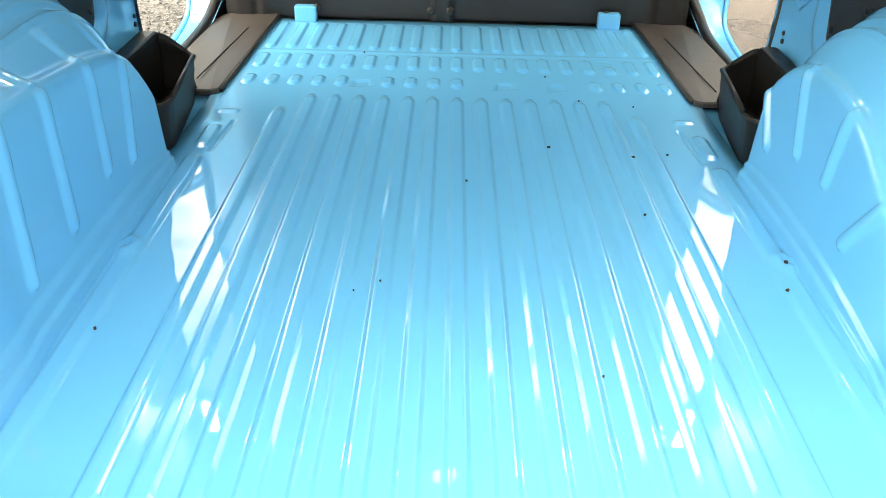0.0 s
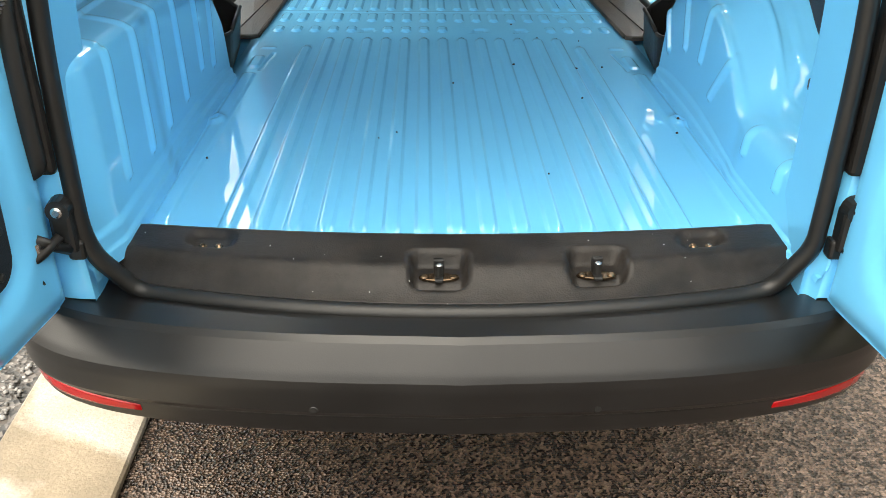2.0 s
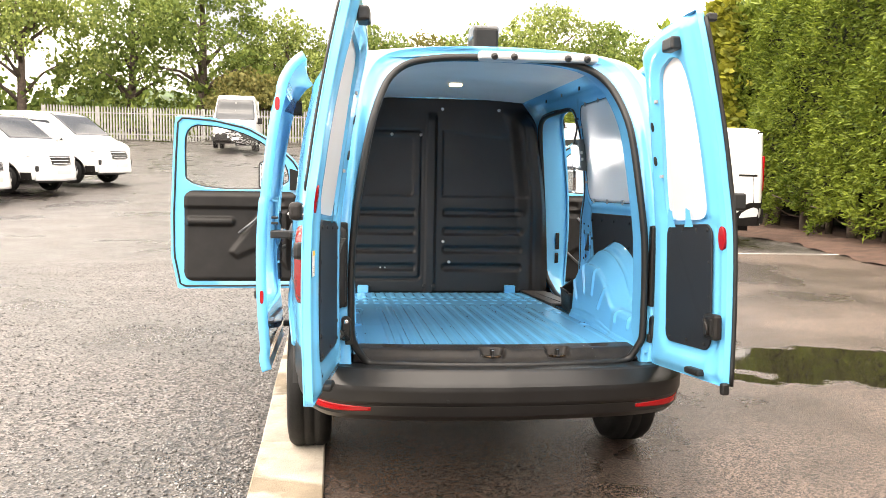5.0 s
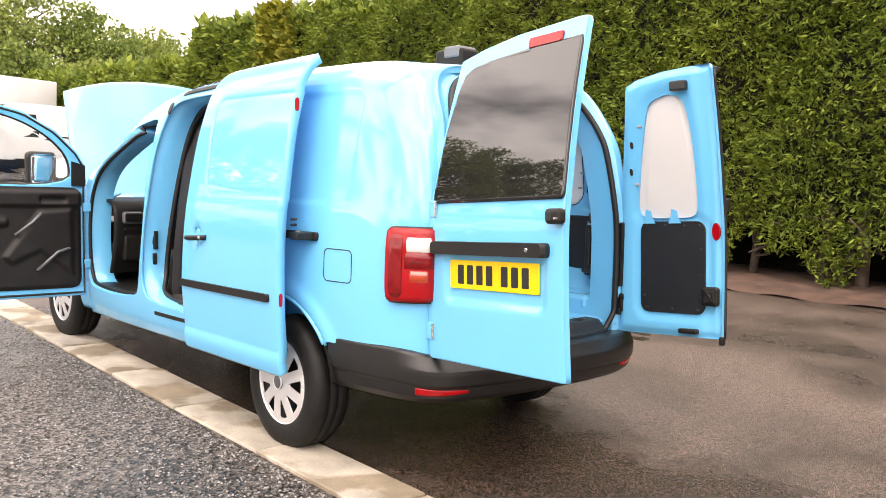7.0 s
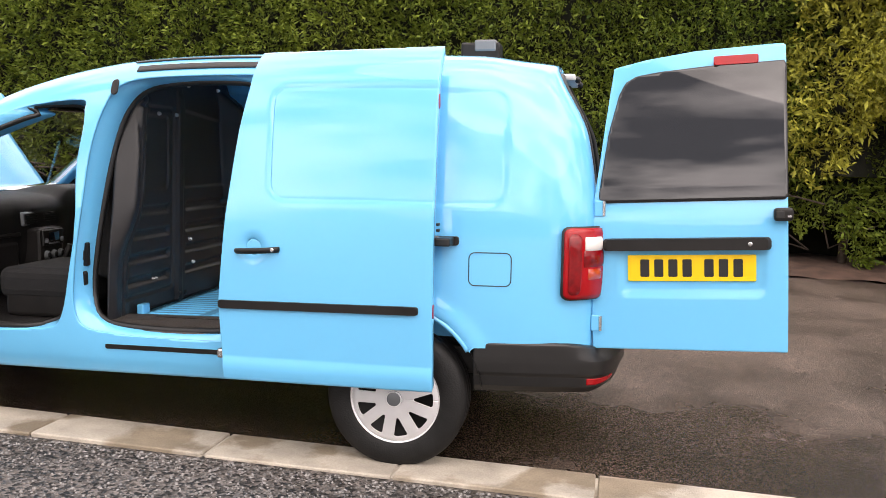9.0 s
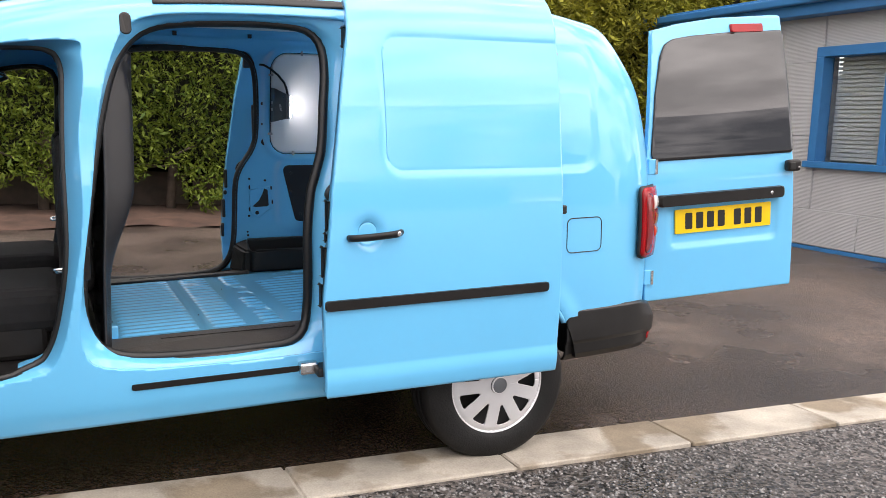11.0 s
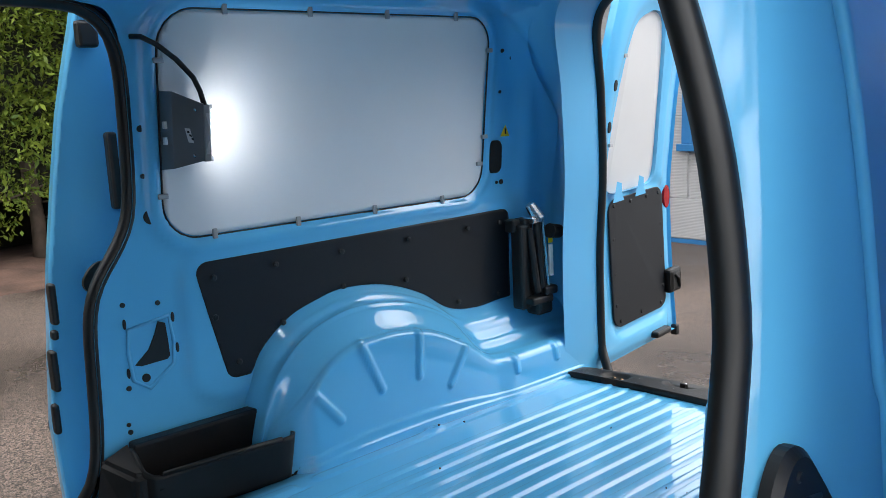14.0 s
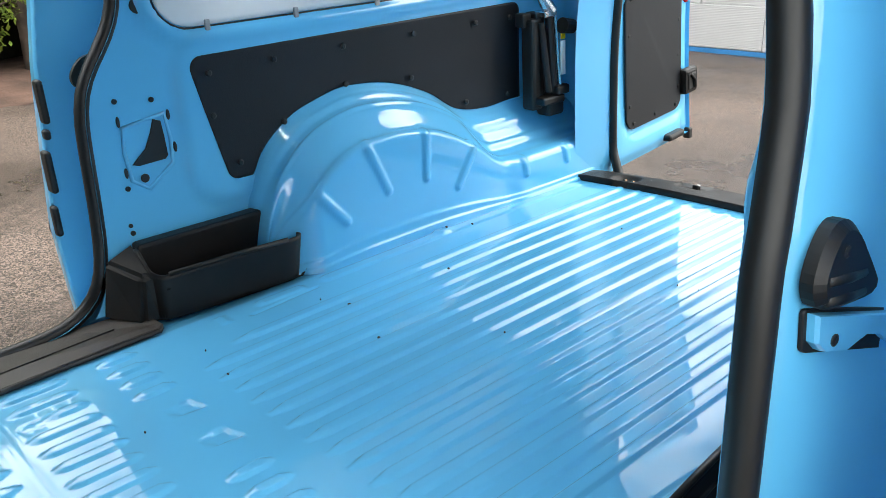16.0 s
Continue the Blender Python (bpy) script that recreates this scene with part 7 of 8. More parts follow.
def hedge_face(n, y0, y1, face=7.95, foot=0.42):
    y = rng.uniform(y0, y1, n)
    top = hedge_height(y)
    low = foot + 0.22 * np.sin(y * 3.3) + 0.14 * np.sin(y * 7.9) + 0.03 * np.maximum(0, y - 12)
    z = low + (top - low) * rng.random(n) ** 0.95
    x = face + waves(y, z) + 0.35 * np.maximum(0, (z - top + 0.4) / 0.4) ** 2 + 0.28 * rng.random(n) ** 1.5
    p = np.stack([x, y, z], -1)
    nr = np.stack([-0.9 + 0.0 * y, 0.25 * np.cos(y * 5.2), 0.35 + 0.5 * (z > top - 0.3)], -1)
    return p, nr


hedge = new("hedge")
tagged(hedge, "tall clipped green conifer hedge along the yard", "hedge", kind="stuff")
p, nr = hedge_face(40000, -9.5, 14.0)
sprays("leaf_sprays", p, nr, rng.uniform(0.055, 0.125, len(p)), 7, CONIFER, hedge, 0.8, 1.0, 0.15)
p, nr = hedge_face(11000, 14.0, 34.0)
sprays("leaf_sprays", p, nr, rng.uniform(0.12, 0.22, len(p)), 5, CONIFER, hedge, 0.7, 1.0, 0.2)
n = 5000
y = rng.uniform(-9.5, 34, n)
p = np.stack([rng.uniform(8.0, 10.2, n), y, hedge_height(y) + rng.uniform(-0.15, 0.08, n)], -1)
sprays("leaf_sprays", p, np.tile((0, 0, 1.0), (n, 1)), rng.uniform(0.15, 0.28, n), 4, CONIFER, hedge, 0.2, 1.2)
# dark sheet and boxes painted as the shade between the leaves
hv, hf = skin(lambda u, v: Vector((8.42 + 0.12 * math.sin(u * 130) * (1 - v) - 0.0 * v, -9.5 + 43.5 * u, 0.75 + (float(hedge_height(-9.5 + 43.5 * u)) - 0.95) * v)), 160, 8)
link("shade_backing", hv, hf, SHADE, hedge)
part("shade_backing", boxed(8.5, 10.3, -9.5, 19.4, 0.95, 4.5), SHADE, hedge)
part("shade_backing", boxed(8.5, 10.3, 19.4, 34, 0.95, 3.6), SHADE, hedge)
# a golden tree in the row
golden = new("golden_conifer")
tagged(golden, "yellow-leaved conifer growing within the hedge", "conifer", kind="stuff")
n = 1500
y = 14.7 + 0.55 * rng.normal(0, 0.5, n)
z = rng.uniform(1.6, 4.85, n)
sprays("leaf_sprays", np.stack([7.83 + waves(y, z) + 0.15 * rng.random(n), y, z], -1), np.tile((-0.9, 0, 0.5), (n, 1)), rng.uniform(0.12, 0.22, n), 4, GOLDEN, golden, 0.5)

# loose shrubs that carry the hedge on
shrub = new("overgrown_shrubs")
tagged(shrub, "loose yellow-green conifers with bare shaded stems", "shrubs", kind="stuff")
n = 15000
y = rng.uniform(-9.6, -3.0, n)
top = 5.6 + 0.4 * np.sin(y * 1.3)
low = 1.45 + 0.35 * np.sin(y * 2.6) + 0.25 * np.sin(y * 5.7)
z = low + (top - low) * rng.random(n) ** 0.9
bul = 0.55 * np.abs(np.sin(y * 1.15 + 0.5)) + 0.28 * np.sin(z * 2.2 + y) + 0.18 * np.sin(z * 5 + y * 3)
x = 7.55 - bul * 0.7 + 0.55 * rng.random(n) ** 1.4
keep = (y < -3.6) | (rng.random(n) < 0.5)
p = np.stack([x, y, z], -1)[keep]
sprays("leaf_sprays", p, np.tile((-0.8, 0, 0.25), (len(p), 1)), rng.uniform(0.07, 0.15, len(p)), 8, BRONZE, shrub, 0.9, 1.1, 0.14)
# dark sheet in place of the shade behind the shrub leaves
link("shade_backing", *skin(lambda u, v: Vector((7.95 + 0.2 * math.sin(u * 40), -9.6 + 6.4 * u, 1.3 + 4.0 * v)), 40, 6), SHADE, shrub)

# trunks, soil and timber offcuts under the hedge
hedge_y = np.arange(-9.2, 33, 0.85)
trunk_stuff = new("hedge_stems")
tagged(trunk_stuff, "bare brown stems under the hedge", "stems", kind="stuff")
for k, y in enumerate(hedge_y):
    y = float(y) + random.uniform(-0.2, 0.2)
    g = base_at(8.4, y)
    x0 = 8.42 + random.uniform(-0.1, 0.15)
    top = 1.9 if y < -3 else 1.1
    link("stem", *tube([(x0, y, g - 0.05), (x0 + random.uniform(-0.05, 0.05), y + random.uniform(-0.05, 0.05), g + 0.5), (x0 + random.uniform(-0.1, 0.1), y + random.uniform(-0.1, 0.1), g + top)], random.uniform(0.05, 0.10), False, 8), BARK, trunk_stuff)
    if y < 12:
        for _ in range(3):
            z0 = g + random.uniform(0.3, 0.9)
            link("twig", *tube([(x0, y, z0), (x0 - random.uniform(0.1, 0.4), y + random.uniform(-0.4, 0.4), z0 + random.uniform(-0.1, 0.25)), (x0 - random.uniform(0.3, 0.6), y + random.uniform(-0.6, 0.6), z0 + random.uniform(0.0, 0.4))], 0.012, False, 5), BARK, trunk_stuff)
# added dark screen: painted shade that closes the view under the hedge
link("shade_screen", *skin(lambda u, v: Vector((10.3 + 0.1 * math.sin(u * 90), -14 + 60 * u, base_at(10.3, -14 + 60 * u) - 0.1 + 2.2 * v)), 120, 4), SHADE, trunk_stuff)
bed = link("soil_bed", *skin(lambda u, v: Vector((7.05 + 3.6 * v + 0.16 * math.sin(u * 60) * (v < 0.1) + 0.09 * math.sin(u * 143) * (v < 0.1), -10 + 45 * u, base_at(8, -10 + 45 * u) + 0.012 + 0.10 * math.sin(math.pi * min(1, v * 1.2)) + 0.02 * math.sin(u * 300 + v * 20))), 240, 10), SOIL)
tagged(bed, "strip of bare reddish brown soil under the hedge", "soil", kind="structure")
for k in range(26):
    y = -9.0 + 0.92 * k + random.uniform(-0.1, 0.1)
    if random.random() < 0.4:
        continue
    h = random.uniform(0.30, 0.55)
    bd = part("timber_board", boxed(-0.015, 0.015, -0.41, 0.41, 0.0, h, 0.004, 1), TIMBER, m=pose(9.25 + random.uniform(-0.1, 0.1), y, base_at(9, y) + 0.08, 0, 0, random.uniform(-3, 3)))
    tagged(bd, "pale weathered timber board leaning behind the stems", "board", "boards under the hedge")

# ---- trees behind the yard ----
def tree(x, y, h, r, material, label, leaves=5200, leaf=0.22):
    g = base_at(x, y) - 0.1
    t = new("tree")
    t.matrix_basis = pose(x, y, g)
    tagged(t, label, "tree", "trees behind the fence")
    bend = [random.uniform(-0.3, 0.3) for _ in range(4)]
    spine = [Vector((0, 0, 0)), Vector((bend[0] * 0.3, bend[1] * 0.3, h * 0.25)), Vector((bend[0], bend[1], h * 0.55)), Vector((bend[2], bend[3], h * 0.92))]
    tv_, tf_ = [], []
    rr = 0.035 * h
    def bar(pts, r0):
        v, f = tube(pts, r0, False, 7)
        m_ = len(pts)
        for i in range(m_):
            c = pts[i]
            for q in range(7):
                v[i * 7 + q] = c + (v[i * 7 + q] - c) * (1 - 0.8 * i / (m_ - 1))
        b0 = len(tv_)
        tv_.extend(v)
        tf_.extend(tuple(b0 + i for i in q) for q in f)
    bar(resample(spine, 7, False), rr)
    tips = []
    for k in range(11):
        a, z0 = k * 2.4 + random.uniform(-0.4, 0.4), h * random.uniform(0.22, 0.7)
        root = resample(spine, 20, False)[min(18, int(z0 / h * 20))]
        ln = r * random.uniform(0.6, 1.0) * (1.1 - 0.5 * z0 / h)
        tip = root + Vector((math.cos(a) * ln, math.sin(a) * ln, ln * random.uniform(0.35, 0.9)))
        bar([root, root.lerp(tip, 0.5) + Vector((0, 0, 0.12 * ln)), tip], rr * 0.4)
        tips.append(tip)
    link("trunk", tv_, tf_, BARK, t)
    # leaf clumps round the limb ends, uneven, with gaps
    cl = tips + [spine[-1], spine[2] + Vector((0, 0, 0.2 * h))]
    for q in range(26):
        a, e = random.uniform(0, 6.283), random.uniform(-0.35, 1.0)
        k = random.uniform(0.65, 1.0)
        cl.append(Vector((math.cos(a) * math.sqrt(max(0, 1 - e * e)) * r * k, math.sin(a) * math.sqrt(max(0, 1 - e * e)) * r * k, h * 0.58 + e * h * 0.40 * k)))
    pts, nrm = [], []
    each = leaves // len(cl)
    for c in cl:
        s = r * random.uniform(0.20, 0.38)
        q = rng.normal(0, 1, (each, 3))
        q /= np.linalg.norm(q, axis=1)[:, None]
        rad = s * rng.uniform(0.55, 1.05, (each, 1))
        pts.append(np.array(c)[None] + q * rad * np.array([1, 1, 0.75]))
        nrm.append(q * 0.6 + np.array([0, 0, 0.5]))
    p_ = np.concatenate(pts)
    sprays("crown", p_, np.concatenate(nrm), rng.uniform(0.7, 1.2, len(p_)) * leaf, 2, material, t, 0.3, 1.2, 0.42)
    return t


WOODS = [(-8.5, 50, 11.5, 3.6, OAK), (-3.5, 53, 9.0, 3.4, LIME), (1.5, 54, 8.6, 3.0, OAK), (5.5, 56, 8.0, 3.4, RUSSET), (9.5, 57, 9.0, 3.6, OAK), (13.5, 55, 10.0, 4.2, LIME), (18, 56, 9.2, 3.8, OAK), (22.5, 60, 8.6, 3.8, LIME), (27, 62, 8.2, 3.6, OAK), (32, 62, 8.0, 4.0, OAK),
         (-13, 52, 10.0, 3.8, OAK), (-18, 48, 9.5, 4.0, LIME), (-22.5, 50, 11.0, 4.4, OAK), (-27.5, 49, 11.5, 4.4, LIME), (-32.5, 52, 11.5, 4.2, OAK), (-38, 50, 11.0, 4.6, OAK), (3.5, 48.5, 5.0, 2.2, RUSSET), (8.0, 49.5, 5.4, 2.6, RUSSET), (12.0, 49, 5.2, 2.4, OAK), (-0.5, 48.5, 4.4, 2.0, LIME), (-5.5, 48.5, 4.6, 2.2, RUSSET), (16.5, 49, 5.0, 2.6, LIME), (12, 33.5, 2.6, 1.3, LIME), (14.2, 24, 7.2, 3.0, OAK)]
KINDS = {OAK.name: "dark green broadleaved tree with an uneven crown", LIME.name: "light green broadleaved tree with a loose crown", RUSSET.name: "low tree with brownish green leaves"}
for x, y, h, r, m_ in WOODS:
    tree(x, y, h * (0.86 if x > -6 else 0.95), r, m_, KINDS[m_.name])
under = new("undergrowth")
tagged(under, "dense green scrub between the far trees", "scrub", kind="stuff")
n = 16000
x, y = rng.uniform(-45, 38, n), rng.uniform(47.5, 60, n)
z = 1.5 + (3.4 + 1.6 * np.sin(x * 0.7) + 1.0 * np.sin(x * 1.9 + y)) * rng.random(n) ** 0.8 + 0.07 * (y - 47)
sprays("leaf_sprays", np.stack([x, y, z], -1), np.tile((0, -0.5, 0.6), (n, 1)), rng.uniform(0.25, 0.45, n), 3, OAK, under, 0.3, 1.3, 0.4)
hill = link("wooded_hill", *skin(lambda u, v: Vector((-140 + 280 * u, 62 + 60 * v, 1.5 + (5.5 + 1.2 * math.sin(u * 31) + 0.8 * math.sin(u * 77 + 1)) * math.sin(min(1, v * 1.6) * math.pi / 2))), 90, 8), mat("distant_woodland", (0.05, 0.085, 0.03), 0.9, var=0.6, scale=0.35, bump=1.0, bump_scale=2, fine=0.7, fine_scale=2.0))
tagged(hill, "wooded hillside far behind the yard", "hillside", kind="structure")

# ---- palisade fence ----
fence = new("palisade_fence")
tagged(fence, "grey steel palisade fence at the far side of the yard", "fence")
GALV = mat("weathered_grey_steel", (0.33, 0.33, 0.31), 0.6, metal=0.3, var=0.2, scale=3)
pale_v, pale_f = [], []
for x, z in ((-0.035, 0.08), (-0.035, 1.75), (0, 1.83), (0.035, 1.75), (0.035, 0.08)):
    pale_v.append((x, -0.012 if x == 0 else 0.0, z))
pale_f = [(0, 1, 2, 3, 4)]
pale = thick(link("pale", pale_v, pale_f, GALV, fence, smooth=False), 0.004)
pale_me = pale.data
pale.matrix_basis = pose(-16, 45, base_at(-16, 45))
for k in range(1, 230):
    x = -16 + 0.152 * k
    ob = new("pale", pale_me)
    ob.parent = fence
    ob.matrix_basis = pose(x, 45, base_at(x, 45), 0, 0, random.uniform(-2, 2))
g = base_at(0, 45)
for z in (0.35, 1.45):
    part("rail", boxed(-16.1, 18.9, 45.02, 45.06, g + z, g + z + 0.05), GALV, fence)
for k in range(13):
    part("post", boxed(-16 + 2.75 * k, -15.9 + 2.75 * k, 45.05, 45.16, g - 0.1, g + 1.8), GALV, fence)

# ---- parked white vans ----
V_L, V_HW = 5.0, 0.97
V_TOP = [(-0.96, 1.90), (-0.90, 1.945), (-0.5, 1.965), (1.0, 1.97), (2.1, 1.95), (2.45, 1.88), (2.75, 1.69), (3.05, 1.46), (3.28, 1.28), (3.45, 1.20), (3.7, 1.13), (3.88, 1.03), (3.96, 0.90), (4.02, 0.62), (4.02, 0.5)]
V_W = [(-0.97, 0.90), (-0.9, 0.945), (0, 0.965), (2.4, 0.965), (3.2, 0.94), (3.6, 0.88), (3.85, 0.76), (3.98, 0.58), (4.03, 0.45)]
V_DARK = mat("dark_van_glass", (0.03, 0.035, 0.04), 0.05, var=0.1, scale=3, spec=0.6)
V_CHROME = mat("grille_chrome", (0.6, 0.6, 0.6), 0.2, metal=1.0, var=0.05, scale=10)


def white_van(m, label, tall=0.0, dark_bumper=True, box_body=False):
    vn = new("parked_van")
    vn.matrix_basis = m
    tagged(vn, label, "van", "parked white vans")

    def top(y):
        return curve_at(V_TOP, y) + tall * sstep(2.9, 2.1, y)

    def side(y, z):
        t = top(y)
        f = 1.0 - 0.10 * max(0, (z - 0.95) / 1.0) ** 1.5 - 0.05 * sstep(0.6, 0.3, z)
        return curve_at(V_W, y) * f

    def body_fn(u, v):
        y = -0.97 + 5.0 * u
        t = top(y)
        if v < 0.62:
            z = 0.33 + (t - 0.10 - 0.33) * v / 0.62
            return Vector((side(y, z), y, z))
        k = (v - 0.62) / 0.38
        w0 = side(y, t - 0.10)
        a = min(1, k / 0.4) * math.pi / 2
        z = t - 0.10 + 0.085 * math.sin(a) + 0.015 * k
        x = w0 - 0.10 * (1 - math.cos(a)) if k < 0.4 else (w0 - 0.10) * (1 - (k - 0.4) / 0.6)
        return Vector((x, y, z))

    def cut(p):
        return min(math.hypot(p.y, p.z - 0.36) - 0.40, math.hypot(p.y - 3.1, p.z - 0.36) - 0.40)
    bv_, bf_ = skin(body_fn, 110, 46, cut)
    lv_, lf_ = mirror_x(bv_, bf_)
    tail_r = skin(lambda a, b: Vector(((2 * a - 1) * 0.885 * (1 - 0.10 * max(0, b - 0.4) ** 1.5), -0.972 + 0.05 * max(0, b - 0.5), 0.35 + (1.53 + tall) * b)), 12, 14)
    vs = list(bv_) + list(lv_) + list(tail_r[0])
    fs = [tuple(reversed(f)) for f in bf_] + [tuple(len(bv_) + i for i in reversed(f)) for f in lf_] + [tuple(len(bv_) * 2 + i for i in f) for f in tail_r[1]]
    thick(link("body", vs, fs, VANWHITE, vn), 0.01, 0)
    # glass
    def top_pt(a, y, off):
        t = top(y)
        return Vector((a * (side(y, t - 0.1) - 0.06), y, t - 0.004 + off))
    ws = skin(lambda u, v: top_pt(2 * u - 1, 2.38 + 0.84 * v, 0.008), 16, 14)
    thick(link("windscreen", ws[0], [tuple(reversed(f)) for f in ws[1]], V_DARK, vn), 0.006, 0)
    for sgn in (1, -1):
        ring = [(1.55, 1.16), (2.92, 1.16), (2.72, 1.42), (2.44, 1.70), (1.60, 1.74)]
        v_, f_ = slab(ring, lambda u, v, w: Vector((sgn * (side(u, v) + w - 0.002), u, v)), 0.010, 0.003)
        link("side_window", v_, f_ if sgn > 0 else [tuple(reversed(q)) for q in f_], V_DARK, vn, smooth=False)
        v_, f_ = slab([(-0.85, 1.155), (1.35, 1.155), (1.35, 1.19), (-0.85, 1.19)], lambda u, v, w: Vector((sgn * (side(u, v) + w), u, v)), 0.014, 0.003)
        link("side_rail", v_, f_ if sgn > 0 else [tuple(reversed(q)) for q in f_], BLACK, vn, smooth=False)
        for y0, y1 in ((-0.97, -0.40), (0.41, 2.69), (3.51, 3.75)):
            n_ = 10
            row = [(y0 + (y1 - y0) * q / n_, 0.33) for q in range(n_ + 1)] + [(y1 - (y1 - y0) * q / n_, 0.50 if y0 > 0 else 0.72 - 0.24 * (n_ - q) / n_ * 0 - (0.22 * sstep(-0.75, -0.42, y1 - (y1 - y0) * q / n_))) for q in range(n_ + 1)]
            v_, f_ = slab(row, lambda u, v, w: Vector((sgn * (side(u, v) + w), u, v)), 0.018, 0.003)
            link("lower_trim", v_, f_ if sgn > 0 else [tuple(reversed(q)) for q in f_], BLACK, vn, smooth=False)
        v_, f_ = slab([(-0.985, 0.70), (-0.80, 0.70), (-0.78, 1.10), (-0.86, 1.90), (-0.97, 1.90)], lambda u, v, w: Vector((sgn * (side(max(u, -0.97), v) + w), u, v)), 0.010, 0.003)
        link("corner_trim", v_, f_ if sgn > 0 else [tuple(reversed(q)) for q in f_], BLACK, vn, smooth=False)
        part("tail_lens", boxed(*sorted((sgn * 0.80, sgn * 0.90)), -1.0, -0.955, 0.92, 1.50, 0.015), RED, vn)
        hl = skin(lambda a, b: Vector((sgn * (0.90 - 0.36 * a), 3.66 + 0.25 * a + 0.05 * (1 - b) - 0.01, 0.84 + 0.15 * b + 0.05 * (1 - a))), 8, 4)
        thick(link("headlight", hl[0], hl[1], CLEAR, vn, "clear headlight"), 0.05, 0)
        part("fog_recess", boxed(sgn * 0.72 - 0.09, sgn * 0.72 + 0.09, 3.84, 3.91, 0.52, 0.66, 0.02), INK, vn)
        mi = part("wing_mirror", boxed(sgn * 1.08 - 0.10, sgn * 1.08 + 0.10, 2.66, 2.80, 1.16, 1.44, 0.04, 2), VANWHITE if not dark_bumper else BLACK, vn)
        part("mirror_arm", boxed(*sorted((sgn * 0.90, sgn * 1.0)), 2.70, 2.76, 1.18, 1.24), BLACK, mi)
    bw = skin(lambda a, b: Vector(((2 * a - 1) * 0.80, 4.075 - 0.22 * abs(2 * a - 1) ** 2.6 - 0.03 * b * b, 0.30 + 0.36 * b)), 20, 6)
    thick(link("front_bumper", bw[0], [tuple(reversed(f)) for f in bw[1]], BLACK if dark_bumper else VANWHITE, vn), 0.05, 0)
    gr = skin(lambda a, b: Vector(((2 * a - 1) * (0.36 + 0.05 * b), 4.06 - 0.05 * abs(2 * a - 1) ** 2 - 0.06 * b, 0.70 + 0.20 * b)), 12, 5)
    gri = thick(link("grille", gr[0], gr[1], INK, vn, "dark grille with bright bars"), 0.03, 0)
    for q in range(3):
        link("grille_bar", *tube([((2 * a - 1) * (0.36 + 0.04 * q), 4.085 - 0.05 * (2 * a - 1) ** 2 - 0.02 * q, 0.72 + 0.07 * q) for a in (0, 0.25, 0.5, 0.75, 1)], 0.010, False, 6), V_CHROME, gri)
    part("plate", boxed(-0.26, 0.26, 4.075, 4.10, 0.46, 0.57, 0.004), GREY_BOARD, vn)
    part("rear_bumper", boxed(-0.90, 0.90, -1.03, -0.93, 0.36, 0.62, 0.03), BLACK, vn)
    part("underbody", boxed(-0.80, 0.80, -0.8, 3.7, 0.24, 0.40), BLACK, vn)
    for sgn in (1, -1):
        for yc in (0.0, 3.1):
            wm = pose(sgn * 0.84, yc, 0.335, 0, 0, 0 if sgn > 0 else 180)
            tvv = [(x, a * 1.063, b * 1.063) for x, a, b in tv]
            wh = link("wheel", tvv, tf, TYRE, vn, m=wm)
            rim = link("wheel_trim", [(x, a * 1.0, b * 1.0) for x, a, b in rv], rf, SILVER, wh)
            thick(rim, 0.006, 0)
            link("wheel_disc", bv2, bf2, INK, wh)
            v_, f_ = skin(lambda a, b: Vector((sgn * (0.62 + 0.33 * b), yc + 0.40 * math.cos(math.pi * (1.1 * a - 0.05)), 0.36 + 0.40 * math.sin(math.pi * (1.1 * a - 0.05)))), 20, 2)
            link("arch_liner", v_, f_, RUBBER, vn)
    if box_body:
        part("box_body", boxed(-1.02, 1.02, -1.1, 2.0, 0.75, 2.75, 0.04), VANWHITE, vn)
    return vn


def stand(x, y, turn):
    return pose(x, y, rise(x, y), 0, 0, turn)


white_van(stand(5.50, 10.78, 90), "white panel van with black corner trims by the hedge")
white_van(stand(-11.9, 17.4, 252), "white panel van with a bright grille in the row", 0.0, False)
white_van(stand(-11.2, 20.0, 252), "white panel van standing in the row", 0.0, False)
white_van(stand(-12.2, 14.9, 250), "white panel van with a black bumper in the row", 0.0, True)
white_van(stand(-10.4, 22.6, 252), "white panel van at the end of the row", 0.0, False)
white_van(stand(4.6, 26.5, 108), "white panel van with a black bumper across the yard", 0.0, True)
white_van(stand(6.2, 29.5, 112), "white box van across the yard", 0.0, True, True)
white_van(stand(5.9, 22.6, 104), "white panel van near the hedge", 0.05, False)
white_van(stand(-5.2, 39.5, 182), "tall white van with a dark grille by the fence", 0.50, True)

# ---- office building behind the van ----
building = new("office_building")
tagged(building, "low office building with grey ribbed cladding and blue trim", "building")
BLUE = mat("blue_window_paint", (0.035, 0.19, 0.44), 0.4, var=0.06, scale=5)
part("wall", boxed(0, 2.28, -7.3, -7.06, 0.0, 2.85), CLAD, building)
part("wall", boxed(4.22, 14, -7.3, -7.06, 0.0, 2.85), CLAD, building)
part("wall", boxed(2.28, 4.22, -7.3, -7.06, 0.0, 1.08), CLAD, building)
part("wall", boxed(2.28, 4.22, -7.3, -7.06, 2.42, 2.85), CLAD, building)
part("wall", boxed(0, 14, -15, -14.7, 0, 2.85), CLAD, building)
part("wall", boxed(0.0, 0.25, -14.7, -7.3, 0, 2.85), CLAD, building)
part("wall", boxed(13.75, 14.0, -14.7, -7.3, 0, 2.85), CLAD, building)
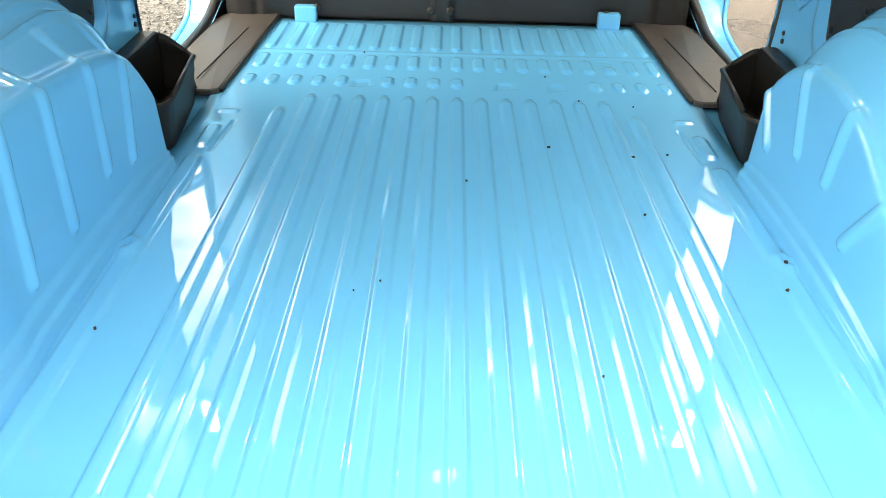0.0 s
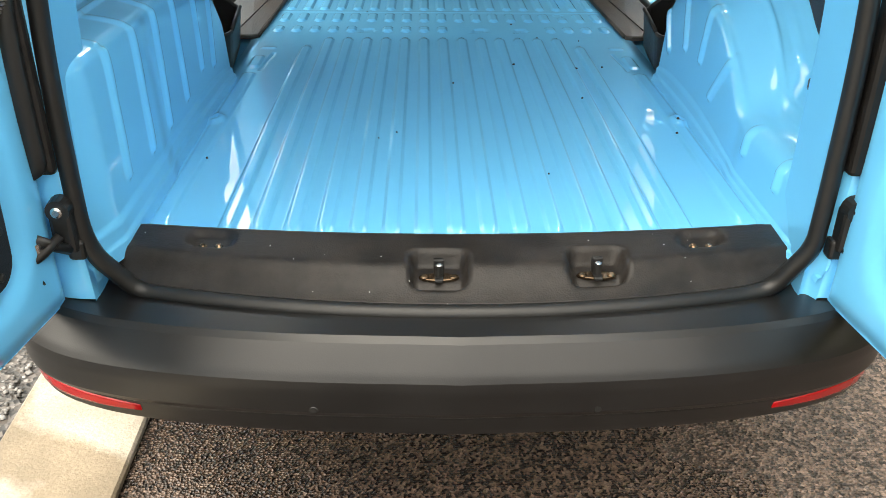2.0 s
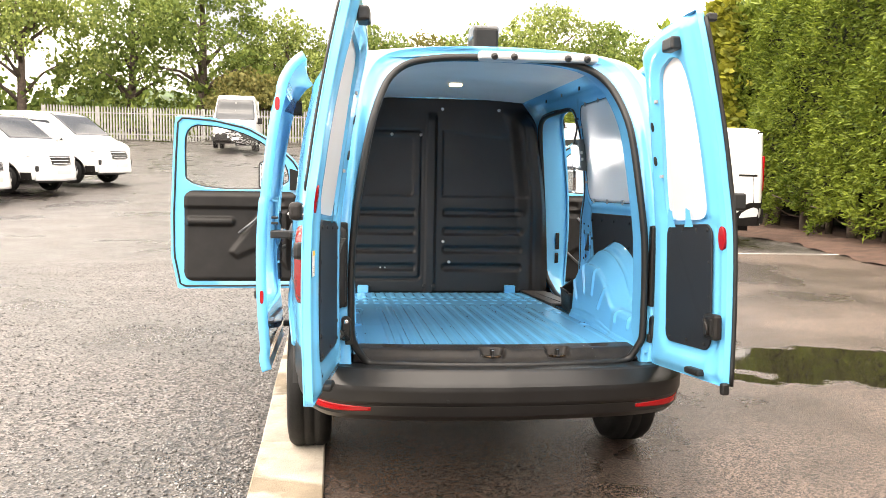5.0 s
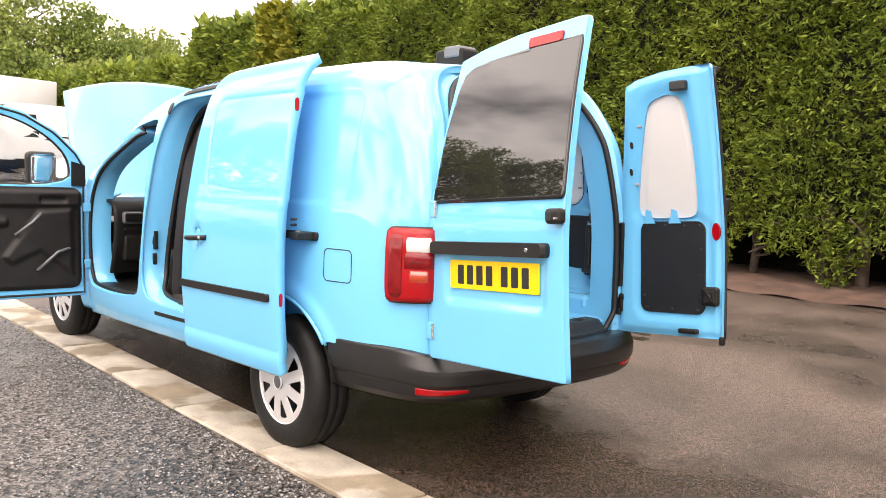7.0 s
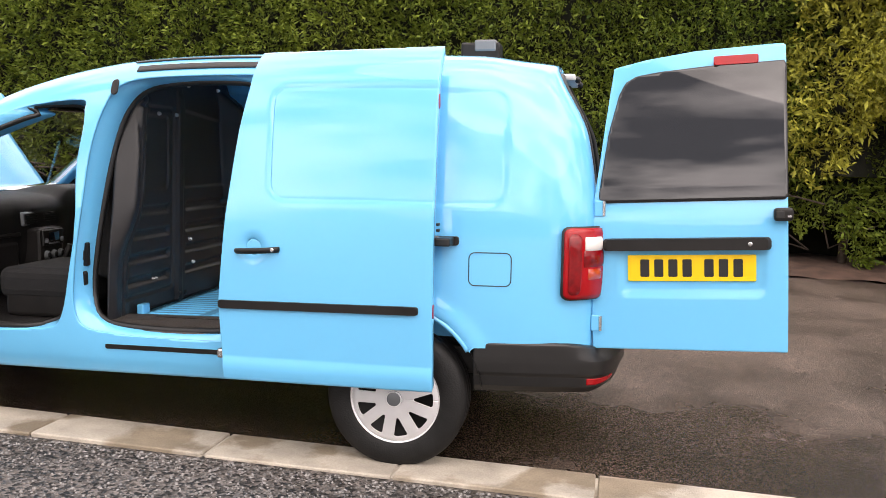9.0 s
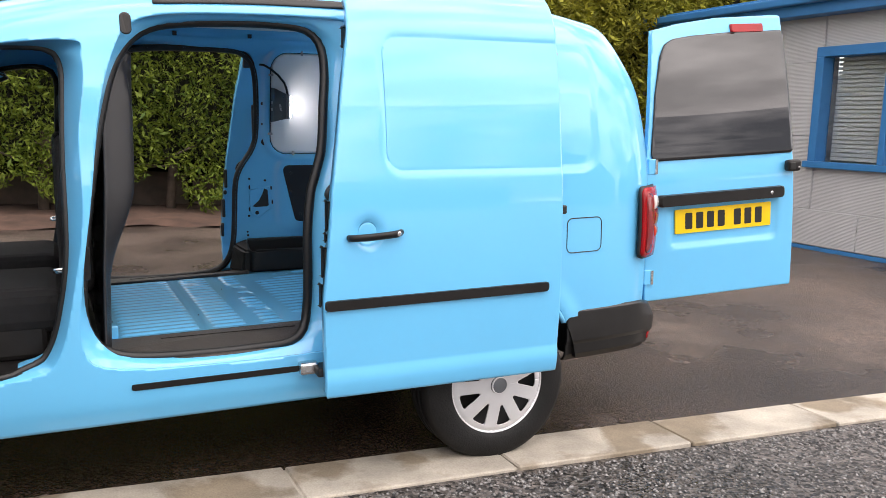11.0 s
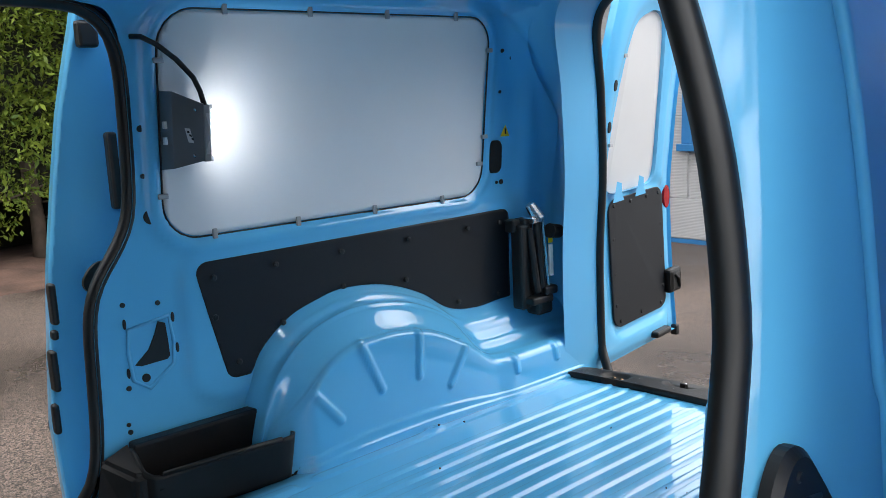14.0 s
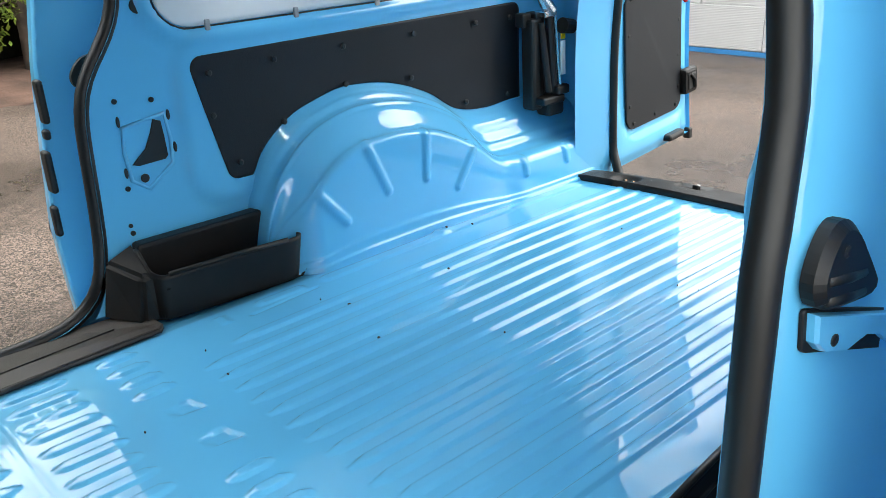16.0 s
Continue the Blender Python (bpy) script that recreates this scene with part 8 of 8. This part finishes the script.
part("room_back", boxed(1.0, 5.6, -9.0, -8.9, 0, 2.8), GREY_BOARD, building)
part("fascia", boxed(-0.3, 14.3, -7.42, -6.80, 2.85, 3.12, 0.01), BLUE, building)
part("gutter", boxed(-0.3, 14.3, -6.80, -6.70, 2.98, 3.08, 0.02), BLUE, building)
link("roof", [(-0.4, -6.8, 3.1), (14.4, -6.8, 3.1), (14.4, -15.2, 4.3), (-0.4, -15.2, 4.3)], [(0, 1, 2, 3)], mat("dark_roof_sheet", (0.05, 0.05, 0.055), 0.6, var=0.2, scale=1), building, smooth=False)
part("base_trim", boxed(-0.02, 14.02, -7.06, -7.035, 0.0, 0.05, 0.004), BLUE, building)
zs = [(0.06, 0.50), (0.505, 1.40), (1.405, 2.30), (2.305, 2.85)]
for k in range(4):
    x0, x1 = 3.5 * k, 3.5 * (k + 1)
    for z0, z1 in zs:
        spans = [(x0, x1)]
        if z1 > 1.08 and z0 < 2.42:
            spans = [(a, b) for a, b in ((x0, min(x1, 2.26)), (max(x0, 4.24), x1)) if b - a > 0.05]
        for a, b in spans:
            part("cladding_panel", boxed(a + 0.003, b - 0.003, -7.06, -7.03, z0, z1, 0.004, 1), CLAD, building)
for z0, z1 in ((0.505, 1.05), (2.45, 2.85)):
    part("cladding_panel", boxed(2.30, 4.20, -7.056, -7.034, z0, z1, 0.003, 1), CLAD, building)
win = part("window", boxed(2.26, 4.24, -7.16, -7.14, 1.06, 2.44), GREY_BOARD, building)
win.data.materials[0] = glass("office_glass", (0.92, 0.95, 0.95))
for name, b in (("frame_head", (2.20, 4.30, 2.36, 2.48)), ("frame_jamb", (2.20, 2.32, 1.10, 2.36)), ("frame_jamb", (4.18, 4.30, 1.10, 2.36)), ("mullion", (3.21, 3.29, 1.10, 2.36))):
    part(name, boxed(b[0], b[1], -7.18, -6.99, b[2], b[3], 0.006), BLUE, win)
part("sill", boxed(2.16, 4.34, -7.18, -6.95, 1.02, 1.10, 0.008), BLUE, win)
for k in range(24):
    part("blind_slat", boxed(2.34, 4.16, -7.255, -7.235, 1.12 + 0.052 * k, 1.16 + 0.052 * k), WHITE_BOARD, win)

# low sheds across the yard, dark roofed
# wall colour darkened so that the sheds read as backlit silhouettes
SHED_WALL = mat("dark_backlit_wall", (0.085, 0.055, 0.045), 0.85, var=0.3, scale=1.5)


def shed(x, y, w, d, h, ridge, turn):
    s = new("shed_building")
    s.matrix_basis = pose(x, y, rise(x, y) - 0.1, 0, 0, turn)
    tagged(s, "low workshop with a dark pitched roof", "building", "sheds across the yard")
    part("wall", boxed(-w / 2, w / 2, -d / 2, d / 2, 0, h), SHED_WALL, s)
    v = [(-w / 2 - 0.3, -d / 2 - 0.3, h - 0.05), (w / 2 + 0.3, -d / 2 - 0.3, h - 0.05), (w / 2 + 0.3, d / 2 + 0.3, h - 0.05), (-w / 2 - 0.3, d / 2 + 0.3, h - 0.05), (-w / 2 - 0.3, 0, ridge), (w / 2 + 0.3, 0, ridge)]
    link("roof", v, [(0, 1, 5, 4), (3, 4, 5, 2), (0, 4, 3), (1, 2, 5), (3, 2, 1, 0)], bpy.data.materials["dark_roof_sheet"], s, smooth=False)
    part("roller_door", boxed(-w * 0.25, w * 0.05, -d / 2 - 0.04, -d / 2 + 0.02, 0, h * 0.8), mat("dark_roller_door", (0.08, 0.09, 0.1), 0.5) if "dark_roller_door" not in bpy.data.materials else bpy.data.materials["dark_roller_door"], s)


shed(-42, -44, 24, 14, 4.6, 7.6, 60)
shed(-62, -14, 30, 14, 3.8, 6.0, 90)
shed(-22, -56, 22, 14, 5.0, 8.2, 20)
